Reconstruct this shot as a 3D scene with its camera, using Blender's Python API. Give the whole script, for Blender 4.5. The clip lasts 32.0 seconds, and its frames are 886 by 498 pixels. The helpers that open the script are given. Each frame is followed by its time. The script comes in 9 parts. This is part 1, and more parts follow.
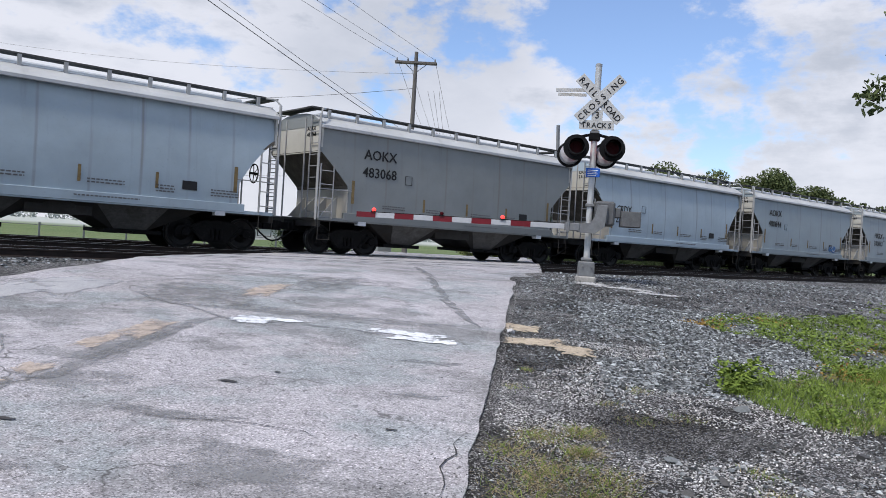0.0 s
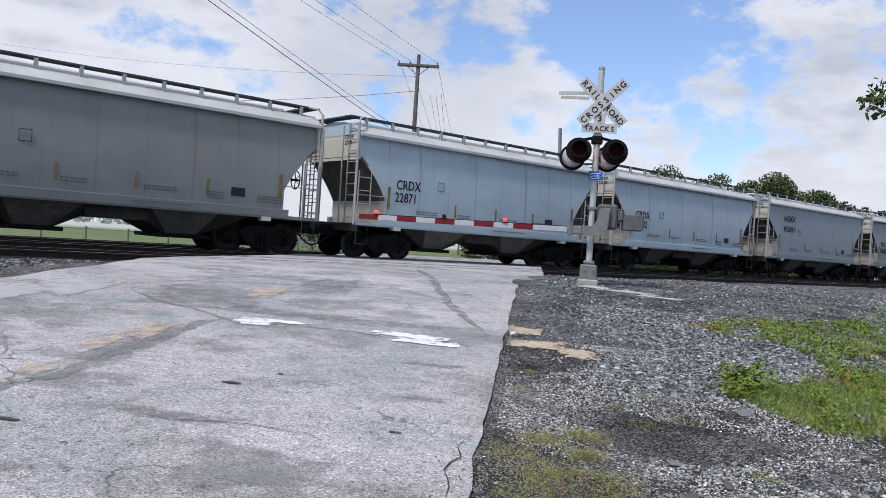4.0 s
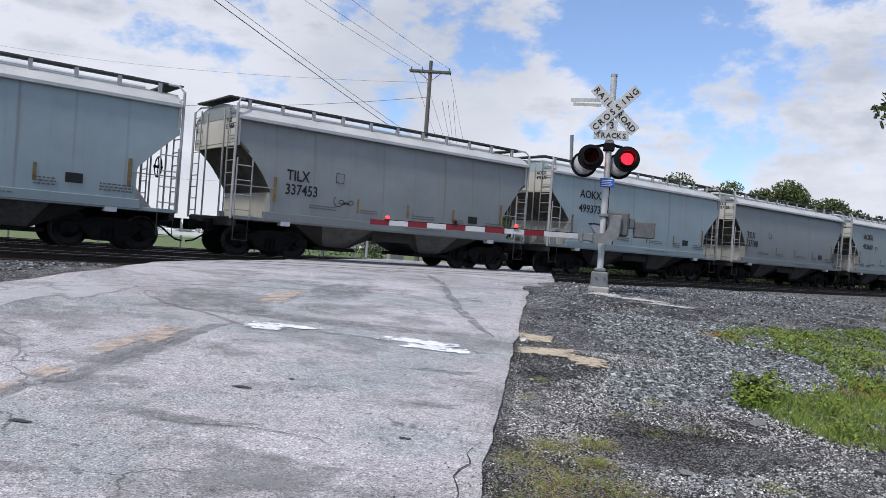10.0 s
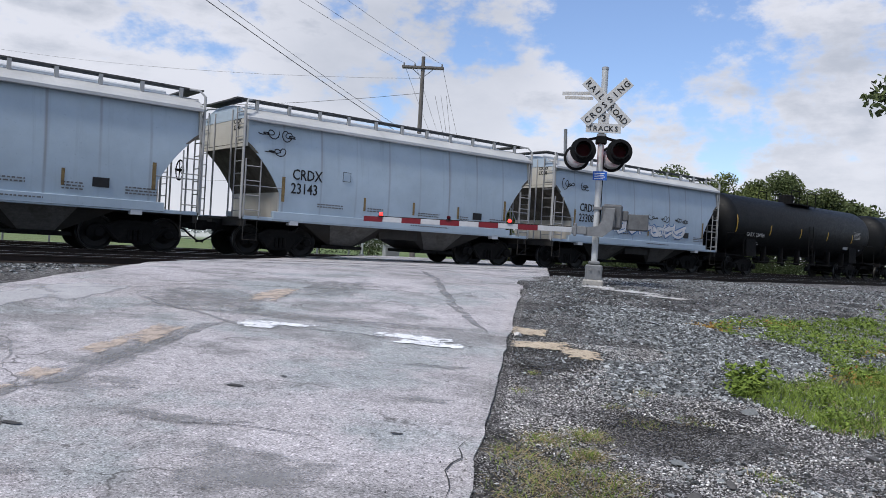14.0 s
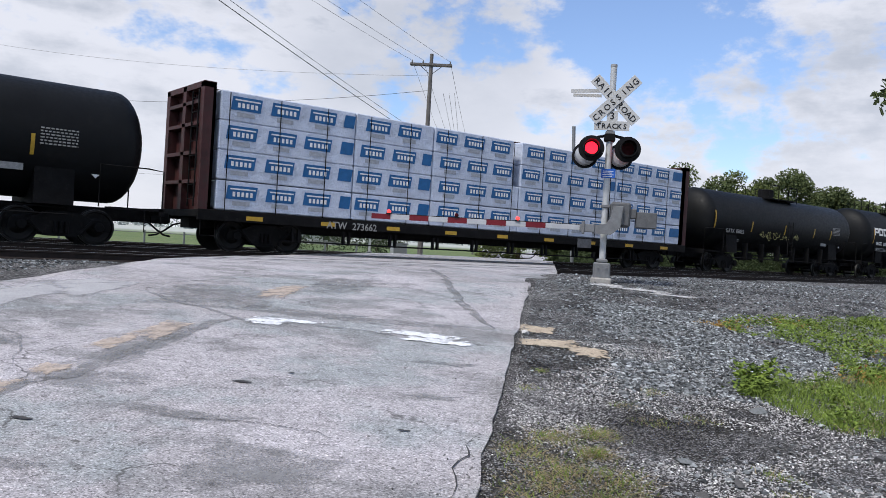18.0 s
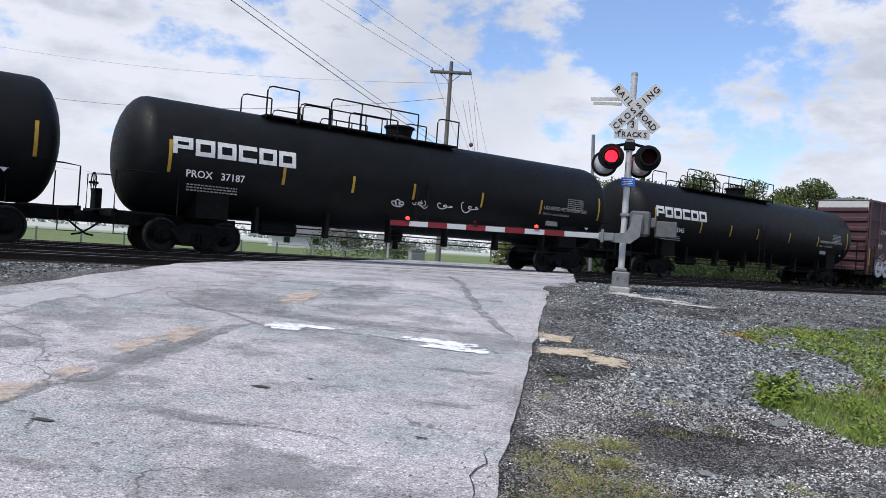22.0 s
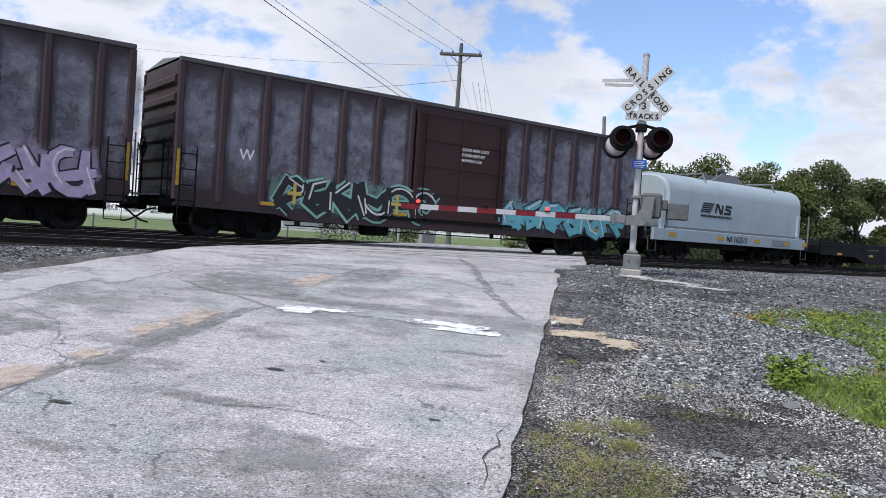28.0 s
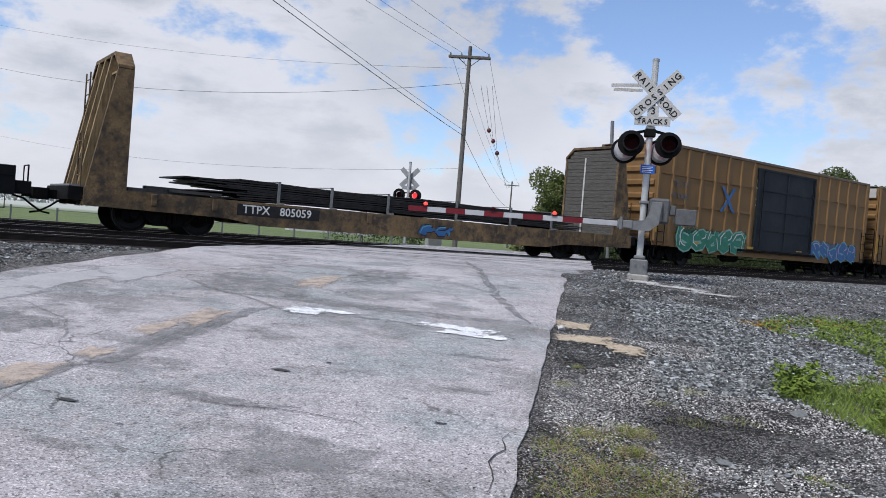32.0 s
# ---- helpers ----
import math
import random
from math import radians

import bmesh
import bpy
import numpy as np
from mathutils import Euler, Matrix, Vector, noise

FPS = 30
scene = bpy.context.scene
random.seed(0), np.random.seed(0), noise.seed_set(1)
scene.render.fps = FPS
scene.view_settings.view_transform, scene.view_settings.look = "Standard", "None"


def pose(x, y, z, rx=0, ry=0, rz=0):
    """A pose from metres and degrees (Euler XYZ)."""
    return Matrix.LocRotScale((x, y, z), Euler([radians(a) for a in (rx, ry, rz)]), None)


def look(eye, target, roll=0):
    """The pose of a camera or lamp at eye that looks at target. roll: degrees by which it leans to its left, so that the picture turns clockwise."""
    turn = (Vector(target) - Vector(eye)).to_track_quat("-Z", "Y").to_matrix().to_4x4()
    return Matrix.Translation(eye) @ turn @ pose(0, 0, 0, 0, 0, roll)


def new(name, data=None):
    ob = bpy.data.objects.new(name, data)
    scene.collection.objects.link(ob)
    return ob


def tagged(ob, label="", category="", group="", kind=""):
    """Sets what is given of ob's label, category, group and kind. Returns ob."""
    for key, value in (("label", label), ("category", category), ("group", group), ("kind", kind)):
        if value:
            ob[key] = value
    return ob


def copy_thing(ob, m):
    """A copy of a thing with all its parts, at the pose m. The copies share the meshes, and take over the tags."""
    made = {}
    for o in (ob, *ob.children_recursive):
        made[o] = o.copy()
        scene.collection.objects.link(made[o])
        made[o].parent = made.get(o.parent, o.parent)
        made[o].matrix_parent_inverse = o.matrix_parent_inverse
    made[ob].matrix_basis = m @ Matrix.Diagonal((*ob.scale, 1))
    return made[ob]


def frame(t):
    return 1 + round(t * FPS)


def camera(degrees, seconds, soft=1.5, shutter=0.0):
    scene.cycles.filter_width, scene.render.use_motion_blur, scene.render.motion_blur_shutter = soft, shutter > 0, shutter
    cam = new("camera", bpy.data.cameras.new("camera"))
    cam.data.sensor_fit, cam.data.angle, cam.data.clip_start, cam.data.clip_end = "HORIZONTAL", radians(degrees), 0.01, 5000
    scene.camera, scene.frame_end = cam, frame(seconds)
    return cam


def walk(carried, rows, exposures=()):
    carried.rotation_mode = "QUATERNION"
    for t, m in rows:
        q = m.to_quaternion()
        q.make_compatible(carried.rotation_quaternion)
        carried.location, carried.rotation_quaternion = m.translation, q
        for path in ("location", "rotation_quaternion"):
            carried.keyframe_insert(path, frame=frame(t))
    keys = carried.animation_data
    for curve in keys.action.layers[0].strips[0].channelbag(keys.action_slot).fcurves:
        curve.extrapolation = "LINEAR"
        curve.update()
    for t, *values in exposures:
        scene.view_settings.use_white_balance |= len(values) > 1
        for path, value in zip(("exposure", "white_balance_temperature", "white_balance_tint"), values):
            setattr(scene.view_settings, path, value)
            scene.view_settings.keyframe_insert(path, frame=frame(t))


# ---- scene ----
cam = camera(59.03, 32.0, soft=0.6)
PATH = [
    (0, -0.001, -0.001, 1.601, 89.452, -3.611, -39.688),
    (0.5, 0.001, 0.008, 1.595, 89.523, -3.566, -39.649),
    (1, 0.000, 0.007, 1.597, 89.568, -3.537, -39.594),
    (1.5, -0.004, 0.007, 1.593, 89.641, -3.514, -39.563),
    (2, -0.003, 0.007, 1.597, 89.630, -3.530, -39.553),
    (2.5, -0.008, 0.006, 1.597, 89.636, -3.565, -39.580),
    (3, -0.003, 0.004, 1.597, 89.630, -3.637, -39.570),
    (3.5, -0.010, 0.009, 1.597, 89.636, -3.768, -39.631),
    (5.5, -0.025, 0.015, 1.602, 89.700, -3.956, -39.431),
    (6, -0.024, 0.017, 1.596, 89.739, -3.961, -39.322),
    (6.5, -0.019, 0.018, 1.598, 89.753, -4.031, -39.196),
    (7, -0.024, 0.014, 1.597, 89.855, -4.069, -39.049),
    (7.5, -0.016, 0.014, 1.598, 89.979, -4.115, -38.887),
    (8, -0.026, 0.011, 1.602, 90.101, -4.114, -38.803),
    (8.5, -0.026, 0.014, 1.606, 90.190, -4.099, -38.757),
    (9, -0.024, 0.011, 1.601, 90.227, -4.102, -38.750),
    (9.5, -0.018, 0.016, 1.596, 90.189, -4.158, -38.776),
    (10, -0.020, 0.014, 1.599, 90.021, -4.239, -38.810),
    (10.5, -0.020, 0.013, 1.598, 89.879, -4.324, -38.869),
    (11, -0.018, 0.013, 1.596, 89.794, -4.378, -38.934),
    (11.5, -0.017, 0.010, 1.599, 89.743, -4.303, -38.987),
    (12, -0.011, 0.010, 1.593, 89.788, -4.210, -39.023),
    (12.5, -0.013, 0.006, 1.595, 89.796, -4.058, -39.049),
    (13, -0.002, -0.000, 1.597, 89.808, -3.776, -39.045),
    (13.5, 0.013, -0.009, 1.596, 89.818, -3.489, -39.042),
    (14, 0.019, -0.015, 1.594, 89.745, -3.327, -39.078),
    (14.5, 0.033, -0.020, 1.590, 89.661, -3.144, -39.129),
    (16.5, 0.025, -0.002, 1.588, 89.205, -3.256, -39.250),
    (17, 0.020, -0.010, 1.592, 89.214, -3.330, -39.136),
    (17.5, 0.025, -0.012, 1.592, 89.353, -3.373, -38.882),
    (18, 0.016, -0.017, 1.595, 89.521, -3.478, -38.514),
    (18.5, 0.019, -0.011, 1.591, 89.741, -3.520, -38.084),
    (19, 0.020, -0.019, 1.594, 89.874, -3.516, -37.595),
    (19.5, 0.018, -0.011, 1.591, 89.985, -3.611, -37.279),
    (20, 0.014, -0.015, 1.589, 90.096, -3.635, -37.020),
    (20.5, 0.010, -0.011, 1.594, 90.177, -3.704, -36.912),
    (21, 0.008, -0.011, 1.593, 90.208, -3.870, -36.934),
    (21.5, 0.001, -0.015, 1.597, 90.136, -3.942, -37.033),
    (22, 0.009, -0.010, 1.595, 89.963, -4.001, -37.203),
    (22.5, 0.007, -0.007, 1.595, 89.729, -3.935, -37.298),
    (23, 0.012, -0.011, 1.589, 89.509, -3.779, -37.196),
    (23.5, 0.004, -0.009, 1.590, 89.382, -3.640, -37.006),
    (24, 0.010, -0.007, 1.588, 89.372, -3.497, -36.681),
    (24.5, 0.009, -0.007, 1.589, 89.383, -3.521, -36.439),
    (25, 0.004, -0.006, 1.589, 89.379, -3.514, -36.368),
    (25.5, 0.009, -0.001, 1.589, 89.260, -3.592, -36.405),
    (27.5, 0.002, 0.000, 1.591, 88.679, -3.836, -36.466),
    (28, -0.003, -0.003, 1.593, 88.672, -3.834, -36.467),
    (28.5, -0.002, 0.003, 1.590, 88.714, -3.947, -36.545),
    (29, 0.008, 0.001, 1.589, 88.706, -3.983, -36.606),
    (29.5, -0.000, -0.007, 1.594, 88.643, -3.985, -36.704),
    (30, -0.005, -0.001, 1.594, 88.578, -4.047, -36.821),
    (30.5, 0.001, 0.002, 1.593, 88.555, -4.141, -36.826),
    (31, 0.002, 0.009, 1.592, 88.605, -4.334, -36.696),
    (31.5, -0.004, 0.003, 1.596, 88.701, -4.435, -36.334),
    (32, -0.013, 0.007, 1.598, 88.811, -4.566, -36.001),
]
walk(cam, [(r[0], pose(*r[1:])) for r in PATH], [(0.0, 0.0), (10.0, -0.02), (14.0, -0.06), (17.0, 0.05), (19.0, -0.03), (21.0, 0.03), (25.0, 0.12), (28.0, 0.14), (29.2, 0.12), (30.0, 0.0), (31.0, -0.1), (32.0, -0.12)])

# ---- world, sun ----
ROAD_AZ = radians(46.32)                         # the road's way, from +Y towards +X
RU, RN = Vector((math.sin(ROAD_AZ), math.cos(ROAD_AZ), 0)), Vector((math.cos(ROAD_AZ), -math.sin(ROAD_AZ), 0))
ZR = 0.975                                       # rail top
Y_NEAR, Y_MAIN, Y_FAR = 17.2, 22.2, 26.8         # track centres
SPEED = 15.62                                    # train, metres a second towards -X
SUN_AZ, SUN_EL = radians(-99.0), radians(54.0)
world = bpy.data.worlds.new("sky_world")
scene.world = world
world.use_nodes = True
wn, wl = world.node_tree.nodes, world.node_tree.links
wn.clear()
w_out, w_bg = wn.new("ShaderNodeOutputWorld"), wn.new("ShaderNodeBackground")
w_bg.inputs["Strength"].default_value = 0.1
sky = wn.new("ShaderNodeTexSky")
sky.sky_type, sky.sun_disc, sky.sun_elevation, sky.sun_rotation = "NISHITA", False, SUN_EL, SUN_AZ
sky.air_density, sky.dust_density, sky.ozone_density = 1.0, 0.6, 1.6
w_tc = wn.new("ShaderNodeTexCoord")


def w_math(op, a, b=None, c=None):
    m = wn.new("ShaderNodeMath")
    m.operation = op
    for i, v in enumerate((a, b, c)):
        if v is None:
            continue
        if isinstance(v, (int, float)):
            m.inputs[i].default_value = v
        else:
            wl.new(v, m.inputs[i])
    return m.outputs[0]


def w_noise(scale, detail, stretch, rough=0.6):
    mp = wn.new("ShaderNodeMapping")
    mp.inputs["Scale"].default_value = stretch
    wl.new(w_tc.outputs["Generated"], mp.inputs[0])
    t = wn.new("ShaderNodeTexNoise")
    t.inputs["Scale"].default_value, t.inputs["Detail"].default_value, t.inputs["Roughness"].default_value = scale, detail, rough
    wl.new(mp.outputs[0], t.inputs["Vector"])
    return t.outputs["Fac"]


def w_step(v, lo, hi):
    m = wn.new("ShaderNodeMapRange")
    m.interpolation_type = "SMOOTHSTEP"
    m.inputs["From Min"].default_value, m.inputs["From Max"].default_value = lo, hi
    wl.new(v, m.inputs["Value"])
    return m.outputs[0]


# cumulus banks: direction, angular radius in degrees
CLOUDS = [((0.583, 0.772, 0.258), 5.5), ((0.645, 0.72, 0.25), 4.2), ((0.518, 0.822, 0.236), 6), ((0.454, 0.854, 0.255), 5.5), ((0.714, 0.673, 0.192), 2.6),
          ((0.85, 0.465, 0.262), 5), ((0.86, 0.48, 0.184), 5.5), ((0.885, 0.43, 0.214), 6.5), ((0.617, 0.77, 0.164), 4.4), ((0.486, 0.863, 0.137), 6.5), ((0.377, 0.911, 0.166), 6), ((0.256, 0.954, 0.146), 6.5), ((0.15, 0.972, 0.185), 5),
          ((0.173, 0.979, 0.09), 6), ((0.33, 0.915, 0.27), 3.5), ((0.82, 0.56, 0.118), 4.6), ((0.903, 0.408, 0.135), 8), ((0.65, 0.75, 0.085), 5), ((0.40, 0.909, 0.06), 7), ((0.75, 0.65, 0.06), 6), ((0.1, 0.93, 0.34), 6),
          ((-0.3, 0.9, 0.3), 14), ((-0.7, 0.5, 0.5), 18), ((0.9, -0.3, 0.35), 16), ((0.2, -0.8, 0.5), 20), ((-0.6, -0.6, 0.4), 18), ((0.1, 0.2, 0.95), 16)]
cover = None
for d, r in CLOUDS:
    dp = wn.new("ShaderNodeVectorMath")
    dp.operation = "DOT_PRODUCT"
    wl.new(w_tc.outputs["Generated"], dp.inputs[0])
    dp.inputs[1].default_value = Vector(d).normalized()
    b = w_step(dp.outputs["Value"], math.cos(radians(r * 1.6)), math.cos(radians(r * 0.1)))
    cover = b if cover is None else w_math("MAXIMUM", cover, b)
billow = w_noise(7.0, 10, (1, 1, 1.7), 0.6)
wisp = w_noise(2.6, 6, (1, 1, 2.6), 0.55)
low = wn.new("ShaderNodeSeparateXYZ")
wl.new(w_tc.outputs["Generated"], low.inputs[0])
haze = w_step(low.outputs[2], 0.13, -0.02)
dens = w_math("ADD", w_math("MULTIPLY", cover, 0.54), w_math("MULTIPLY_ADD", billow, 2.3, -1.15))
dens = w_math("ADD", dens, w_math("MULTIPLY_ADD", wisp, 1.3, -0.65))
dens = w_math("ADD", dens, w_math("MULTIPLY", haze, 0.3))
cloud = w_step(dens, 0.16, 0.47)
thick = w_math("MULTIPLY", w_step(w_math("ADD", dens, w_math("MULTIPLY_ADD", w_noise(4.0, 7, (1, 1, 4.0)), 2.2, -1.1)), 0.3, 1.1), w_step(low.outputs[2], -0.05, 0.22))
core = wn.new("ShaderNodeVectorMath")
core.operation = "DOT_PRODUCT"
wl.new(w_tc.outputs["Generated"], core.inputs[0])
core.inputs[1].default_value = Vector((0.56, 0.785, 0.275)).normalized()
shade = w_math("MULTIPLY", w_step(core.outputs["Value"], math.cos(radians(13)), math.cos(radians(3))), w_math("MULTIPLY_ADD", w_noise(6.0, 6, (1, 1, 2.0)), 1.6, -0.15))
thick = w_math("MAXIMUM", thick, shade)
tone = wn.new("ShaderNodeMix")
tone.data_type = "RGBA"
wl.new(thick, tone.inputs[0])
tone.inputs[6].default_value, tone.inputs[7].default_value = (8.1, 8.25, 9.05, 1), (5.3, 5.65, 6.5, 1)
both = wn.new("ShaderNodeMix")
both.data_type = "RGBA"
wl.new(w_math("MULTIPLY_ADD", cloud, 0.9, 0.05), both.inputs[0])
blue = wn.new("ShaderNodeMix")
blue.data_type, blue.blend_type = "RGBA", "MULTIPLY"
blue.inputs[0].default_value = 1.0
wl.new(sky.outputs[0], blue.inputs[6])
blue.inputs[7].default_value = (1.4, 1.52, 1.8, 1)
wl.new(blue.outputs[2], both.inputs[6])
wl.new(tone.outputs[2], both.inputs[7])
wl.new(both.outputs[2], w_bg.inputs["Color"])
wl.new(w_bg.outputs[0], w_out.inputs["Surface"])
sun = new("sun", bpy.data.lights.new("sun", "SUN"))
sun.data.energy, sun.data.angle, sun.data.color = 3.7, radians(9), (1.0, 0.95, 0.88)
sun.matrix_basis = look((math.sin(SUN_AZ) * math.cos(SUN_EL) * 50, math.cos(SUN_AZ) * math.cos(SUN_EL) * 50, math.sin(SUN_EL) * 50), (0, 0, 0))
scene.view_settings.exposure = 0.0

# ---- materials ----
def nodes_of(name):
    m = bpy.data.materials.new(name)
    m.use_nodes = True
    n, l = m.node_tree.nodes, m.node_tree.links
    return m, n, l, n["Principled BSDF"]


def ramp(n, l, src, stops):
    r = n.new("ShaderNodeValToRGB")
    els = r.color_ramp.elements
    els[0].position, els[0].color = stops[0][0], (*stops[0][1], 1)
    els[1].position, els[1].color = stops[-1][0], (*stops[-1][1], 1)
    for p, c in stops[1:-1]:
        e = els.new(p)
        e.color = (*c, 1)
    l.new(src, r.inputs[0])
    return r.outputs[0]


def noise_of(n, l, scale, detail=5, stretch=None, rough=0.6, offset=0.0):
    tc = n.new("ShaderNodeTexCoord")
    mp = n.new("ShaderNodeMapping")
    if stretch:
        mp.inputs["Scale"].default_value = stretch
    mp.inputs["Location"].default_value = (offset, offset * 1.7, offset * 0.6)
    l.new(tc.outputs["Object"], mp.inputs[0])
    t = n.new("ShaderNodeTexNoise")
    t.inputs["Scale"].default_value, t.inputs["Detail"].default_value, t.inputs["Roughness"].default_value = scale, detail, rough
    l.new(mp.outputs[0], t.inputs["Vector"])
    return t.outputs["Fac"]


def mixed(n, l, a, b, fac, mode="MIX"):
    x = n.new("ShaderNodeMix")
    x.data_type, x.blend_type = "RGBA", mode
    for sock, v in ((x.inputs[0], fac), (x.inputs[6], a), (x.inputs[7], b)):
        if isinstance(v, (int, float)):
            sock.default_value = v
        elif isinstance(v, tuple):
            sock.default_value = (*v, 1)
        else:
            l.new(v, sock)
    return x.outputs[2]


def grey(v):
    return (v, v, v)


def bumped(n, l, bsdf, src, strength, dist=0.01):
    b = n.new("ShaderNodeBump")
    b.inputs["Strength"].default_value, b.inputs["Distance"].default_value = strength, dist
    l.new(src, b.inputs["Height"])
    l.new(b.outputs[0], bsdf.inputs["Normal"])


def plain(name, col, rough=0.6, metal=0.0, var=0.25, scale=4.0, dirt=None, dirt_at=(0.5, 0.7), bump=0.0, bump_scale=60.0, bump_dist=0.01, stretch=None, spec=0.3):
    """A surface with tone variation at two scales, optional dirt colour and fine relief."""
    m, n, l, b = nodes_of(name)
    big = noise_of(n, l, scale, 6, stretch)
    fine = noise_of(n, l, scale * 11, 4, stretch, offset=3.1)
    c = mixed(n, l, tuple(x * (1 - var) for x in col), tuple(min(1, x * (1 + var)) for x in col), ramp(n, l, big, ((0.3, grey(0)), (0.7, grey(1)))))
    c = mixed(n, l, c, ramp(n, l, fine, ((0.35, grey(1 - var)), (0.65, grey(1)))), 1.0, "MULTIPLY")
    if dirt:
        d = noise_of(n, l, scale * 1.7, 7, stretch, 0.7, offset=9.0)
        c = mixed(n, l, c, dirt, ramp(n, l, d, ((dirt_at[0], grey(0)), (dirt_at[1], grey(1)))))
    l.new(c, b.inputs["Base Color"])
    b.inputs["Metallic"].default_value = metal
    b.inputs["Specular IOR Level"].default_value = spec
    l.new(ramp(n, l, fine, ((0.3, grey(max(0.05, rough - 0.12))), (0.7, grey(min(1, rough + 0.1))))), b.inputs["Roughness"])
    if bump:
        bumped(n, l, b, noise_of(n, l, bump_scale, 6, None, 0.65), bump, bump_dist)
    return m


def car_paint(name, dirt=(0.10, 0.085, 0.07), amount=0.55, rough=0.5, seam=0.0):
    """Weathered paint in the object's own colour, with rain streaks, soot and faint plate seams."""
    m, n, l, b = nodes_of(name)
    oi = n.new("ShaderNodeObjectInfo")
    base = oi.outputs["Color"]
    tone = noise_of(n, l, 0.9, 6)
    c = mixed(n, l, base, ramp(n, l, tone, ((0.3, grey(0.82)), (0.7, grey(1)))), 1.0, "MULTIPLY")
    streak = noise_of(n, l, 1.0, 6, (3.2, 1.0, 0.25), 0.6, 4.0)
    c = mixed(n, l, c, dirt, ramp(n, l, streak, ((0.58, grey(0)), (0.9, grey(amount * 0.7)))))
    spots = noise_of(n, l, 14.0, 5, None, 0.7, 7.0)
    c = mixed(n, l, c, dirt, ramp(n, l, spots, ((0.62, grey(0)), (0.8, grey(amount * 0.7)))))
    if seam:
        tc = n.new("ShaderNodeTexCoord")
        sx = n.new("ShaderNodeSeparateXYZ")
        l.new(tc.outputs["Object"], sx.inputs[0])
        md = n.new("ShaderNodeMath")
        md.operation = "PINGPONG"
        md.inputs[1].default_value = seam / 2
        l.new(sx.outputs[0], md.inputs[0])
        wob = mixed(n, l, ramp(n, l, md.outputs[0], ((0.0, grey(1)), (0.02, grey(0.8)), (0.05, grey(0)))), ramp(n, l, streak, ((0.4, grey(0.15)), (0.6, grey(1)))), 1.0, "MULTIPLY")
        sc = n.new("ShaderNodeMath")
        sc.operation = "MULTIPLY"
        sc.inputs[1].default_value = 0.5
        l.new(wob, sc.inputs[0])
        c = mixed(n, l, c, tuple(x * 1.5 for x in dirt), sc.outputs[0])
    l.new(c, b.inputs["Base Color"])
    l.new(ramp(n, l, tone, ((0.3, grey(rough - 0.1)), (0.7, grey(rough + 0.15)))), b.inputs["Roughness"])
    b.inputs["Specular IOR Level"].default_value = 0.25
    bumped(n, l, b, noise_of(n, l, 1.6, 3, (1.0, 1.0, 0.5)), 0.25, 0.02)
    return m


def glow(name, col, strength):
    m, n, l, b = nodes_of(name)
    b.inputs["Base Color"].default_value = (*col, 1)
    b.inputs["Emission Color"].default_value = (*col, 1)
    b.inputs["Emission Strength"].default_value = strength
    return m


PAINT = car_paint("weathered_paint", seam=1.25)
PAINT_PLAIN = car_paint("weathered_paint_plain", amount=0.45)
PAINT_BOX = car_paint("rusty_boxcar_paint", dirt=(0.035, 0.018, 0.015), amount=0.75, rough=0.6)
BLACK_TANK = plain("tank_black", (0.0055, 0.0065, 0.0075), 0.55, 0.0, 0.35, 0.9, dirt=(0.014, 0.013, 0.012), dirt_at=(0.55, 0.85), spec=0.15)
STEEL_DARK = plain("grimy_black_steel", (0.0075, 0.0075, 0.008), 0.8, 0.0, 0.5, 3.0, dirt=(0.018, 0.016, 0.015), dirt_at=(0.55, 0.8), bump=0.3, spec=0.12)
# grey taken down to near black for the shade beneath the cars
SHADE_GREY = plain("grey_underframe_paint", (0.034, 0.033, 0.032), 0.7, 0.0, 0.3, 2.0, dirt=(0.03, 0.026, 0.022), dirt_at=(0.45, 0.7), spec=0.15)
# the end slopes' underside shade is part of this brown-grey, besides the grime
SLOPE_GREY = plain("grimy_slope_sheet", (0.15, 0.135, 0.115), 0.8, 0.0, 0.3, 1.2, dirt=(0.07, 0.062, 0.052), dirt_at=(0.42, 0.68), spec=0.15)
# paler tone stands for light on the bays' front sheets
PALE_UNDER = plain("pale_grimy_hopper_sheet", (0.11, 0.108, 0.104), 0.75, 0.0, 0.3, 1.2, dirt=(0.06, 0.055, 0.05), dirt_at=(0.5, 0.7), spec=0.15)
WHEEL_STEEL = plain("wheel_steel", (0.0085, 0.0088, 0.0095), 0.55, 0.3, 0.4, 5.0, dirt=(0.022, 0.018, 0.015), dirt_at=(0.5, 0.75))
TREAD = plain("polished_tread", (0.12, 0.12, 0.12), 0.4, 0.9, 0.2, 8.0)
GALV = plain("galvanised_steel", (0.2, 0.205, 0.21), 0.55, 0.4, 0.18, 9.0, dirt=(0.2, 0.18, 0.16), dirt_at=(0.62, 0.82))
NAVY = plain("black_navy_paint", (0.0045, 0.006, 0.009), 0.6, 0.0, 0.4, 1.2, dirt=(0.012, 0.012, 0.012), dirt_at=(0.55, 0.85), spec=0.12)
MAST = plain("bright_mast_paint", (0.45, 0.46, 0.46), 0.5, 0.2, 0.14, 6.0, dirt=(0.28, 0.27, 0.25), dirt_at=(0.6, 0.8))
ALU = plain("dull_aluminium_paint", (0.3, 0.305, 0.31), 0.5, 0.25, 0.14, 6.0, dirt=(0.22, 0.2, 0.18), dirt_at=(0.6, 0.8))
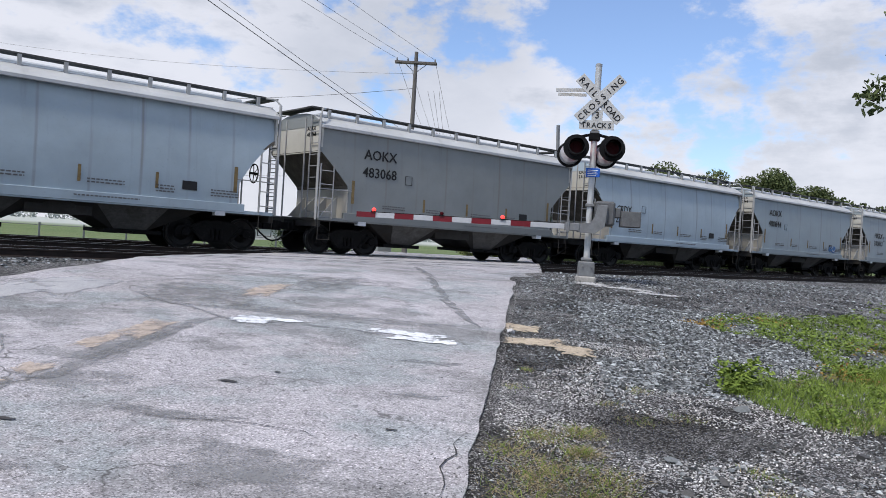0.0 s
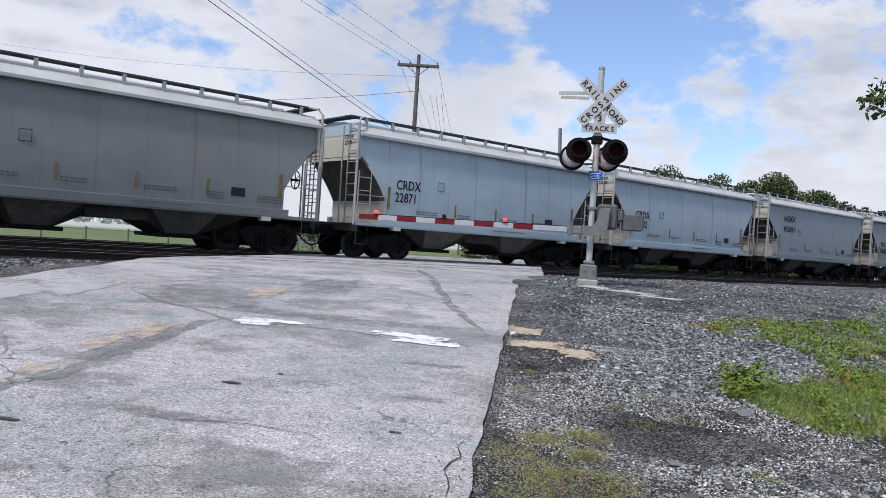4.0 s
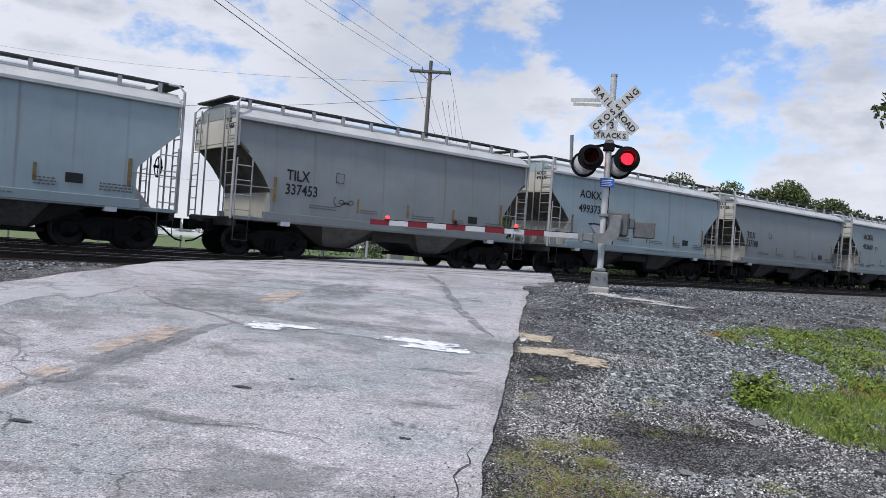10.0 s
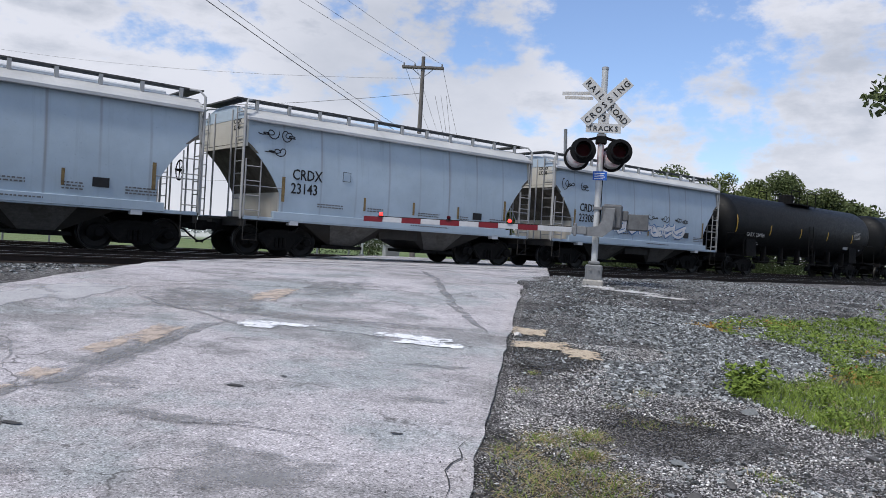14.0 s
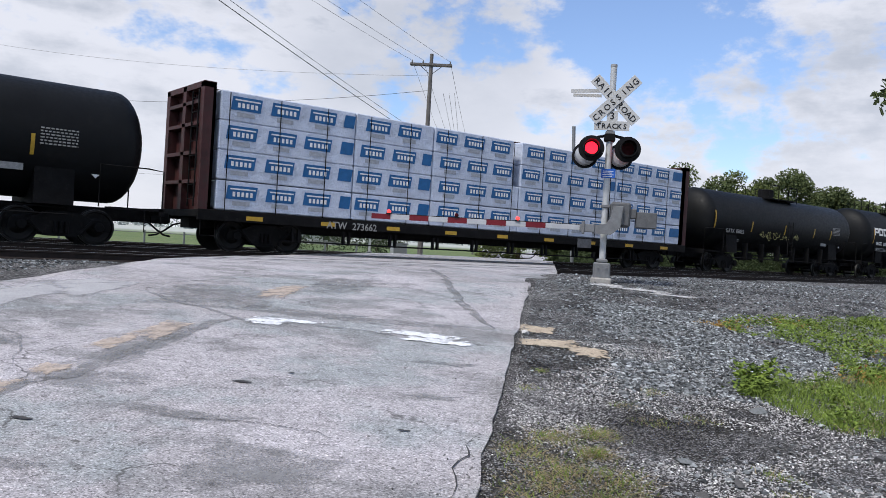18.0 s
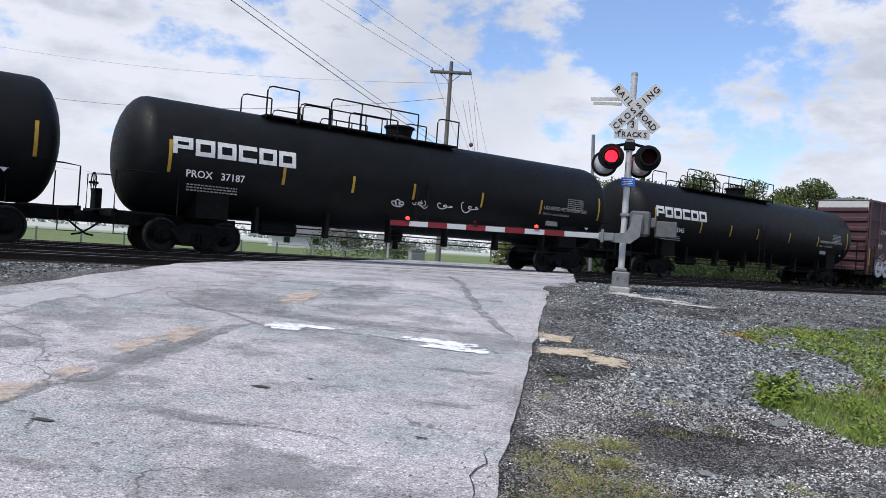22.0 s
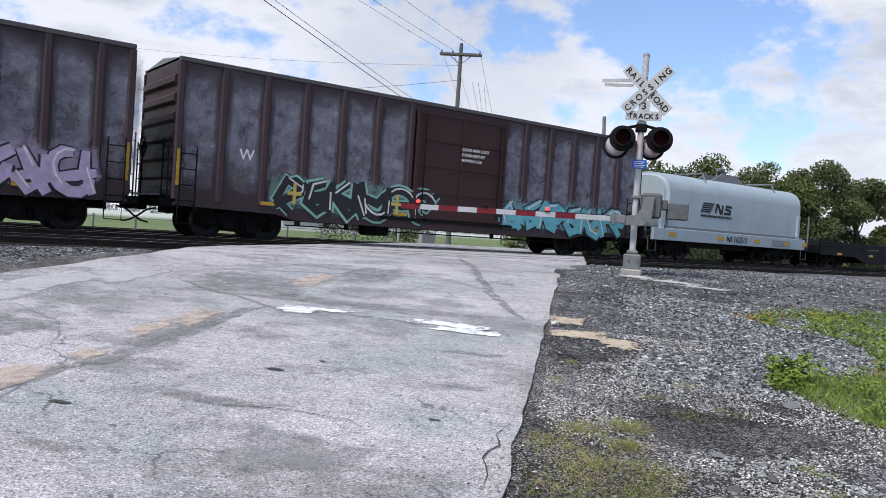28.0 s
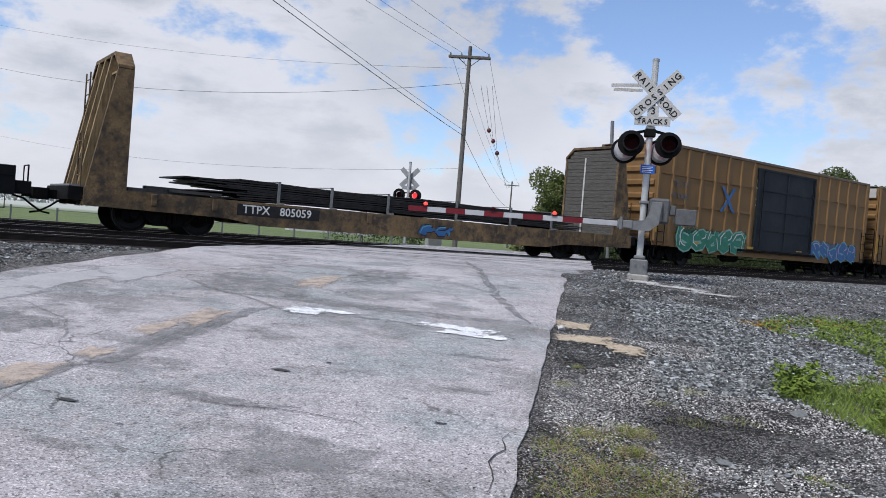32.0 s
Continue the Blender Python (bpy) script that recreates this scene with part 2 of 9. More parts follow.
WHITE_SHEET = plain("white_sign_sheeting", (0.44, 0.44, 0.43), 0.4, 0.0, 0.08, 6.0)
BLACK_INK = plain("black_lettering", (0.012, 0.012, 0.013), 0.55, 0.0, 0.3, 9.0)
GREY_INK = plain("faded_grey_lettering", (0.12, 0.12, 0.125), 0.6, 0.0, 0.3, 9.0)
WHITE_INK = plain("white_lettering", (0.72, 0.72, 0.70), 0.55, 0.0, 0.15, 9.0, dirt=(0.3, 0.29, 0.28), dirt_at=(0.58, 0.8))
DIM_INK = plain("dim_white_lettering", (0.3, 0.3, 0.29), 0.6, 0.0, 0.25, 9.0)
YELLOW = plain("yellow_reflector", (0.47, 0.29, 0.03), 0.45, 0.0, 0.2, 9.0, dirt=(0.2, 0.13, 0.04), dirt_at=(0.6, 0.85))
OCHRE = plain("dirty_yellow_strip", (0.2, 0.14, 0.06), 0.6, 0.0, 0.3, 9.0)
RED_TAPE = plain("red_reflective_tape", (0.13, 0.007, 0.014), 0.4, 0.0, 0.15, 9.0)
WHITE_TAPE = plain("white_reflective_tape", (0.38, 0.39, 0.41), 0.4, 0.0, 0.1, 9.0, dirt=(0.3, 0.29, 0.28), dirt_at=(0.6, 0.85))
BLUE_SIGN = plain("blue_sign", (0.02, 0.1, 0.42), 0.4, 0.0, 0.1, 9.0)
MATT_BLACK = plain("matt_black", (0.006, 0.006, 0.007), 0.6, 0.0, 0.3, 9.0, spec=0.15)
LENS_OFF = plain("dark_red_lens", (0.05, 0.003, 0.006), 0.5, 0.0, 0.2, 20.0, spec=0.08)
LENS_ON = glow("red_lamp_on", (1.0, 0.012, 0.03), 3.0)
LENS_DIM = glow("red_lamp_dim", (1.0, 0.05, 0.06), 1.2)
LENS_GATE = glow("gate_lamp_on", (1.0, 0.035, 0.03), 2.6)
WRAP = plain("white_lumber_wrap", (0.5, 0.55, 0.65), 0.4, 0.0, 0.1, 2.2, dirt=(0.34, 0.38, 0.46), dirt_at=(0.55, 0.72), bump=1.0, bump_scale=3.5, bump_dist=0.08)
WRAP_BLUE = plain("printed_blue", (0.012, 0.1, 0.26), 0.45, 0.0, 0.15, 5.0)
WRAP_GREY = plain("printed_grey", (0.33, 0.35, 0.38), 0.5, 0.0, 0.2, 12.0)
MAROON = plain("maroon_steel", (0.055, 0.016, 0.016), 0.6, 0.0, 0.35, 2.0, dirt=(0.03, 0.018, 0.015), dirt_at=(0.5, 0.7))
WOOD_GREY = plain("weathered_grey_boards", (0.10, 0.095, 0.088), 0.85, 0.0, 0.45, 2.5, bump=0.5, bump_scale=30, stretch=(1, 1.5, 14))
WOOD_TIE = plain("creosoted_tie", (0.022, 0.019, 0.017), 0.9, 0.0, 0.4, 4.0, bump=0.6, bump_scale=40, stretch=(6, 1, 6))
WOOD_POLE = plain("grey_brown_pole", (0.14, 0.13, 0.12), 0.85, 0.0, 0.35, 3.0, bump=0.5, bump_scale=40, stretch=(6, 6, 0.6))
RAIL_SIDE = plain("rusty_rail", (0.03, 0.022, 0.019), 0.8, 0.2, 0.35, 6.0)
RAIL_TOP = plain("worn_rail_head", (0.45, 0.45, 0.46), 0.28, 0.95, 0.12, 6.0)
RUBBER = plain("black_rubber", (0.012, 0.012, 0.012), 0.8, 0.0, 0.3, 9.0, spec=0.15)
CONCRETE = plain("concrete", (0.34, 0.33, 0.31), 0.85, 0.0, 0.2, 4.0, dirt=(0.16, 0.15, 0.13), dirt_at=(0.5, 0.75), bump=0.4)
BARK = plain("bark", (0.07, 0.055, 0.04), 0.95, 0.0, 0.4, 6.0, bump=0.8, bump_scale=25)
CAR_WHITE = plain("white_car_paint", (0.66, 0.67, 0.68), 0.25, 0.0, 0.06, 3.0)
CAR_GREY = plain("grey_car_paint", (0.2, 0.21, 0.22), 0.25, 0.0, 0.06, 3.0)
GLASS_DARK = plain("tinted_window", (0.012, 0.015, 0.018), 0.08, 0.0, 0.1, 3.0)
TAN_STEEL = plain("tan_bulkhead_paint", (0.19, 0.125, 0.06), 0.7, 0.0, 0.3, 1.6, dirt=(0.05, 0.037, 0.027), dirt_at=(0.42, 0.6), bump=0.2)
TIMBER = plain("sun_bleached_timber", (0.3, 0.215, 0.115), 0.8, 0.0, 0.3, 2.0, dirt=(0.09, 0.065, 0.04), dirt_at=(0.5, 0.68), bump=0.3, stretch=(6, 6, 0.6))
RUST_PLATE = plain("dark_steel_plate", (0.022, 0.021, 0.022), 0.55, 0.3, 0.4, 3.0, dirt=(0.06, 0.04, 0.03), dirt_at=(0.55, 0.8))


def leaf_mat(name, lo, hi, scale=2.0):
    m, n, l, b = nodes_of(name)
    g = n.new("ShaderNodeNewGeometry")
    f = noise_of(n, l, scale, 4)
    mixf = n.new("ShaderNodeMath")
    mixf.operation = "MULTIPLY_ADD"
    l.new(g.outputs["Random Per Island"], mixf.inputs[0])
    mixf.inputs[1].default_value = 0.55
    l.new(f, mixf.inputs[2])
    l.new(ramp(n, l, mixf.outputs[0], ((0.35, lo), (0.62, tuple((a + c) / 2 for a, c in zip(lo, hi))), (1.0, hi))), b.inputs["Base Color"])
    b.inputs["Roughness"].default_value = 0.7
    b.inputs["Specular IOR Level"].default_value = 0.12
    b.inputs["Transmission Weight"].default_value = 0.0
    b.inputs["Subsurface Weight"].default_value = 0.0
    return m


LEAF_TREE = leaf_mat("tree_leaves", (0.045, 0.062, 0.026), (0.1, 0.125, 0.05), 0.35)
LEAF_TREE_LIGHT = leaf_mat("light_tree_leaves", (0.055, 0.072, 0.022), (0.125, 0.15, 0.05), 0.35)
LEAF_BUSH = leaf_mat("bush_leaves", (0.016, 0.024, 0.01), (0.042, 0.058, 0.024), 0.5)
LEAF_WEED = leaf_mat("weed_leaves", (0.02, 0.042, 0.01), (0.19, 0.26, 0.05), 3.0)
LEAF_RED = leaf_mat("reddish_weed_leaves", (0.15, 0.05, 0.03), (0.3, 0.2, 0.05))
GRASS = leaf_mat("grass_blades", (0.035, 0.065, 0.012), (0.22, 0.3, 0.06))
GRASS_DRY = leaf_mat("dry_grass_blades", (0.10, 0.075, 0.035), (0.42, 0.34, 0.19))


def ground_mat():
    """Dark cinders and soil strewn with pale grit, in patches; green field far off."""
    m, n, l, b = nodes_of("gravel_ground")
    tc = n.new("ShaderNodeTexCoord")

    def cells(scale):
        vo = n.new("ShaderNodeTexVoronoi")
        vo.inputs["Scale"].default_value = scale
        l.new(tc.outputs["Object"], vo.inputs["Vector"])
        sp = n.new("ShaderNodeSeparateColor")
        l.new(vo.outputs["Color"], sp.inputs[0])
        return sp.outputs[0], vo.outputs["Distance"]

    big = noise_of(n, l, 0.75, 6, None, 0.65)
    grit = noise_of(n, l, 55.0, 4, None, 0.8, 2.0)
    st, dist = cells(38.0)
    fine, dist2 = cells(105.0)
    base = mixed(n, l, (0.034, 0.032, 0.03), (0.12, 0.117, 0.114), ramp(n, l, big, ((0.4, grey(0)), (0.6, grey(1)))))
    c = mixed(n, l, base, ramp(n, l, st, ((0.0, grey(0.3)), (0.55, grey(0.95)), (0.85, grey(1.5)), (1.0, grey(2.4)))), 1.0, "MULTIPLY")
    c = mixed(n, l, c, ramp(n, l, grit, ((0.3, grey(0.4)), (0.55, grey(1.0)), (0.72, grey(1.7)))), 1.0, "MULTIPLY")
    # pale chips, thick in some patches and thin in others
    many = ramp(n, l, noise_of(n, l, 0.9, 5, None, 0.65, 6.0), ((0.4, grey(0.0)), (0.58, grey(0.24))))
    mf = n.new("ShaderNodeMath")
    mf.operation = "ADD"
    l.new(fine, mf.inputs[0])
    l.new(many, mf.inputs[1])
    c = mixed(n, l, c, (0.4, 0.39, 0.385), ramp(n, l, mf.outputs[0], ((0.94, grey(0)), (1.02, grey(0.8)))))
    c = mixed(n, l, c, (0.018, 0.017, 0.016), ramp(n, l, fine, ((0.0, grey(0.75)), (0.22, grey(0)))))
    sx = n.new("ShaderNodeSeparateXYZ")
    l.new(tc.outputs["Object"], sx.inputs[0])
    far = n.new("ShaderNodeMapRange")
    far.inputs["From Min"].default_value, far.inputs["From Max"].default_value = 29.5, 32.5
    l.new(sx.outputs[1], far.inputs["Value"])
    field = mixed(n, l, (0.1, 0.15, 0.055), (0.17, 0.21, 0.09), ramp(n, l, noise_of(n, l, 0.03, 6, (1, 6, 1)), ((0.35, grey(0)), (0.65, grey(1)))))
    field = mixed(n, l, field, ramp(n, l, noise_of(n, l, 3.0, 4), ((0.3, grey(0.7)), (0.7, grey(1.1)))), 1.0, "MULTIPLY")
    bed = n.new("ShaderNodeMapRange")
    bed.inputs["From Min"].default_value, bed.inputs["From Max"].default_value = 14.4, 15.6
    l.new(sx.outputs[1], bed.inputs["Value"])
    oil = n.new("ShaderNodeMath")
    oil.operation = "MULTIPLY"
    oil.inputs[1].default_value = 0.8
    l.new(bed.outputs[0], oil.inputs[0])
    c = mixed(n, l, c, (0.026, 0.024, 0.023), oil.outputs[0])
    # distance haze put into the field's colour, paler with depth
    field_haze = n.new("ShaderNodeMapRange")
    field_haze.inputs["From Min"].default_value, field_haze.inputs["From Max"].default_value = 150.0, 260.0
    l.new(sx.outputs[1], field_haze.inputs["Value"])
    field = mixed(n, l, field, (0.4, 0.42, 0.38), field_haze.outputs[0])
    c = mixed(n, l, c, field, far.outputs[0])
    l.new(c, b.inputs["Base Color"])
    b.inputs["Roughness"].default_value = 0.9
    b.inputs["Specular IOR Level"].default_value = 0.2
    bumped(n, l, b, mixed(n, l, dist, mixed(n, l, dist2, grit, 0.5), 0.5), 1.0, 0.03)
    return m


def road_mat():
    """Old bleached asphalt: lilac-grey with cool dark smears, exposed grit, tar specks and fine map cracks."""
    m, n, l, b = nodes_of("bleached_asphalt")
    tc = n.new("ShaderNodeTexCoord")
    mp = n.new("ShaderNodeMapping")
    mp.inputs["Rotation"].default_value = (0, 0, ROAD_AZ)
    l.new(tc.outputs["Object"], mp.inputs[0])

    def nz(scale, detail, stretch, off=0.0, rough=0.65):
        mm = n.new("ShaderNodeMapping")
        mm.inputs["Scale"].default_value = stretch
        mm.inputs["Location"].default_value = (off, off, 0)
        l.new(mp.outputs[0], mm.inputs[0])
        t = n.new("ShaderNodeTexNoise")
        t.inputs["Scale"].default_value, t.inputs["Detail"].default_value, t.inputs["Roughness"].default_value = scale, detail, rough
        l.new(mm.outputs[0], t.inputs["Vector"])
        return t.outputs["Fac"]

    def chips(scale):
        v = n.new("ShaderNodeTexVoronoi")
        v.inputs["Scale"].default_value = scale
        l.new(mp.outputs[0], v.inputs["Vector"])
        sp = n.new("ShaderNodeSeparateColor")
        l.new(v.outputs["Color"], sp.inputs[0])
        return sp.outputs[0]

    bands = nz(0.45, 6, (0.7, 1.0, 1), 1.0)
    blot = nz(0.8, 8, (1, 1.3, 1), 5.0, 0.68)
    hue = nz(0.7, 6, (1, 1, 1), 11.0, 0.65)
    grit = nz(85.0, 3, (1, 1, 1), 2.0, 0.8)
    mid = nz(6.0, 8, (1, 1.2, 1), 8.0, 0.75)
    c = mixed(n, l, (0.315, 0.30, 0.305), (0.42, 0.40, 0.415), ramp(n, l, bands, ((0.36, grey(0)), (0.6, grey(1)))))
    c = mixed(n, l, c, (0.275, 0.30, 0.305), ramp(n, l, hue, ((0.5, grey(0)), (0.6, grey(0.75)))))
    c = mixed(n, l, c, (0.17, 0.17, 0.17), ramp(n, l, blot, ((0.5, grey(0)), (0.58, grey(0.55)), (0.7, grey(0.9)))))
    c = mixed(n, l, c, ramp(n, l, mid, ((0.32, grey(0.58)), (0.42, grey(0.92)), (0.58, grey(1.04)), (0.72, grey(1.16)))), 1.0, "MULTIPLY")
    c = mixed(n, l, c, ramp(n, l, chips(95.0), ((0.0, grey(0.42)), (0.2, grey(0.82)), (0.5, grey(1.0)), (0.85, grey(1.2)), (1.0, grey(1.75)))), 1.0, "MULTIPLY")
    c = mixed(n, l, c, ramp(n, l, grit, ((0.3, grey(0.5)), (0.47, grey(1.0)), (0.7, grey(1.35)))), 1.0, "MULTIPLY")
    specks = nz(16.0, 5, (1, 0.6, 1), 14.0, 0.75)
    c = mixed(n, l, c, (0.09, 0.085, 0.085), ramp(n, l, specks, ((0.61, grey(0)), (0.66, grey(0.85)))))
    vo = n.new("ShaderNodeTexVoronoi")
    vo.feature = "DISTANCE_TO_EDGE"
    vo.inputs["Scale"].default_value = 0.55
    wob = n.new("ShaderNodeVectorMath")
    wob.operation = "MULTIPLY_ADD"
    nt = n.new("ShaderNodeTexNoise")
    nt.inputs["Scale"].default_value, nt.inputs["Detail"].default_value = 1.6, 6
    l.new(mp.outputs[0], nt.inputs["Vector"])
    l.new(nt.outputs["Color"], wob.inputs[0])
    wob.inputs[1].default_value = (1.1, 1.1, 0)
    l.new(mp.outputs[0], wob.inputs[2])
    l.new(wob.outputs[0], vo.inputs["Vector"])
    crack = mixed(n, l, ramp(n, l, vo.outputs["Distance"], ((0.0, grey(0.9)), (0.005, grey(0.5)), (0.010, grey(0)))), ramp(n, l, nz(0.8, 3, (1, 1, 1), 3.0), ((0.5, grey(0)), (0.62, grey(1)))), 1.0, "MULTIPLY")
    c = mixed(n, l, c, (0.06, 0.057, 0.055), crack)
    l.new(c, b.inputs["Base Color"])
    b.inputs["Roughness"].default_value = 0.85
    b.inputs["Specular IOR Level"].default_value = 0.25
    bumped(n, l, b, mixed(n, l, grit, mid, 0.4), 0.8, 0.012)
    return m

# ---- shape helpers ----
def part(name, bm, material, parent, label=""):
    """Links a bmesh, or a mesh made before, as one mesh object under a thing or a part."""
    if isinstance(bm, bpy.types.Mesh):
        me = bm
    else:
        me = bpy.data.meshes.new(name)
        bm.to_mesh(me)
        bm.free()
        me.materials.append(material)
    ob = new(name, me)
    ob.parent = parent
    return tagged(ob, label)


def thing(name, label, category, at=(0, 0, 0), group="", kind="", turn=0.0):
    ob = new(name)
    ob.matrix_basis = pose(*at, 0, 0, turn)
    ob.empty_display_size = 0.2
    return tagged(ob, label, category, group, kind)


def solo(name, bm, material, label, category, group="", kind="", at=None, smooth=False):
    ob = part(name, bm, material, None)
    if smooth:
        ob.data.shade_smooth()
    if at is not None:
        ob.matrix_basis = at
    return tagged(ob, label, category, group, kind)


def box(bm, x0, x1, y0, y1, z0, z1, bevel=0.0):
    vs = [bm.verts.new((x, y, z)) for x in (x0, x1) for y in (y0, y1) for z in (z0, z1)]
    fs = [bm.faces.new([vs[i] for i in f]) for f in ((0, 1, 3, 2), (4, 6, 7, 5), (0, 4, 5, 1), (2, 3, 7, 6), (0, 2, 6, 4), (1, 5, 7, 3))]
    if bevel:
        es = list({e for f in fs for e in f.edges})
        bmesh.ops.bevel(bm, geom=es, offset=bevel, segments=1, affect="EDGES", profile=0.5)
    return bm


def boxes(*lists, bevel=0.0):
    bm = bmesh.new()
    for a in lists:
        box(bm, *a, bevel=bevel)
    return bm


def prism(bm, pts, axis, a, b):
    """A polygon of (u, w) pairs pushed along an axis from a to b. x: (y, z), y: (x, z), z: (x, y)."""
    def co(u, w, s):
        return {"x": (s, u, w), "y": (u, s, w), "z": (u, w, s)}[axis]
    A = [bm.verts.new(co(u, w, a)) for u, w in pts]
    B = [bm.verts.new(co(u, w, b)) for u, w in pts]
    n = len(pts)
    fs = [bm.faces.new(A), bm.faces.new(B[::-1])] + [bm.faces.new((A[i], B[i], B[(i + 1) % n], A[(i + 1) % n])) for i in range(n)]
    bmesh.ops.recalc_face_normals(bm, faces=fs)
    return bm


def tube(bm, pts, r, n=6, r_end=None, caps=True):
    """A round bar along a line of points."""
    pts = [Vector(p) for p in pts]
    rings = []
    for i, p in enumerate(pts):
        d = (pts[min(i + 1, len(pts) - 1)] - pts[max(i - 1, 0)]).normalized()
        s = d.cross(Vector((0, 0, 1)) if abs(d.z) < 0.95 else Vector((1, 0, 0))).normalized()
        u = s.cross(d)
        rr = r if r_end is None else r + (r_end - r) * i / (len(pts) - 1)
        rings.append([bm.verts.new(p + (s * math.cos(k * math.tau / n) + u * math.sin(k * math.tau / n)) * rr) for k in range(n)])
    for a, b in zip(rings, rings[1:]):
        for k in range(n):
            bm.faces.new((a[k], a[(k + 1) % n], b[(k + 1) % n], b[k]))
    if caps:
        bm.faces.new(rings[0][::-1])
        bm.faces.new(rings[-1])
    return bm


def lathe(bm, prof, centre, axis, n=20):
    """A turned shape: profile of (distance along the axis, radius)."""
    c, ax = Vector(centre), Vector(axis).normalized()
    s = ax.cross(Vector((0, 0, 1)) if abs(ax.z) < 0.95 else Vector((1, 0, 0))).normalized()
    u = s.cross(ax)
    rings = [[bm.verts.new(c + ax * h + (s * math.cos(k * math.tau / n) + u * math.sin(k * math.tau / n)) * max(r, 0.001)) for k in range(n)] for h, r in prof]
    fs = []
    for a, b in zip(rings, rings[1:]):
        for k in range(n):
            fs.append(bm.faces.new((a[k], a[(k + 1) % n], b[(k + 1) % n], b[k])))
    fs += [bm.faces.new(rings[0][::-1]), bm.faces.new(rings[-1])]
    bmesh.ops.recalc_face_normals(bm, faces=fs)
    return bm


def sheet_mesh(name, V, F, material):
    me = bpy.data.meshes.new(name)
    me.from_pydata(V, [], F)
    me.materials.append(material)
    return me


LETTERS = {}


def letter_meshes(wanted):
    """Flat lettering with a little thickness, made once: (text, height) to mesh, standing in the XZ plane and facing -Y."""
    made = []
    for txt, size, mat in wanted:
        cu = bpy.data.curves.new("lettering", "FONT")
        cu.body, cu.size, cu.extrude, cu.resolution_u = txt, size * 1.38, 0.004, 2
        cu.offset = size * 0.014
        made.append(((txt, size, mat.name), new("lettering", cu), mat))
    bpy.context.view_layer.update()
    dg = bpy.context.evaluated_depsgraph_get()
    for key, ob, mat in made:
        me = bpy.data.meshes.new_from_object(ob.evaluated_get(dg))
        me.transform(Matrix.Rotation(radians(90), 4, "X"))
        me.materials.clear()
        me.materials.append(mat)
        LETTERS[key] = me
    for _, ob, _ in made:
        cu = ob.data
        bpy.data.objects.remove(ob)
        bpy.data.curves.remove(cu)


def lettered(parent, txt, size, mat, x, y, z, name="lettering"):
    ob = part(name, LETTERS[(txt, size, mat.name)], mat, parent)
    ob.location = (x, y, z)
    return ob


# ---- ground ----
def uv(x, y):
    return x * RU.x + y * RU.y, x * RN.x + y * RN.y


def step(a, b, x):
    t = max(0.0, min(1.0, (x - a) / (b - a)))
    return t * t * (3 - 2 * t)


def rise(x, y):
    """The slope up to the tracks."""
    return 0.0277 * max(-14, min(x, 26)) + 0.0657 * max(y, -25)


def soft_cap(v, cap):
    return v if v < cap - 0.1 else cap - 0.1 * math.exp(-(v - cap + 0.1) / 0.1)


def z_road(x, y):
    z = soft_cap(rise(x, y), ZR - 0.012)
    return z - 0.9 * step(29.5, 40, y)


def z_ground(x, y):
    u, v = uv(x, y)
    bed = soft_cap(rise(x, y), 1.0)
    bed += (0.79 - bed) * step(12.9, 15.2, y)
    bed -= 0.75 * step(28.8, 34, y)
    inside = step(-7.0, -6.5, v) * (1 - step(-0.75, -0.5 + 0.45 * step(15.5, 19, u), v)) if v < 1.5 else 0.0
    bed -= 0.024 * step(-7.6, -7.0, v) * (1 - step(-0.1, 0.5, v))
    lump = 0.03 * noise.noise(Vector((x * 0.6, y * 0.6, 0))) + 0.012 * noise.noise(Vector((x * 3, y * 3, 5)))
    return bed + lump * (1 - inside) + (z_road(x, y) - 0.07 - bed) * inside


def spread(parts):
    out = []
    for a, b, s in parts:
        out += list(np.arange(a, b, s))
    return out + [parts[-1][1]]


gx = spread([(-2600, -600, 500), (-600, -60, 60), (-60, -12, 4), (-12, 34, 0.4), (34, 70, 2), (70, 610, 30), (610, 2600, 500)])
gy = spread([(-600, -60, 90), (-60, -8, 4), (-8, 30, 0.4), (30, 44, 1), (44, 140, 12), (140, 2600, 300)])
GV = [(float(x), float(y), z_ground(x, y)) for x in gx for y in gy]
ny = len(gy)
GF = [(i * ny + j, (i + 1) * ny + j, (i + 1) * ny + j + 1, i * ny + j + 1) for i in range(len(gx) - 1) for j in range(ny - 1)]
ground = new("ground", sheet_mesh("ground", GV, GF, ground_mat()))
ground.data.shade_smooth()
tagged(ground, "dark gravel verge running into a flat green field", "ground", kind="structure")

# the road: a crowned sheet with ragged edges that widens at the crossing
RV, RF = [], []
us = spread([(-30, -4, 1.0), (-4, 24, 0.25), (24, 60, 1.5), (60, 420, 12)])
nv = 32
for u in us:
    rag = 0.05 * noise.noise(Vector((u * 1.3, 0, 3))) + 0.03 * noise.noise(Vector((u * 6, 0, 1)))
    right = -0.30 + rag + 0.55 * step(15.5, 18.8, u) * (1 - step(34, 38, u))
    left = -6.75 + 0.12 * noise.noise(Vector((u * 1.1, 7, 3))) - 0.7 * step(11, 15, u) * (1 - step(34, 38, u))
    for k in range(nv + 1):
        v = left + (right - left) * k / nv
        p = RU * u + RN * v
        RV.append((p.x, p.y, z_road(p.x, p.y) + 0.012 * noise.noise(Vector((p.x * 0.8, p.y * 0.8, 2)))))
for i in range(len(us) - 1):
    for k in range(nv):
        a = i * (nv + 1) + k
        RF.append((a, a + 1, a + nv + 2, a + nv + 1))
base_n = len(RV)
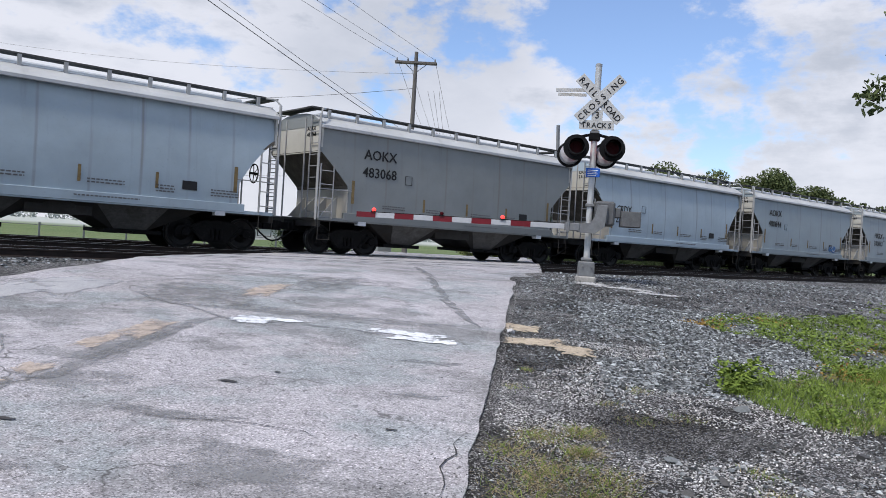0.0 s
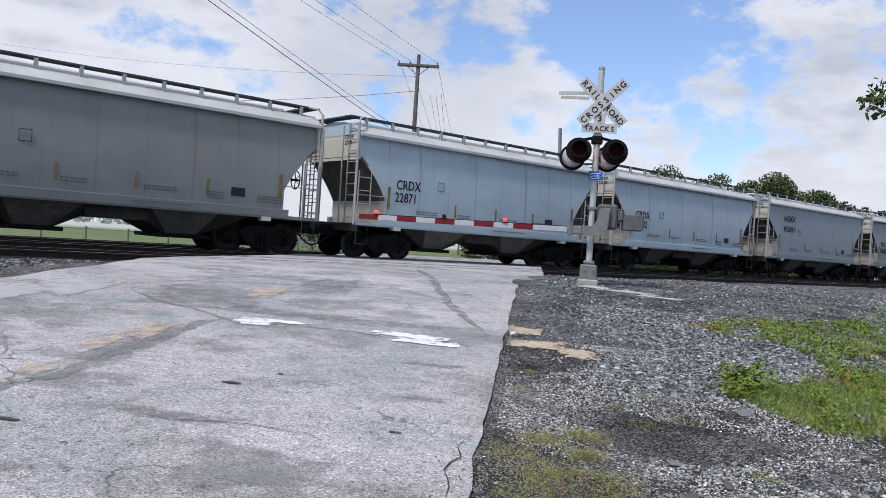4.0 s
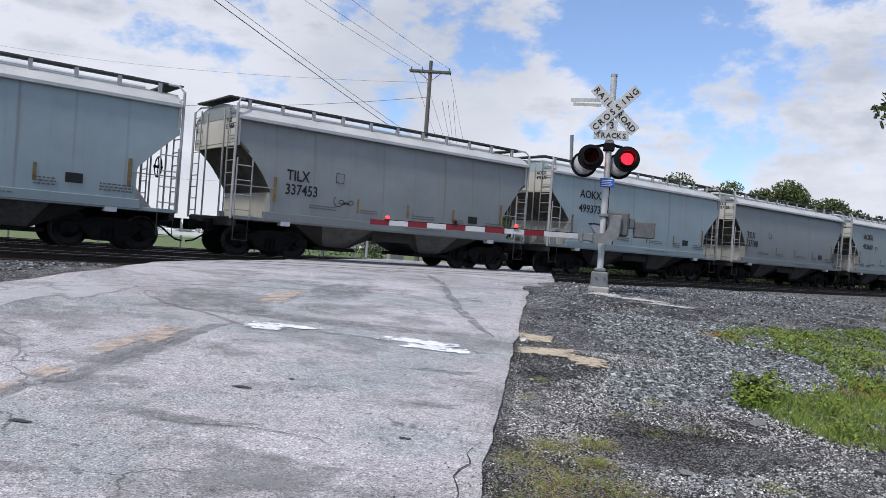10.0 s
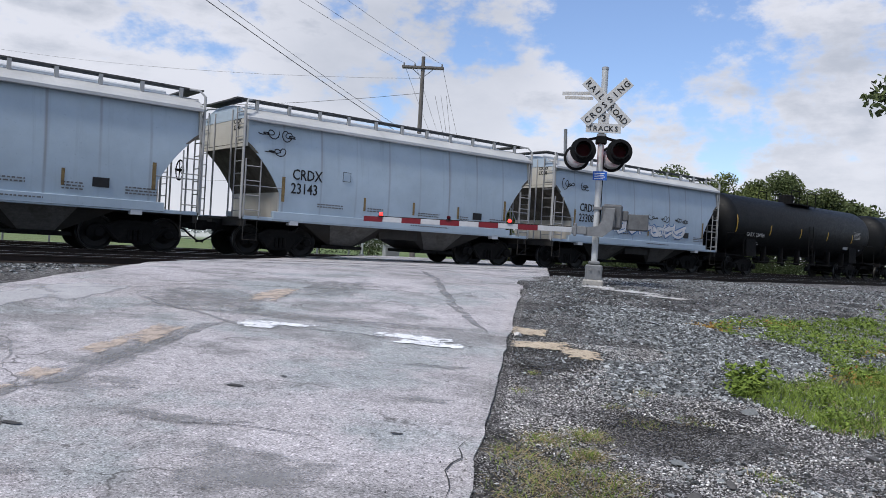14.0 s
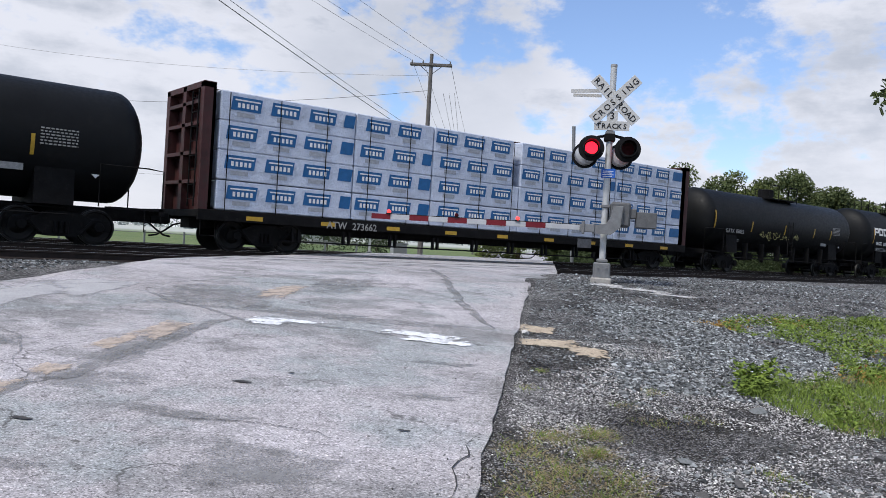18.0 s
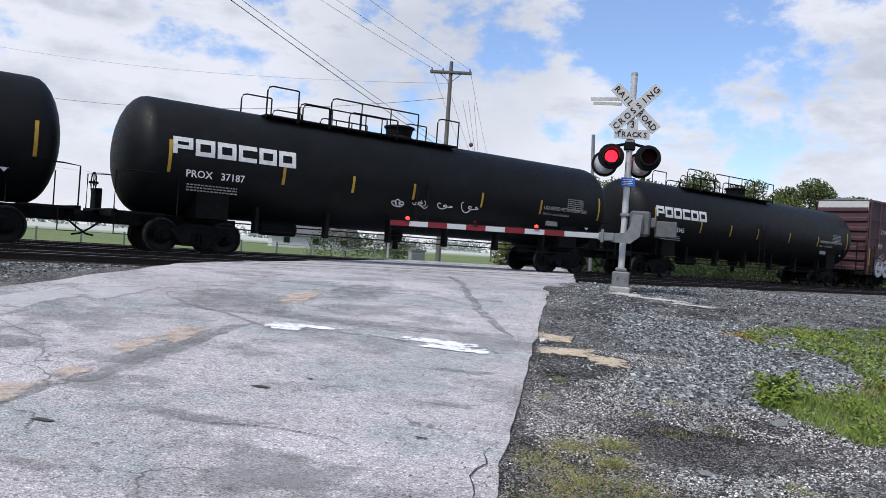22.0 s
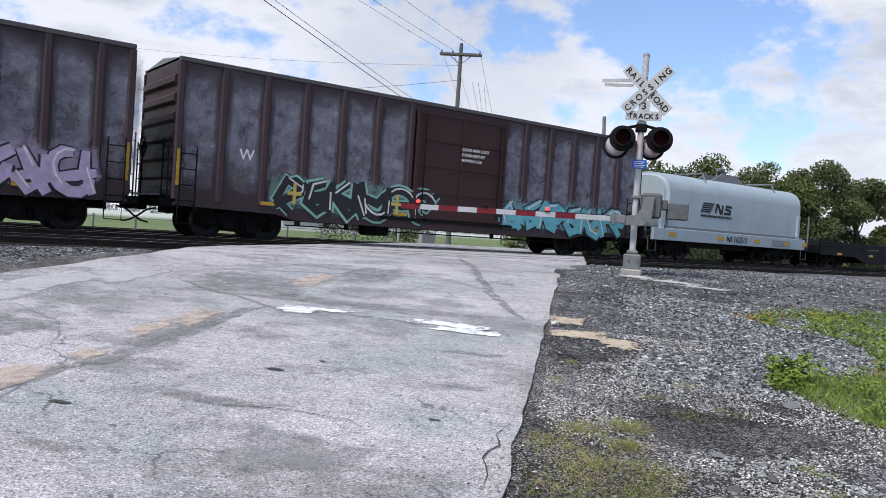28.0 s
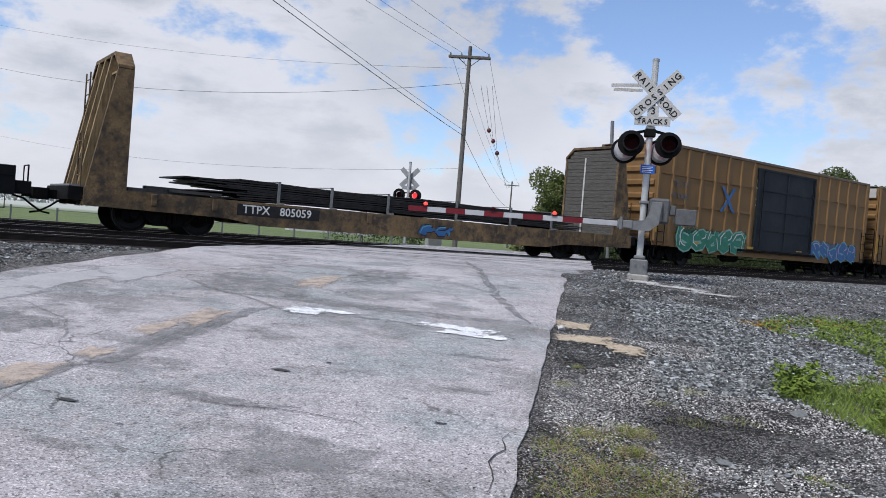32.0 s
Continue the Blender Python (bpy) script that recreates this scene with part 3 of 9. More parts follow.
for i in range(len(us)):
    for k in (0, nv):
        x, y, z = RV[i * (nv + 1) + k]
        RV.append((x, y, z - 0.12))
for i in range(len(us) - 1):
    for s, k in ((0, 0), (1, nv)):
        a, b = i * (nv + 1) + k, (i + 1) * (nv + 1) + k
        c, d = base_n + 2 * (i + 1) + s, base_n + 2 * i + s
        RF.append((a, b, c, d))
road = new("road", sheet_mesh("road", RV, RF, road_mat()))
road.data.shade_smooth()
tagged(road, "bleached cracked asphalt road climbing to the rail crossing", "road", kind="structure")


def road_point(u, v, lift=0.006):
    p = RU * u + RN * v
    return Vector((p.x, p.y, z_road(p.x, p.y) + 0.012 * noise.noise(Vector((p.x * 0.8, p.y * 0.8, 2))) + lift))


def blotch(u0, v0, du, dv, seed, ragged=0.35, n=28, lift=0.006, grow=1.0, place=road_point):
    """A ragged flat patch: a fan of rings round its middle."""
    bm = bmesh.new()
    wear = bm.verts.layers.float.new("wear")
    rings = []
    for f, keep in ((0.35, 1.0), (0.7, 0.8), (1.0, 0.0)):
        ring = []
        for k in range(n):
            a = k * math.tau / n
            q = 1 + ragged * (noise.noise(Vector((math.cos(a) * 1.7, math.sin(a) * 1.7, seed))) + 0.5 * noise.noise(Vector((math.cos(a) * 5, math.sin(a) * 5, seed + 9))))
            cu = math.copysign(abs(math.cos(a)) ** 0.55, math.cos(a))
            cv = math.copysign(abs(math.sin(a)) ** 0.55, math.sin(a))
            ring.append(bm.verts.new(place(u0 + cu * du * q * f, v0 + cv * dv * q * f, lift)))
            ring[-1][wear] = keep
        rings.append(ring)
    mid = bm.verts.new(place(u0, v0, lift))
    mid[wear] = 1.0
    for k in range(n):
        bm.faces.new((mid, rings[0][k], rings[0][(k + 1) % n]))
        for a, b in zip(rings, rings[1:]):
            bm.faces.new((a[k], b[k], b[(k + 1) % n], a[(k + 1) % n]))
    bmesh.ops.recalc_face_normals(bm, faces=bm.faces)
    return bm


def verge_point(u, v, lift=0.01):
    p = RU * u + RN * v
    return Vector((p.x, p.y, z_ground(p.x, p.y) + lift))


def line_strip(uvs, width, seed, lift=0.008, wander=0.05, place=road_point):
    """A thin wandering strip (a crack or a sealed joint) through road points."""
    bm = bmesh.new()
    wear = bm.verts.layers.float.new("wear")
    pts = []
    for (u0, v0), (u1, v1) in zip(uvs, uvs[1:]):
        k = max(2, int(math.hypot(u1 - u0, v1 - v0) / 0.12))
        pts += [(u0 + (u1 - u0) * i / k, v0 + (v1 - v0) * i / k) for i in range(k)]
    pts.append(uvs[-1])
    prev = None
    for i, (u, v) in enumerate(pts):
        u += wander * noise.noise(Vector((i * 0.35, seed, 0)))
        v += wander * noise.noise(Vector((i * 0.35, seed, 7)))
        a, b = pts[max(i - 1, 0)], pts[min(i + 1, len(pts) - 1)]
        d = Vector((b[0] - a[0], b[1] - a[1])).normalized()
        w = width * (0.6 + 0.8 * abs(noise.noise(Vector((i * 0.5, seed, 3)))))
        w *= min(1, i / 4 + 0.1, (len(pts) - 1 - i) / 4 + 0.1)
        pair = [bm.verts.new(place(u - d.y * w * s, v + d.x * w * s, lift)) for s in (-0.5, 0.5)]
        if prev:
            bm.faces.new((*prev, pair[1], pair[0]))
        prev = pair
    bmesh.ops.recalc_face_normals(bm, faces=bm.faces)
    return bm


def worn_mat(name, lo, hi, keep, soft=0.08, scale=5.0, gloss=0.8, most=1.0):
    """A thin layer worn away in flakes, most of all towards its rim, so that the surface below shows through."""
    m, n, l, b = nodes_of(name)
    f = noise_of(n, l, scale, 9, None, 0.72, 2.0)
    g = noise_of(n, l, 60.0, 3, None, 0.8)
    c = mixed(n, l, lo, hi, ramp(n, l, noise_of(n, l, 3.0, 6, None, 0.7, 5.0), ((0.35, grey(0)), (0.65, grey(1)))))
    c = mixed(n, l, c, ramp(n, l, g, ((0.3, grey(0.6)), (0.5, grey(1.0)), (0.7, grey(1.25)))), 1.0, "MULTIPLY")
    l.new(c, b.inputs["Base Color"])
    b.inputs["Roughness"].default_value = gloss
    b.inputs["Specular IOR Level"].default_value = 0.2
    at = n.new("ShaderNodeAttribute")
    at.attribute_name = "wear"
    k = n.new("ShaderNodeMath")
    k.operation = "MULTIPLY_ADD"
    l.new(at.outputs["Fac"], k.inputs[0])
    k.inputs[1].default_value = 0.42
    l.new(f, k.inputs[2])
    l.new(ramp(n, l, k.outputs[0], ((keep - soft, grey(0)), (keep + soft, grey(most)))), b.inputs["Alpha"])
    bumped(n, l, b, g, 0.5)
    return m


PAINT_WHITE = worn_mat("worn_white_road_paint", (0.6, 0.61, 0.64), (0.78, 0.8, 0.82), 0.82, 0.06, 7.0)
PAINT_YELLOW = worn_mat("worn_yellow_road_paint", (0.44, 0.37, 0.32), (0.53, 0.44, 0.36), 0.8, 0.14, 7.0, most=0.8)
TAR = plain("dark_tar", (0.06, 0.058, 0.057), 0.75, 0.0, 0.3, 9.0, spec=0.15)
TAR_PALE = worn_mat("worn_tar_band", (0.19, 0.19, 0.19), (0.27, 0.275, 0.28), 0.88, 0.16, 4.0, most=0.6)
PATCH_PALE = worn_mat("pale_asphalt_patch", (0.37, 0.37, 0.38), (0.45, 0.445, 0.45), 0.66, 0.1, 3.5, most=0.9)
PANEL_TONE = plain("worn_crossing_asphalt", (0.40, 0.39, 0.40), 0.85, 0.0, 0.25, 2.0, dirt=(0.22, 0.21, 0.21), dirt_at=(0.5, 0.7), bump=0.5, bump_scale=90)
TAN_GRIT = worn_mat("tan_sandy_patch", (0.34, 0.28, 0.21), (0.5, 0.42, 0.31), 0.8, 0.05, 11.0)
WHITE_GRIT = worn_mat("pale_stone_dust", (0.36, 0.355, 0.345), (0.54, 0.535, 0.52), 0.82, 0.1, 14.0)

TAR_FADED = worn_mat("faded_tar_seam", (0.19, 0.19, 0.193), (0.27, 0.27, 0.275), 0.47, 0.14, 4.0, most=0.7)
for nm, args, mt in (
        ("stop_line", (8.2, -3.0, 0.28, 0.3, 1, 0.5), PAINT_WHITE), ("stop_line", (8.36, -2.72, 0.12, 0.4, 6, 0.5), PAINT_WHITE), ("stop_line", (8.3, -1.3, 0.18, 0.62, 4, 0.35), PAINT_WHITE), ("stop_line", (8.05, -1.1, 0.14, 0.5, 9, 0.45), PAINT_WHITE),
        ("centre_line", (4.72, -3.72, 0.42, 0.2, 2, 0.5), PAINT_YELLOW), ("centre_line", (5.45, -3.66, 0.2, 0.14, 3, 0.5), PAINT_YELLOW), ("centre_line", (7.2, -3.68, 0.6, 0.2, 8, 0.6), PAINT_YELLOW), ("centre_line", (6.5, -3.78, 0.4, 0.14, 5, 0.6), PAINT_YELLOW), ("centre_line", (10.4, -3.6, 0.8, 0.2, 15, 0.6), PAINT_YELLOW),
        ("asphalt_patch", (9.2, -5.75, 0.75, 0.5, 7, 0.3), PATCH_PALE), ("asphalt_patch", (8.2, -6.0, 1.0, 0.36, 17, 0.35), PATCH_PALE), ("asphalt_patch", (7.0, -6.0, 0.8, 0.4, 19, 0.4), PATCH_PALE),
        ("tar_band", (6.7, -3.5, 1.3, 0.3, 20, 0.6), TAR_PALE), ("tar_band", (9.6, -4.1, 1.2, 0.9, 21, 0.6), TAR_PALE), ("tar_band", (5.3, -3.3, 0.35, 0.5, 23, 0.5), TAR_PALE), ("tar_band", (8.9, -2.5, 0.35, 1.5, 27, 0.6), TAR_PALE), ("tar_band", (11.8, -3.0, 1.4, 0.6, 28, 0.5), TAR_PALE), ("tar_band", (4.8, -2.3, 0.12, 0.6, 29, 0.5), TAR_PALE), ("tar_band", (6.0, -5.1, 0.5, 0.8, 31, 0.5), TAR_PALE), ("tar_band", (3.73, -2.7, 0.08, 0.26, 26, 0.6), TAR_PALE), ("tar_band", (7.1, -0.9, 0.12, 0.35, 36, 0.6), TAR_PALE), ("tar_band", (5.9, -0.8, 0.1, 0.25, 37, 0.6), TAR_PALE), ("tar_band", (4.1, -1.5, 0.4, 0.5, 38, 0.6), TAR_PALE),
        ("tar_spot", (5.73, -2.25, 0.022, 0.075, 24, 0.7), TAR), ("tar_spot", (6.15, -2.0, 0.012, 0.03, 25, 0.7), TAR), ("tar_spot", (4.35, -3.1, 0.02, 0.07, 39, 0.7), TAR), ("tar_spot", (5.0, -0.85, 0.015, 0.04, 40, 0.7), TAR)):
    part(nm, blotch(*args, lift=0.004 if mt is TAR_PALE else (0.006 if mt is PATCH_PALE else 0.009)), mt, road)
for uvs, w, s, mt in (
        (((4.2, -3.62), (4.66, -3.54), (5.08, -3.57), (5.33, -3.4), (6.22, -3.48), (7.32, -3.42), (8.2, -3.35)), 0.2, 1, TAR_FADED),
        (((9.4, -5.2), (8.68, -4.17), (8.34, -3.53), (8.03, -3.1), (8.24, -2.44), (8.21, -1.82), (8.05, -1.33)), 0.09, 5, TAR_FADED),
        (((4.79, -2.6), (4.72, -2.25), (4.8, -1.84), (4.75, -1.35), (4.64, -1.2)), 0.012, 3, TAR),
        (((18.0, -2.7), (14.6, -1.9), (12.22, -1.46), (10.43, -0.98), (9.2, -0.58)), 0.16, 2, TAR_FADED),
        (((10.29, -5.45), (10.99, -4.19), (11.84, -2.42), (12.3, -0.55)), 0.025, 7, TAR), (((5.33, -3.4), (5.45, -2.8), (5.7, -2.3)), 0.016, 11, TAR_FADED),
        (((5.1, -0.36), (4.85, -0.42), (4.7, -0.37), (4.45, -0.46), (4.2, -0.4), (3.9, -0.42)), 0.012, 4, TAR), (((15.6, -6.0), (15.2, -3.0), (14.9, -0.2)), 0.03, 8, TAR),
        (((9.0, -6.3), (10.0, -5.2), (11.4, -4.5), (13.0, -4.2)), 0.04, 9, TAR_FADED), (((6.9, -5.6), (6.4, -4.6), (5.4, -3.9)), 0.03, 12, TAR_FADED), (((3.8, -3.3), (4.3, -3.45), (4.66, -3.54)), 0.03, 13, TAR_FADED)):
    part("crack", line_strip(uvs, w, s * 3.3, wander=0.07), mt, road)
CINDER = worn_mat("black_cinder_soil", (0.018, 0.016, 0.015), (0.05, 0.047, 0.044), 0.84, 0.2, 7.0, most=0.42)
for args in ((7.2, 0.25, 0.8, 0.5, 41, 0.5), (6.2, 1.15, 0.5, 0.7, 42, 0.5), (5.6, 0.9, 0.5, 0.5, 43, 0.5), (11.6, 1.2, 0.8, 1.0, 44, 0.5), (5.2, 2.2, 0.35, 0.5, 45, 0.5), (8.0, -0.05, 0.7, 0.2, 46, 0.4), (13.4, 0.7, 0.9, 0.5, 47, 0.5)):
    part("cinder_patch", blotch(*args, lift=0.003, place=verge_point), CINDER, ground)
for nm, args, mt in (("sandy_patch", (9.55, -0.1, 0.34, 0.3, 31, 0.4), TAN_GRIT), ("sandy_patch", (8.68, 0.1, 0.3, 0.42, 32, 0.5), TAN_GRIT), ("sandy_patch", (8.3, 0.5, 0.36, 0.26, 33, 0.5), TAN_GRIT), ("stone_dust", (15.4, 1.15, 0.5, 0.45, 34, 0.5), WHITE_GRIT), ("stone_dust", (14.85, 1.7, 0.32, 0.65, 35, 0.5), WHITE_GRIT), ("stone_dust", (14.5, 2.25, 0.24, 0.5, 36, 0.5), WHITE_GRIT)):
    part(nm, blotch(*args, lift=0.014, place=verge_point), mt, ground)

# ---- tracks ----
RAIL_PROFILE = [(-0.068, -0.17), (0.068, -0.17), (0.068, -0.155), (0.012, -0.135), (0.012, -0.045), (0.036, -0.035), (0.036, -0.002), (-0.036, -0.002), (-0.036, -0.035), (-0.012, -0.045), (-0.012, -0.135), (-0.068, -0.155)]


def tie_mesh():
    me = bpy.data.meshes.new("sleeper")
    bm = boxes((-0.115, 0.115, -1.3, 1.3, -0.18, 0.0))
    for v in bm.verts:
        v.co.x += 0.01 * noise.noise(v.co * 3)
    bm.to_mesh(me)
    bm.free()
    me.materials.append(WOOD_TIE)
    return me


TIE = tie_mesh()


def in_road(x, y, m=0.0):
    u, v = uv(x, y)
    return -7.5 - m < v < 0.3 + m


def railway(name, yc, label, x_tie):
    tr = thing(name, label, "railway track", (0, yc, 0), kind="structure")
    for s in (-0.752, 0.752):
        r = part("rail", prism(bmesh.new(), [(s + a, ZR + b) for a, b in RAIL_PROFILE], "x", -540, 640), RAIL_SIDE, tr)
        head = part("rail_head", boxes((-540, 640, s - 0.033, s + 0.033, ZR - 0.006, ZR)), RAIL_TOP, r, "polished running surface")
    x, rest = -520.0, []
    while x < 620:
        if not in_road(x, yc):
            j = 0.02 * noise.noise(Vector((x, yc, 0)))
            if x_tie[0] < x < x_tie[1]:
                t = part("sleeper", TIE, WOOD_TIE, tr)
                t.location = (x, j * 3, ZR - 0.165 + j)
            elif -60 < x < 140:
                rest.append((x - 0.115, x + 0.115, -1.3, 1.3, ZR - 0.34, ZR - 0.165))
        x += 0.52
    bm = bmesh.new()
    for a in rest:
        box(bm, *a)
    tagged(part("sleepers_beyond", bm, WOOD_TIE, tr), kind="stuff")
    return tr


railway("track_near", Y_NEAR, "steel rails on dark creosoted ties in grey ballast", (-4, 52))
railway("track_main", Y_MAIN, "polished main-line rails on dark ties in ballast", (-4, 40))
railway("track_far", Y_FAR, "rails of the third track behind the train", (0, 30))

# rubber and timber panels that carry the road between the rails
for yc, n_lab in ((Y_NEAR, "near"), (Y_MAIN, "main"), (Y_FAR, "far")):
    cx = None
    for s in (-1.06, 0.0, 1.06):
        w = 0.62 if s == 0 else 0.24
        y0, y1 = yc + s - w, yc + s + w
        def x_at(y, v):
            u = (y + v * -RN.y) / RU.y
            return u * RU.x + v * RN.x
        bm = bmesh.new()
        prism(bm, [(x_at(y0, -7.4), y0), (x_at(y0, 0.2), y0), (x_at(y1, 0.2), y1), (x_at(y1, -7.4), y1)], "z", ZR - 0.15, ZR - 0.004)
        tagged(part("crossing_panel", bm, PANEL_TONE, None), "dark crossing panel laid between the rails", "crossing panel", "crossing panels", "structure")

# ---- running gear shared by all cars ----
def mesh_of(name, bm, material, smooth=False):
    me = bpy.data.meshes.new(name)
    bm.to_mesh(me)
    bm.free()
    me.materials.append(material)
    if smooth:
        me.shade_smooth()
    return me


def wheel_bm(side):
    """One wheel, its flange on the inner side."""
    s = side
    return lathe(bmesh.new(), [(-0.07 * s, 0.30), (-0.075 * s, 0.40), (-0.075 * s, 0.487), (-0.05 * s, 0.487), (-0.04 * s, 0.46), (0.065 * s, 0.454), (0.07 * s, 0.405), (0.03 * s, 0.38), (0.0, 0.24), (0.055 * s, 0.16), (0.075 * s, 0.10)], (0, 0, 0), (0, 1, 0), 28)


def rim_bm(r0, r1, y0, y1, n=28):
    bm = bmesh.new()
    rings = [[bm.verts.new((r * math.cos(k * math.tau / n), y, r * math.sin(k * math.tau / n))) for k in range(n)] for y, r in ((y0, r0), (y0, r1), (y1, r1), (y1, r0))]
    for a, b in zip(rings, rings[1:] + rings[:1]):
        for k in range(n):
            bm.faces.new((a[k], a[(k + 1) % n], b[(k + 1) % n], b[k]))
    bmesh.ops.recalc_face_normals(bm, faces=bm.faces)
    return bm


W_NEAR = mesh_of("wheel", wheel_bm(-1), WHEEL_STEEL)
W_FAR = mesh_of("wheel", wheel_bm(1), WHEEL_STEEL)
TREAD_ME = mesh_of("tread", rim_bm(0.452, 0.4605, -0.035, 0.06), TREAD)
AXLE = mesh_of("axle", tube(bmesh.new(), [(0, -1.0, 0), (0, 1.0, 0)], 0.08, 8), STEEL_DARK)


def side_frame_bm():
    """A cast side frame with its two windows and journal ends, in the XZ plane."""
    bm = bmesh.new()
    top = [(-1.17, 0.50), (-1.10, 0.62), (-0.72, 0.64), (-0.38, 0.80), (0.38, 0.80), (0.72, 0.64), (1.10, 0.62), (1.17, 0.50)]
    low = [(1.17, 0.34), (1.0, 0.36), (0.80, 0.46), (0.62, 0.44), (0.36, 0.20), (-0.36, 0.20), (-0.62, 0.44), (-0.80, 0.46), (-1.0, 0.36), (-1.17, 0.34)]
    prism(bm, top + low, "y", -0.09, 0.09)
    for x in (-0.89, 0.89):
        lathe(bm, [(-0.13, 0.13), (-0.16, 0.11), (-0.17, 0.03)], (x, 0, 0.457), (0, 1, 0), 12)
    for x in (-0.13, 0.0, 0.13):
        tube(bm, [(x, -0.11, 0.28), (x, -0.11, 0.56)], 0.055, 8)
    for x in (-0.42, 0.42):
        tube(bm, [(x, -0.1, 0.25), (x * 1.75, -0.1, 0.6)], 0.05, 6)
    return bm


FRAME = mesh_of("side_frame", side_frame_bm(), STEEL_DARK)
BOLSTER = mesh_of("bolster", boxes((-0.2, 0.2, -1.05, 1.05, 0.48, 0.82), (-0.75, 0.75, -0.5, 0.5, 0.55, 0.7), bevel=0.02), STEEL_DARK)
SHOE = mesh_of("brake_beam", boxes((-0.04, 0.04, -0.75, 0.75, 0.38, 0.5)), STEEL_DARK)
RIGGING = mesh_of("spring_plank", boxes((-0.3, 0.3, -1.0, 1.0, 0.2, 0.28)), STEEL_DARK)


def truck(car, x):
    t = part("truck", BOLSTER, STEEL_DARK, car)
    t.location = (x, 0, 0)
    for s in (-1, 1):
        f = part("side_frame", FRAME, STEEL_DARK, t)
        f.location = (0, 1.0 * s, 0)
        if s > 0:
            f.rotation_euler = (0, 0, math.pi)
        for dx in (-0.89, 0.89):
            w = part("wheel", W_NEAR if s < 0 else W_FAR, WHEEL_STEEL, t)
            w.location = (dx, 0.75 * s, 0.457)
            if s < 0:
                tr = part("tread", TREAD_ME, TREAD, t)
                tr.location = (dx, -0.75, 0.457)
    for dx in (-0.89, 0.89):
        part("axle", AXLE, STEEL_DARK, t).location = (dx, 0, 0.457)
        part("brake_beam", SHOE, STEEL_DARK, t).location = (dx * 0.42, 0, 0)
    part("spring_plank", RIGGING, STEEL_DARK, t)
    return t


def coupler_bm(s):
    bm = boxes((min(0, 0.34 * s), max(0, 0.34 * s), -0.09, 0.09, 0.70, 0.92))
    prism(bm, [(0.3 * s, -0.17), (0.56 * s, -0.17), (0.62 * s, -0.05), (0.5 * s, 0.02), (0.6 * s, 0.12), (0.5 * s, 0.19), (0.3 * s, 0.13)], "z", 0.66, 0.96)
    return bm


COUPLER = {s: mesh_of("coupler", coupler_bm(s), STEEL_DARK) for s in (-1, 1)}
HOSE = {s: mesh_of("air_hose", tube(bmesh.new(), [(-0.25 * s, -0.3, 0.72), (0.0, -0.32, 0.66), (0.2 * s, -0.3, 0.5), (0.42 * s, -0.24, 0.36), (0.62 * s, -0.2, 0.32)], 0.028, 6), RUBBER, True) for s in (-1, 1)}


def ladder_bm(x, y, z0, z1, w, along="x", n=None, r=0.016):
    bm = bmesh.new()
    n = n or max(2, int((z1 - z0) / 0.38))
    d = (w / 2, 0) if along == "x" else (0, w / 2)
    for s in (-1, 1):
        tube(bm, [(x + d[0] * s, y + d[1] * s, z0), (x + d[0] * s, y + d[1] * s, z1)], r * 1.4, 5)
    for i in range(n):
        z = z0 + (i + 0.5) * (z1 - z0) / n
        tube(bm, [(x - d[0], y - d[1], z), (x + d[0], y + d[1], z)], r, 5)
    return bm


def stirrup_bm(x, y, z0, z1, w):
    return tube(bmesh.new(), [(x - w / 2, y, z1), (x - w / 2, y, z0), (x + w / 2, y, z0), (x + w / 2, y, z1)], 0.018, 5)


def brake_wheel_bm(x, y, z, r=0.28):
    bm = bmesh.new()
    ring = [(x, y + r * math.cos(k * math.tau / 20), z + r * math.sin(k * math.tau / 20)) for k in range(21)]
    tube(bm, ring, 0.02, 5, caps=False)
    for k in range(5):
        a = k * math.tau / 5
        tube(bm, [(x, y, z), (x + 0.02, y + r * math.cos(a), z + r * math.sin(a))], 0.014, 4)
    tube(bm, [(x - 0.12, y, z), (x + 0.12, y, z)], 0.04, 6)
    return bm


CARS = []


def rail_car(name, label, category, offset, group):
    c = thing(name, label, category, (offset, Y_MAIN, ZR), group)
    CARS.append((c, offset))
    return c


def gear(car, length, inset, overhang=0.0, hose=True):
    """Trucks, couplers and hoses of a car whose frame runs from 0 to length."""
    truck(car, inset)
    truck(car, length - inset)
    for s, x in ((-1, -overhang), (1, length + overhang)):
        part("coupler", COUPLER[s], STEEL_DARK, car).location = (x, 0, 0)
        part("air_hose", HOSE[s], RUBBER, car).location = (x, 0, 0)


def tint(car, colour, names=("side_sheet", "roof", "end_sheet", "side_sill", "end_frame", "end_slope", "shroud", "hood", "side_wall", "end_wall", "post", "eave", "deck_frame", "end_rib", "corner_post", "roof_bracket", "door_panel", "door_rib")):
    for o in car.children_recursive:
        if o.name.split(".")[0] in names:
            o.color = (*colour, 1)

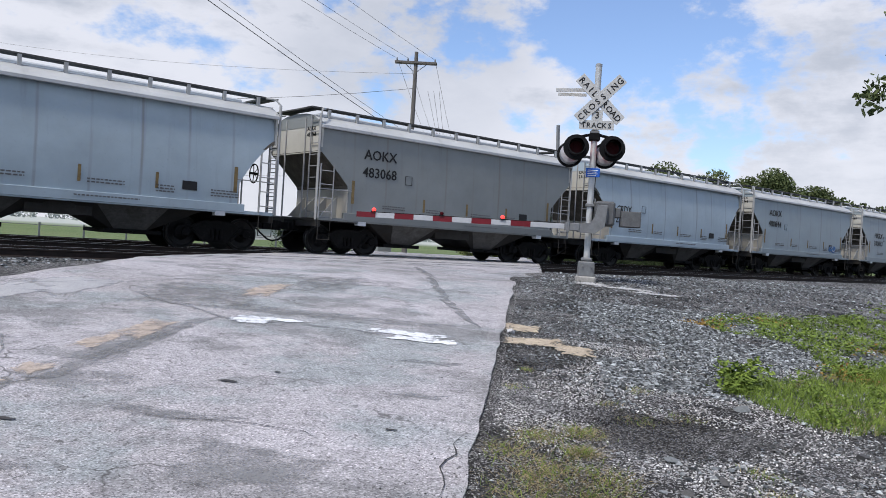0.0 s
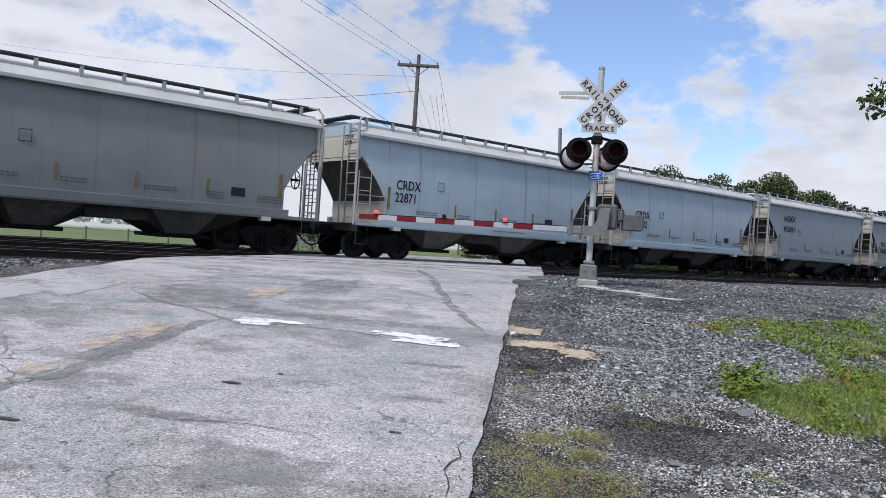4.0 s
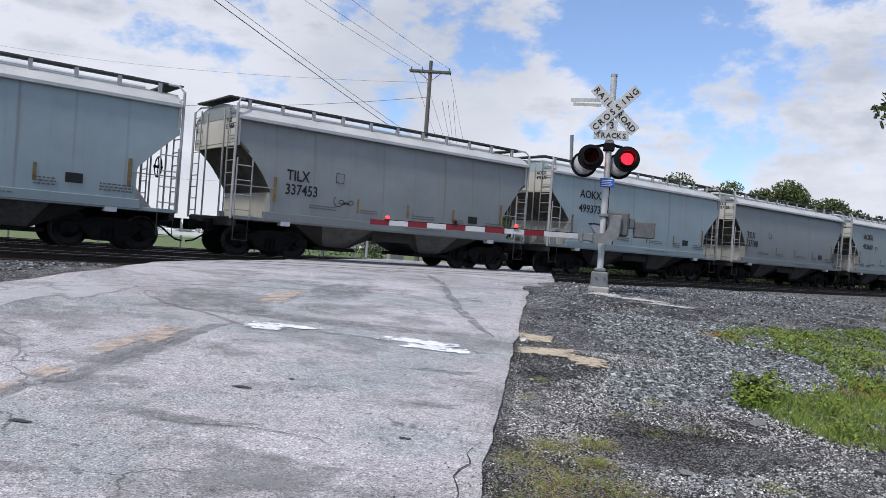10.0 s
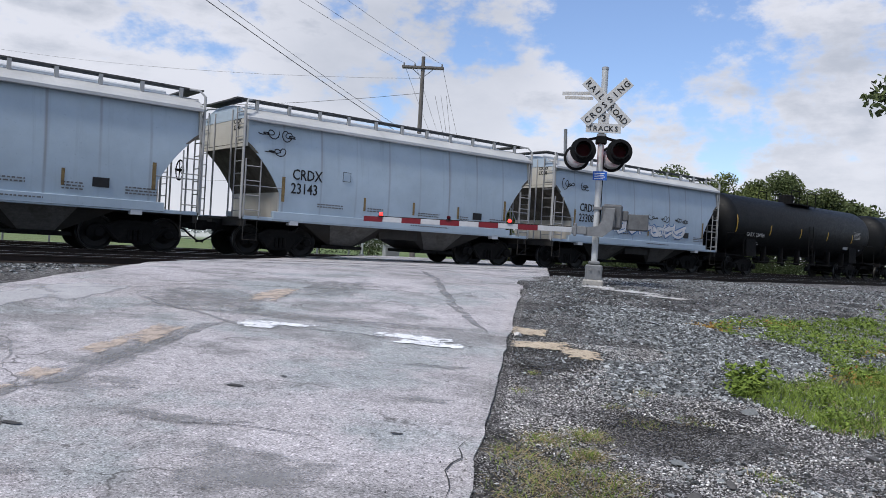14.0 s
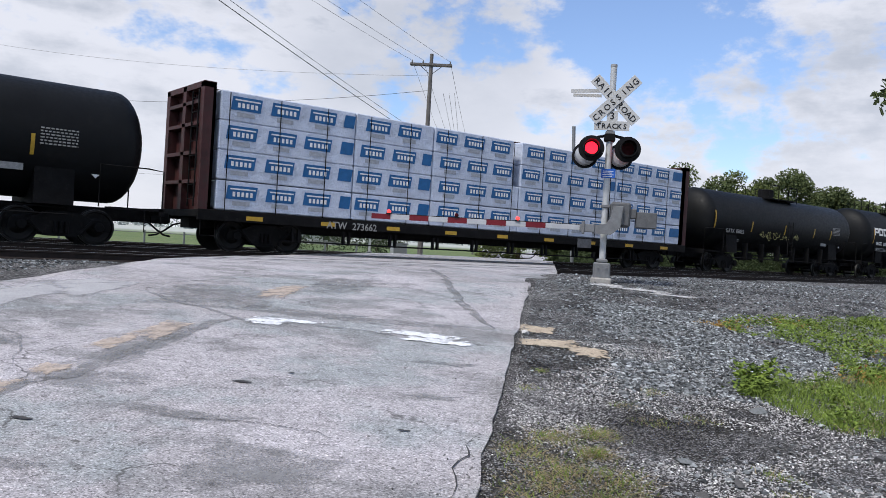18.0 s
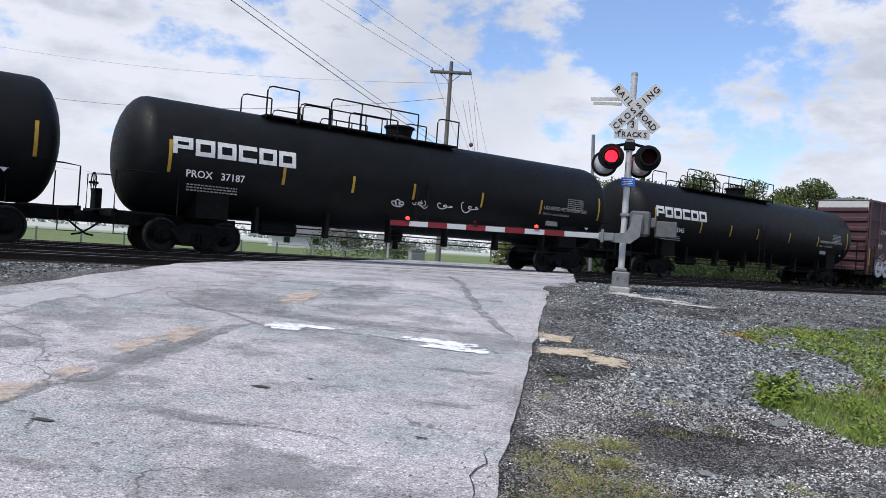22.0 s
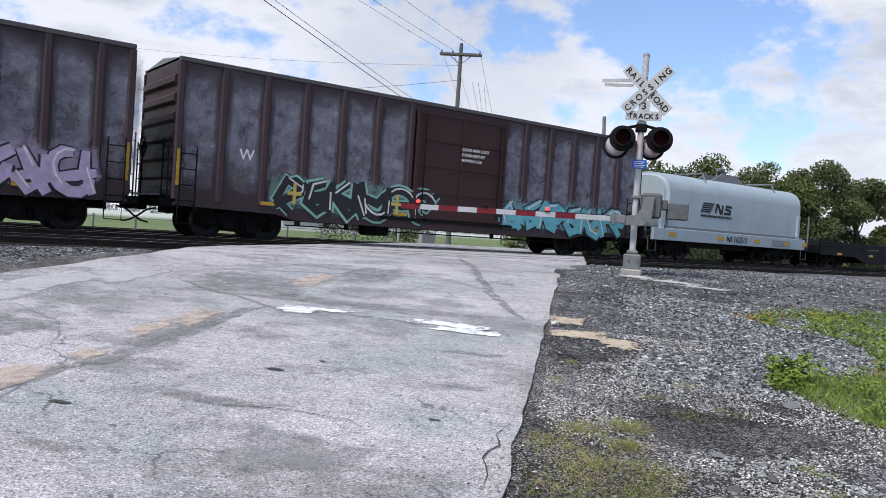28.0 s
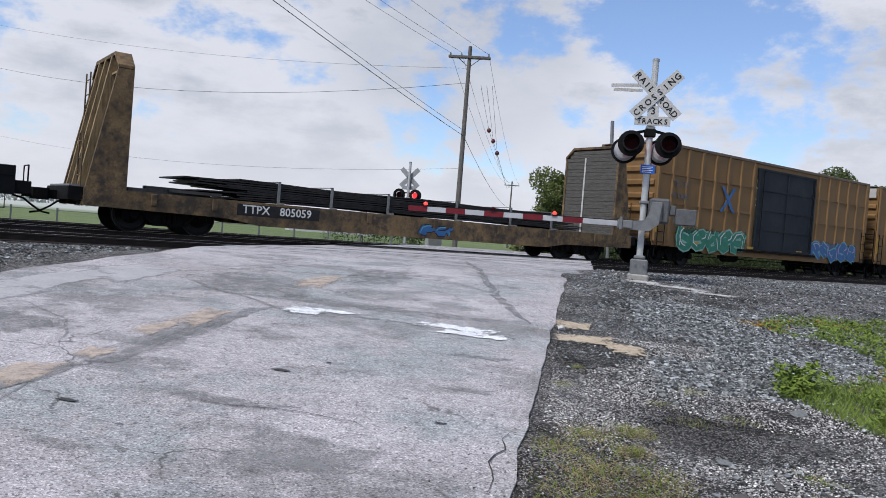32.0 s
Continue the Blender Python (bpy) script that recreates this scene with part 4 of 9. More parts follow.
# ---- lettering used on the cars and signs ----
HOPPERS = [  # style, marks, number, colour, ink, offset
    ("round", "", "", (0.353, 0.425, 0.474)), ("plain", "AOKX", "483068", (0.219, 0.236, 0.237)), ("round", "CRDX", "23121", (0.372, 0.450, 0.510)), ("plain", "AOKX", "480844", (0.307, 0.360, 0.388)),
    ("plain", "HKRX", "300083", (0.316, 0.360, 0.383)), ("round", "TILX", "333216", (0.219, 0.236, 0.237)), ("round", "CRDX", "22871", (0.363, 0.440, 0.500)), ("round", "CRDX", "23282", (0.372, 0.450, 0.515)),
    ("plain", "AOKX", "492819", (0.260, 0.305, 0.337)), ("round", "TILX", "336825", (0.224, 0.255, 0.266)), ("round", "CRDX", "22962", (0.372, 0.450, 0.515)), ("round", "TILX", "333728", (0.215, 0.236, 0.231)),
    ("plain", "AOKX", "483914", (0.288, 0.355, 0.383)), ("round", "TILX", "337453", (0.224, 0.246, 0.252)), ("plain", "AOKX", "499373", (0.307, 0.375, 0.398)), ("round", "TILX", "337108", (0.224, 0.250, 0.256)),
    ("plain", "AOKX", "483660", (0.260, 0.310, 0.316)), ("round", "CRDX", "23148", (0.372, 0.455, 0.530)), ("round", "CRDX", "23143", (0.372, 0.455, 0.530)), ("round", "CRDX", "23308", (0.363, 0.445, 0.530))]
STEEL_GREY = plain("grey_grating", (0.085, 0.085, 0.085), 0.75, 0.2, 0.3, 6.0)
WORDS = [(h[1], 0.32, BLACK_INK) for h in HOPPERS if h[1]] + [(h[2], 0.32, BLACK_INK) for h in HOPPERS if h[1]]
WORDS += [(h[1], 0.13, BLACK_INK) for h in HOPPERS if h[1]] + [(h[2], 0.13, BLACK_INK) for h in HOPPERS if h[1]]
WORDS += [(c, 0.125, BLACK_INK) for c in "RAILODCSNG"] + [(c, 0.105, BLACK_INK) for c in "TRACKS"] + [("3", 0.14, BLACK_INK)]
WORDS += [("GATX", 0.2, DIM_INK), ("234984", 0.2, DIM_INK), ("222008", 0.2, DIM_INK), ("89035", 0.2, DIM_INK)]
WORDS += [("PROX", 0.2, WHITE_INK), ("37521", 0.2, WHITE_INK), ("37187", 0.2, WHITE_INK), ("35945", 0.2, WHITE_INK), ("LIQUEFIED PETROLEUM GAS", 0.13, DIM_INK), ("NOT ODORIZED", 0.13, DIM_INK), ("1075", 0.1, WHITE_INK)]
WORDS += [("ATW", 0.22, DIM_INK), ("273662", 0.22, DIM_INK), ("DW", 0.27, DIM_INK), ("C", 0.27, DIM_INK), ("409", 0.27, DIM_INK), ("639", 0.27, DIM_INK), ("61", 0.28, WHITE_INK), ("7-15-2017", 0.3, BLACK_INK), ("LAREDO", 0.22, BLACK_INK), ("TX", 0.16, BLACK_INK), ("s", 1.05, WHITE_INK), ("IL", 1.05, WHITE_INK), ("s", 1.05, BLACK_INK), ("IL", 1.05, BLACK_INK), ("W", 0.3, WHITE_INK), ("95", 0.28, GREY_INK)]
WORDS += [("CLOSE AND LOCK", 0.1, WHITE_INK), ("DOORS BEFORE", 0.1, WHITE_INK), ("MOVING CAR", 0.1, WHITE_INK), ("NS 162512", 0.26, BLACK_INK), ("LMIC 890118", 0.26, WHITE_INK), ("TTPX", 0.24, WHITE_INK), ("805059", 0.24, WHITE_INK), ("TB OX", 0.26, GREY_INK), ("63 0688", 0.26, GREY_INK)]
letter_meshes(sorted(set(WORDS), key=lambda w: (w[0], w[1], w[2].name)))

HL = 11.35            # frame length of a hopper
SY = 1.6              # half width


def end_curve(style):
    """The cut-away end of the side sheet: (x, z) from the top corner down to the sill."""
    if style == "plain":
        return [(0.02, 3.86), (0.03, 3.14), (0.4, 2.8), (0.75, 2.46), (1.04, 2.16), (1.1, 1.98), (1.1, 1.3)]
    pts = [(0.02, 3.86), (0.03, 3.2)]
    for k in range(1, 9):
        a = k / 8 * math.pi / 2
        pts.append((0.03 + 1.12 * (0.3 * math.sin(a) + 0.7 * k / 8), 3.2 - 1.36 * (0.3 * (1 - math.cos(a)) + 0.7 * k / 8)))
    return pts + [(1.15, 1.3)]


def bulged_side(outline, s, belly):
    """A side sheet that swells outwards at its middle height and leans in under the roof."""
    bm = prism(bmesh.new(), outline, "y", s * (SY - 0.03), s * SY)
    for z in (1.5, 1.75, 2.0, 2.3, 2.6, 2.9, 3.2, 3.45, 3.65):
        bmesh.ops.bisect_plane(bm, geom=bm.verts[:] + bm.edges[:] + bm.faces[:], plane_co=(0, 0, z), plane_no=(0, 0, 1))
    for v in bm.verts:
        d = (v.co.z - 2.1) / (3.86 - 2.1) if v.co.z > 2.1 else (2.1 - v.co.z) / 1.9
        v.co.y -= s * belly * d * d
    me = bpy.data.meshes.new("side_sheet")
    bm.to_mesh(me)
    bm.free()
    me.materials.append(PAINT)
    me.shade_smooth()
    me.set_sharp_from_angle(angle=radians(25))
    return me


def slope_sheet(arc, dx):
    """The sloping end sheet: a strip of plate that follows the cut-away line across the car."""
    bm = bmesh.new()
    rows = []
    for x, z in arc:
        rows.append([bm.verts.new(p) for p in ((x, -SY + 0.035, z), (x, SY - 0.035, z), (x + dx, SY - 0.035, z + 0.04), (x + dx, -SY + 0.035, z + 0.04))])
    for A, B in zip(rows, rows[1:]):
        for i in range(4):
            bm.faces.new((A[i], A[(i + 1) % 4], B[(i + 1) % 4], B[i]))
    bm.faces.new(rows[0])
    bm.faces.new(rows[-1][::-1])
    bmesh.ops.recalc_face_normals(bm, faces=bm.faces)
    return bm


def strip(parent, x, z, h=0.42, w=0.075, mat=None, y=-SY - 0.012):
    part("reflector_strip", boxes((x, x + w, y, y + 0.008, z, z + h)), mat or OCHRE, parent)


def small_print(parent, x, z, rows, w, mat=None, y=-SY - 0.012, pitch=0.075, h=0.035):
    """Lines of lettering too small to read, as bars."""
    bm = bmesh.new()
    for r in range(rows):
        k = 0.0
        while k < w:
            ww = 0.05 + 0.1 * abs(noise.noise(Vector((x + k * 7, z, r * 1.7))))
            box(bm, x + k, x + min(w, k + ww), y, y + 0.006, z - r * pitch, z - r * pitch + h)
            k += ww + 0.03
    tagged(part("small_print", bm, mat or GREY_INK, parent), kind="stuff")


def build_hopper(style, car):
    c = end_curve(style)
    mirror = [(HL - x, z) for x, z in c]
    outline = c + mirror[::-1]
    for s in (-1, 1):
        part("side_sheet", bulged_side(outline, s, 0.16 if style == "round" else 0.07), PAINT, car)
        part("side_sill", boxes((0.95, HL - 0.95, min(s * (SY - 0.1), s * (SY + 0.03)), max(s * (SY - 0.1), s * (SY + 0.03)), 1.08, 1.32), (0.05, HL - 0.05, min(s * (SY - 0.12), s * (SY + 0.01)), max(s * (SY - 0.12), s * (SY + 0.01)), 1.04, 1.14), bevel=0.01), PAINT_PLAIN, car)
        part("top_chord", boxes((0.02, HL - 0.02, min(s * (SY - 0.05), s * (SY + 0.045)), max(s * (SY - 0.05), s * (SY + 0.0)), 3.83, 3.93), bevel=0.012), PAINT_PLAIN, car).color = (0.48, 0.49, 0.5, 1)
    # curved roof
    prof = [(-SY, 3.9), (-SY + 0.12, 4.02), (-1.1, 4.22), (-0.6, 4.33), (0, 4.36), (0.6, 4.33), (1.1, 4.22), (SY - 0.12, 4.02), (SY, 3.9)]
    part("roof", prism(bmesh.new(), prof, "x", 0.03, HL - 0.03), PAINT_PLAIN, car)
    part("roof_edge", prism(bmesh.new(), [(-SY - 0.01, 3.93), (-SY + 0.12, 4.035), (-1.1, 4.235), (-1.1, 4.22), (-SY + 0.12, 4.02), (-SY, 3.92)], "x", 0.02, HL - 0.02), PAINT_PLAIN, car).color = (0.47, 0.48, 0.48, 1)
    # roof walk: two long gratings on brackets, end platforms, hatch trough
    for s in (-1, 1):
        bm = bmesh.new()
        box(bm, -0.12, HL + 0.12, s * 0.98 - 0.2, s * 0.98 + 0.2, 4.46, 4.5)
        part("running_board", bm, STEEL_GREY, car)
    for k in range(11):
        x = 0.5 + k * (HL - 1.0) / 10
        for y in (-1.2, 1.12):
            part("roof_bracket", boxes((x - 0.045, x + 0.045, y, y + 0.08, 4.12, 4.46)), PAINT_PLAIN, car)
    part("hatch_cover", boxes((0.6, HL - 0.6, -0.32, 0.32, 4.33, 4.47), bevel=0.04), PAINT_PLAIN, car).color = (0.5, 0.52, 0.54, 1)
    for e in (0, 1):
        f = (lambda x: x) if e == 0 else (lambda x: HL - x)
        def fx(a, b):
            return (min(f(a), f(b)), max(f(a), f(b)))
        part("running_board", boxes((*fx(-0.12, 0.3), -1.2, 1.2, 4.455, 4.495)), STEEL_GREY, car)
        # end sheet above, slope sheet below
        part("end_sheet", boxes((*fx(0.04, 0.1), -SY + 0.03, SY - 0.03, 3.1, 4.0), (*fx(0.05, 0.1), -1.1, 1.1, 4.0, 4.2)), PAINT_PLAIN, car).color = (0.46, 0.45, 0.41, 1)
        arc = c[1:-1]
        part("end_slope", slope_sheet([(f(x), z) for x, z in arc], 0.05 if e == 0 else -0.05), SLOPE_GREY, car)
        # lower shroud and stiffener plates on the end platform
        part("shroud", boxes((*fx(1.06 if style == "plain" else 1.11, 1.3), -SY + 0.03, SY - 0.03, 1.1, 2.06 if style == "plain" else 1.88)), PAINT_PLAIN, car).color = (0.42, 0.4, 0.36, 1)
        for y in (-1.0, -0.35, 0.35, 1.0) if style == "plain" else ():
            part("stiffener", prism(bmesh.new(), [(f(0.45), 1.14), (f(1.15), 1.14), (f(1.15), 1.95)], "y", y - 0.015, y + 0.015), PAINT_PLAIN, car).color = (0.42, 0.42, 0.4, 1)
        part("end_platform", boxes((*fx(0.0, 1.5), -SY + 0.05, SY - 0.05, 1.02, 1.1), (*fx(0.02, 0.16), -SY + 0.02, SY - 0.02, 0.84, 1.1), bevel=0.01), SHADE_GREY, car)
        part("centre_sill", boxes((*fx(-0.05, 2.2), -0.3, 0.3, 0.66, 1.02)), STEEL_DARK, car)
        # corner posts, end ladders and grab irons
        for y in (-SY + 0.02, SY - 0.02):
            part("end_frame", tube(bmesh.new(), [(f(-0.02), y, 1.05), (f(-0.02), y, 4.25), (f(0.1), y * 0.92, 4.42), (f(0.3), y * 0.8, 4.45)], 0.035, 6), PAINT_PLAIN, car)
        for y in (-0.62, 0.62):
            part("end_frame", tube(bmesh.new(), [(f(0.02), y, 1.08), (f(0.02), y, 4.2)], 0.028, 5), PAINT_PLAIN, car)
        part("end_ladder", ladder_bm(f(-0.02), -1.28, 1.1, 4.25, 0.5, "y", 9), PAINT_PLAIN, car).color = (0.27, 0.275, 0.28, 1)
        part("end_ladder", ladder_bm(f(-0.02), 1.28, 1.1, 4.25, 0.5, "y", 9), PAINT_PLAIN, car).color = (0.27, 0.275, 0.28, 1)
        part("side_ladder", ladder_bm(f(0.28), -SY - 0.03, 1.1, 2.75, 0.46, "x"), PAINT_PLAIN, car).color = (0.27, 0.275, 0.28, 1)
        part("handrail", tube(bmesh.new(), [(f(0.0), -SY, 2.0), (f(0.7), -SY, 2.0), (f(1.2), -SY, 2.0)], 0.016, 5), PAINT_PLAIN, car).color = (0.27, 0.275, 0.28, 1)
        part("step", stirrup_bm(f(0.28), -SY, 0.46, 1.05, 0.42), SHADE_GREY, car)
        part("jacking_pad", boxes((*fx(1.5, 1.8), -SY - 0.02, -SY + 0.2, 0.95, 1.1), bevel=0.01), PAINT_PLAIN, car).color = (0.5, 0.52, 0.54, 1)
    part("brake_wheel", brake_wheel_bm(HL - 0.18, -0.5, 2.3), STEEL_DARK, car)
    # two discharge bays below the sill, coloured as lit fronts and grimy shaded slopes
    for f in (lambda x: x, lambda x: HL - x):
        bm = bmesh.new()
        hi = [(f(1.9), -SY + 0.14), (f(5.6), -SY + 0.14), (f(5.6), SY - 0.14), (f(1.9), SY - 0.14)]
        lo = [(f(3.3), -0.8), (f(4.3), -0.8), (f(4.3), 0.8), (f(3.3), 0.8)]
        A, B = [bm.verts.new((a, b, 1.12)) for a, b in hi], [bm.verts.new((a, b, 0.42)) for a, b in lo]
        for i in range(4):
            bm.faces.new((A[i], A[(i + 1) % 4], B[(i + 1) % 4], B[i]))
        bm.faces.new(B)
        bm.faces.new(A[::-1])
        bmesh.ops.recalc_face_normals(bm, faces=bm.faces)
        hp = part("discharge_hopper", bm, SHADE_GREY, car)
        bm = bmesh.new()
        quad = [(f(2.95), -SY + 0.11, 1.13), (f(4.92), -SY + 0.11, 1.13), (f(4.22), -0.82, 0.43), (f(3.38), -0.82, 0.43)]
        inner = [(x, y + 0.05, z) for x, y, z in quad]
        A, B = [bm.verts.new(p) for p in quad], [bm.verts.new(p) for p in inner]
        bm.faces.new(A)
        bm.faces.new(B[::-1])
        for i in range(4):
            bm.faces.new((A[i], B[i], B[(i + 1) % 4], A[(i + 1) % 4]))
        bmesh.ops.recalc_face_normals(bm, faces=bm.faces)
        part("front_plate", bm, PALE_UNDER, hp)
        a_, b_ = sorted((f(3.0), f(4.5)))
        part("outlet_gate", boxes((a_, b_, -0.95, 0.95, 0.31, 0.42), (a_ + 0.7, a_ + 0.8, -1.1, -0.95, 0.32, 0.38), bevel=0.012), STEEL_DARK, hp)
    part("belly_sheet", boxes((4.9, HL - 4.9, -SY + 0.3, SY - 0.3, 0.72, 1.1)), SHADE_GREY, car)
    for x in (4.05, 5.97, 7.88):
        strip(car, x, 1.55)
    for x in (1.2, 10.05):
        strip(car, x, 1.62, 0.72, 0.1)
    for k, (x, w, r) in enumerate(((2.4, 0.9, 2), (4.2, 0.6, 2), (6.2, 0.9, 2), (7.9, 0.5, 3), (9.4, 0.8, 3))):
        small_print(car, x, 1.62, r, w)
    small_print(car, 5.9, 1.2, 1, 1.6, y=-SY - 0.04)
    part("notice_board", boxes((8.6, 9.0, -SY - 0.014, -SY - 0.004, 1.58, 1.82)), BLACK_INK, car)
    part("stencil_box", tube(bmesh.new(), [(3.25, -SY - 0.008, 2.4), (3.52, -SY - 0.008, 2.4), (3.52, -SY - 0.008, 2.68), (3.25, -SY - 0.008, 2.68), (3.25, -SY - 0.008, 2.4)], 0.009, 4), BLACK_INK, car)
    gear(car, HL, 1.5, 0.1)


# where each hopper's frame begins along the train
HOPPER_X = [-0.66, 12.08, 24.88, 37.45, 50.39, 63.14, 75.85, 88.51, 101.27, 114.0, 126.75, 139.38, 152.25, 165.15, 177.8, 190.53, 203.0, 215.53, 228.1, 240.74]


def offset_of(k):
    return HOPPER_X[k]


first = {}
for k, (style, marks, num, col) in enumerate(HOPPERS):
    tone = "pale blue-grey" if col[2] > 0.45 else ("dull warm grey" if col[2] < 0.28 else "light grey")
    label = f"{tone} weathered two-bay covered hopper" + (" scrawled with graffiti" if k in (4, 11, 12, 14, 19) else " on the rails")
    if style not in first:
        car = rail_car("covered_hopper", label, "hopper car", offset_of(k), "covered hoppers in the train")
        build_hopper(style, car)
        first[style] = car
    else:
        src = first[style]
        car = copy_thing(src, pose(offset_of(k), Y_MAIN, ZR))
        tagged(car, label)
        CARS.append((car, offset_of(k)))
    tint(car, col, ("side_sheet", "roof", "roof_bracket"))
    tint(car, tuple((0.95 if col[2] > 0.45 else 0.78) * v for v in col), ("side_sill",))
    for o in car.children_recursive:
        if o.name.split(".")[0] in ("end_frame", "roof_bracket"):
            o.color = (0.34, 0.345, 0.345, 1)
    first[k] = car
for k, (style, marks, num, col) in enumerate(HOPPERS):
    car = first[k]
    if marks:
        x = 1.6 if style == "plain" else {9: 1.4, 13: 1.6, 15: 1.2}.get(k, 1.52)
        z, drop = (3.06, 0.56) if style == "plain" else (2.3, 0.41)
        if marks == "HKRX":
            x, z, drop = 1.9, 2.55, 0.47
        wide = 1.0 if style == "plain" else 0.82
        lettered(car, marks, 0.32, BLACK_INK, x, -SY - 0.008, z, "reporting_mark").scale = (wide, 1, 1)
        lettered(car, num, 0.32, BLACK_INK, x - 0.03, -SY - 0.008, z - drop, "car_number").scale = (wide, 1, 1)
        for t_, zz in ((marks, 3.78), (num, 3.6)):
            o = lettered(car, t_, 0.13, BLACK_INK, 0.033, -0.7, zz, "end_number")
            o.rotation_euler = (0, 0, radians(-90))

# ---- graffiti: painted blobs and strokes on the car sides ----
def flat_mat(name, col):
    return plain(name, col, 0.5, 0.0, 0.18, 5.0)


SPRAY = {k: flat_mat("spray_" + k, v) for k, v in dict(black=(0.015, 0.015, 0.018), white=(0.6, 0.6, 0.6), silver=(0.4, 0.41, 0.43), lilac=(0.42, 0.33, 0.48), blue=(0.03, 0.12, 0.3), cyan=(0.12, 0.38, 0.44), green=(0.03, 0.2, 0.13), mint=(0.22, 0.42, 0.36), gold=(0.5, 0.38, 0.1), pink=(0.45, 0.2, 0.2), red=(0.3, 0.05, 0.05), olive=(0.3, 0.28, 0.1)).items()}


def ribbon(bm, pts, w, y):
    """A flat brush stroke through (x, z) points, tapering a little at its ends."""
    prev, n = None, len(pts)
    for i, (x, z) in enumerate(pts):
        a, b = pts[max(i - 1, 0)], pts[min(i + 1, n - 1)]
        d = Vector((b[0] - a[0], b[1] - a[1]))
        d = d.normalized() if d.length > 1e-6 else Vector((1, 0))
        ww = w * (0.75 if i in (0, n - 1) else 1.0) / 2
        pair = (bm.verts.new((x - d.y * ww, y, z + d.x * ww)), bm.verts.new((x + d.y * ww, y, z - d.x * ww)))
        if prev:
            bm.faces.new((prev[0], pair[0], pair[1], prev[1]))
        prev = pair


def bow(rng, x, z, rx, rz, a0, a1, n=9):
    return [(x + rx * math.cos(a0 + (a1 - a0) * i / n), z + rz * math.sin(a0 + (a1 - a0) * i / n)) for i in range(n + 1)]


def fade_panel(x0, x1, z0, z1, y, nx=8, nz=5, name="faded_panel"):
    """A flat sheet whose wear fades out towards its rim."""
    bm = bmesh.new()
    wear = bm.verts.layers.float.new("wear")
    rows = []
    for i in range(nx + 1):
        col = []
        for j in range(nz + 1):
            v = bm.verts.new((x0 + (x1 - x0) * i / nx, y, z0 + (z1 - z0) * j / nz))
            v[wear] = 0.0 if i in (0, nx) or j in (0, nz) else (0.6 if j in (1, nz - 1) else 1.0)
            col.append(v)
        rows.append(col)
    for i in range(nx):
        for j in range(nz):
            bm.faces.new((rows[i][j], rows[i + 1][j], rows[i + 1][j + 1], rows[i][j + 1]))
    return bm


HAZE = {k: worn_mat("spray_haze_" + k, tuple(x * 0.75 for x in v), v, 0.72, 0.1, 2.2, 0.6, 0.9) for k, v in dict(silver=(0.24, 0.24, 0.25), grey=(0.16, 0.155, 0.165), teal=(0.14, 0.2, 0.2), cyan=(0.17, 0.3, 0.34), lilac=(0.3, 0.25, 0.34), olive=(0.26, 0.26, 0.17), green=(0.03, 0.12, 0.09), blue=(0.1, 0.14, 0.24), pink=(0.24, 0.15, 0.15)).items()}


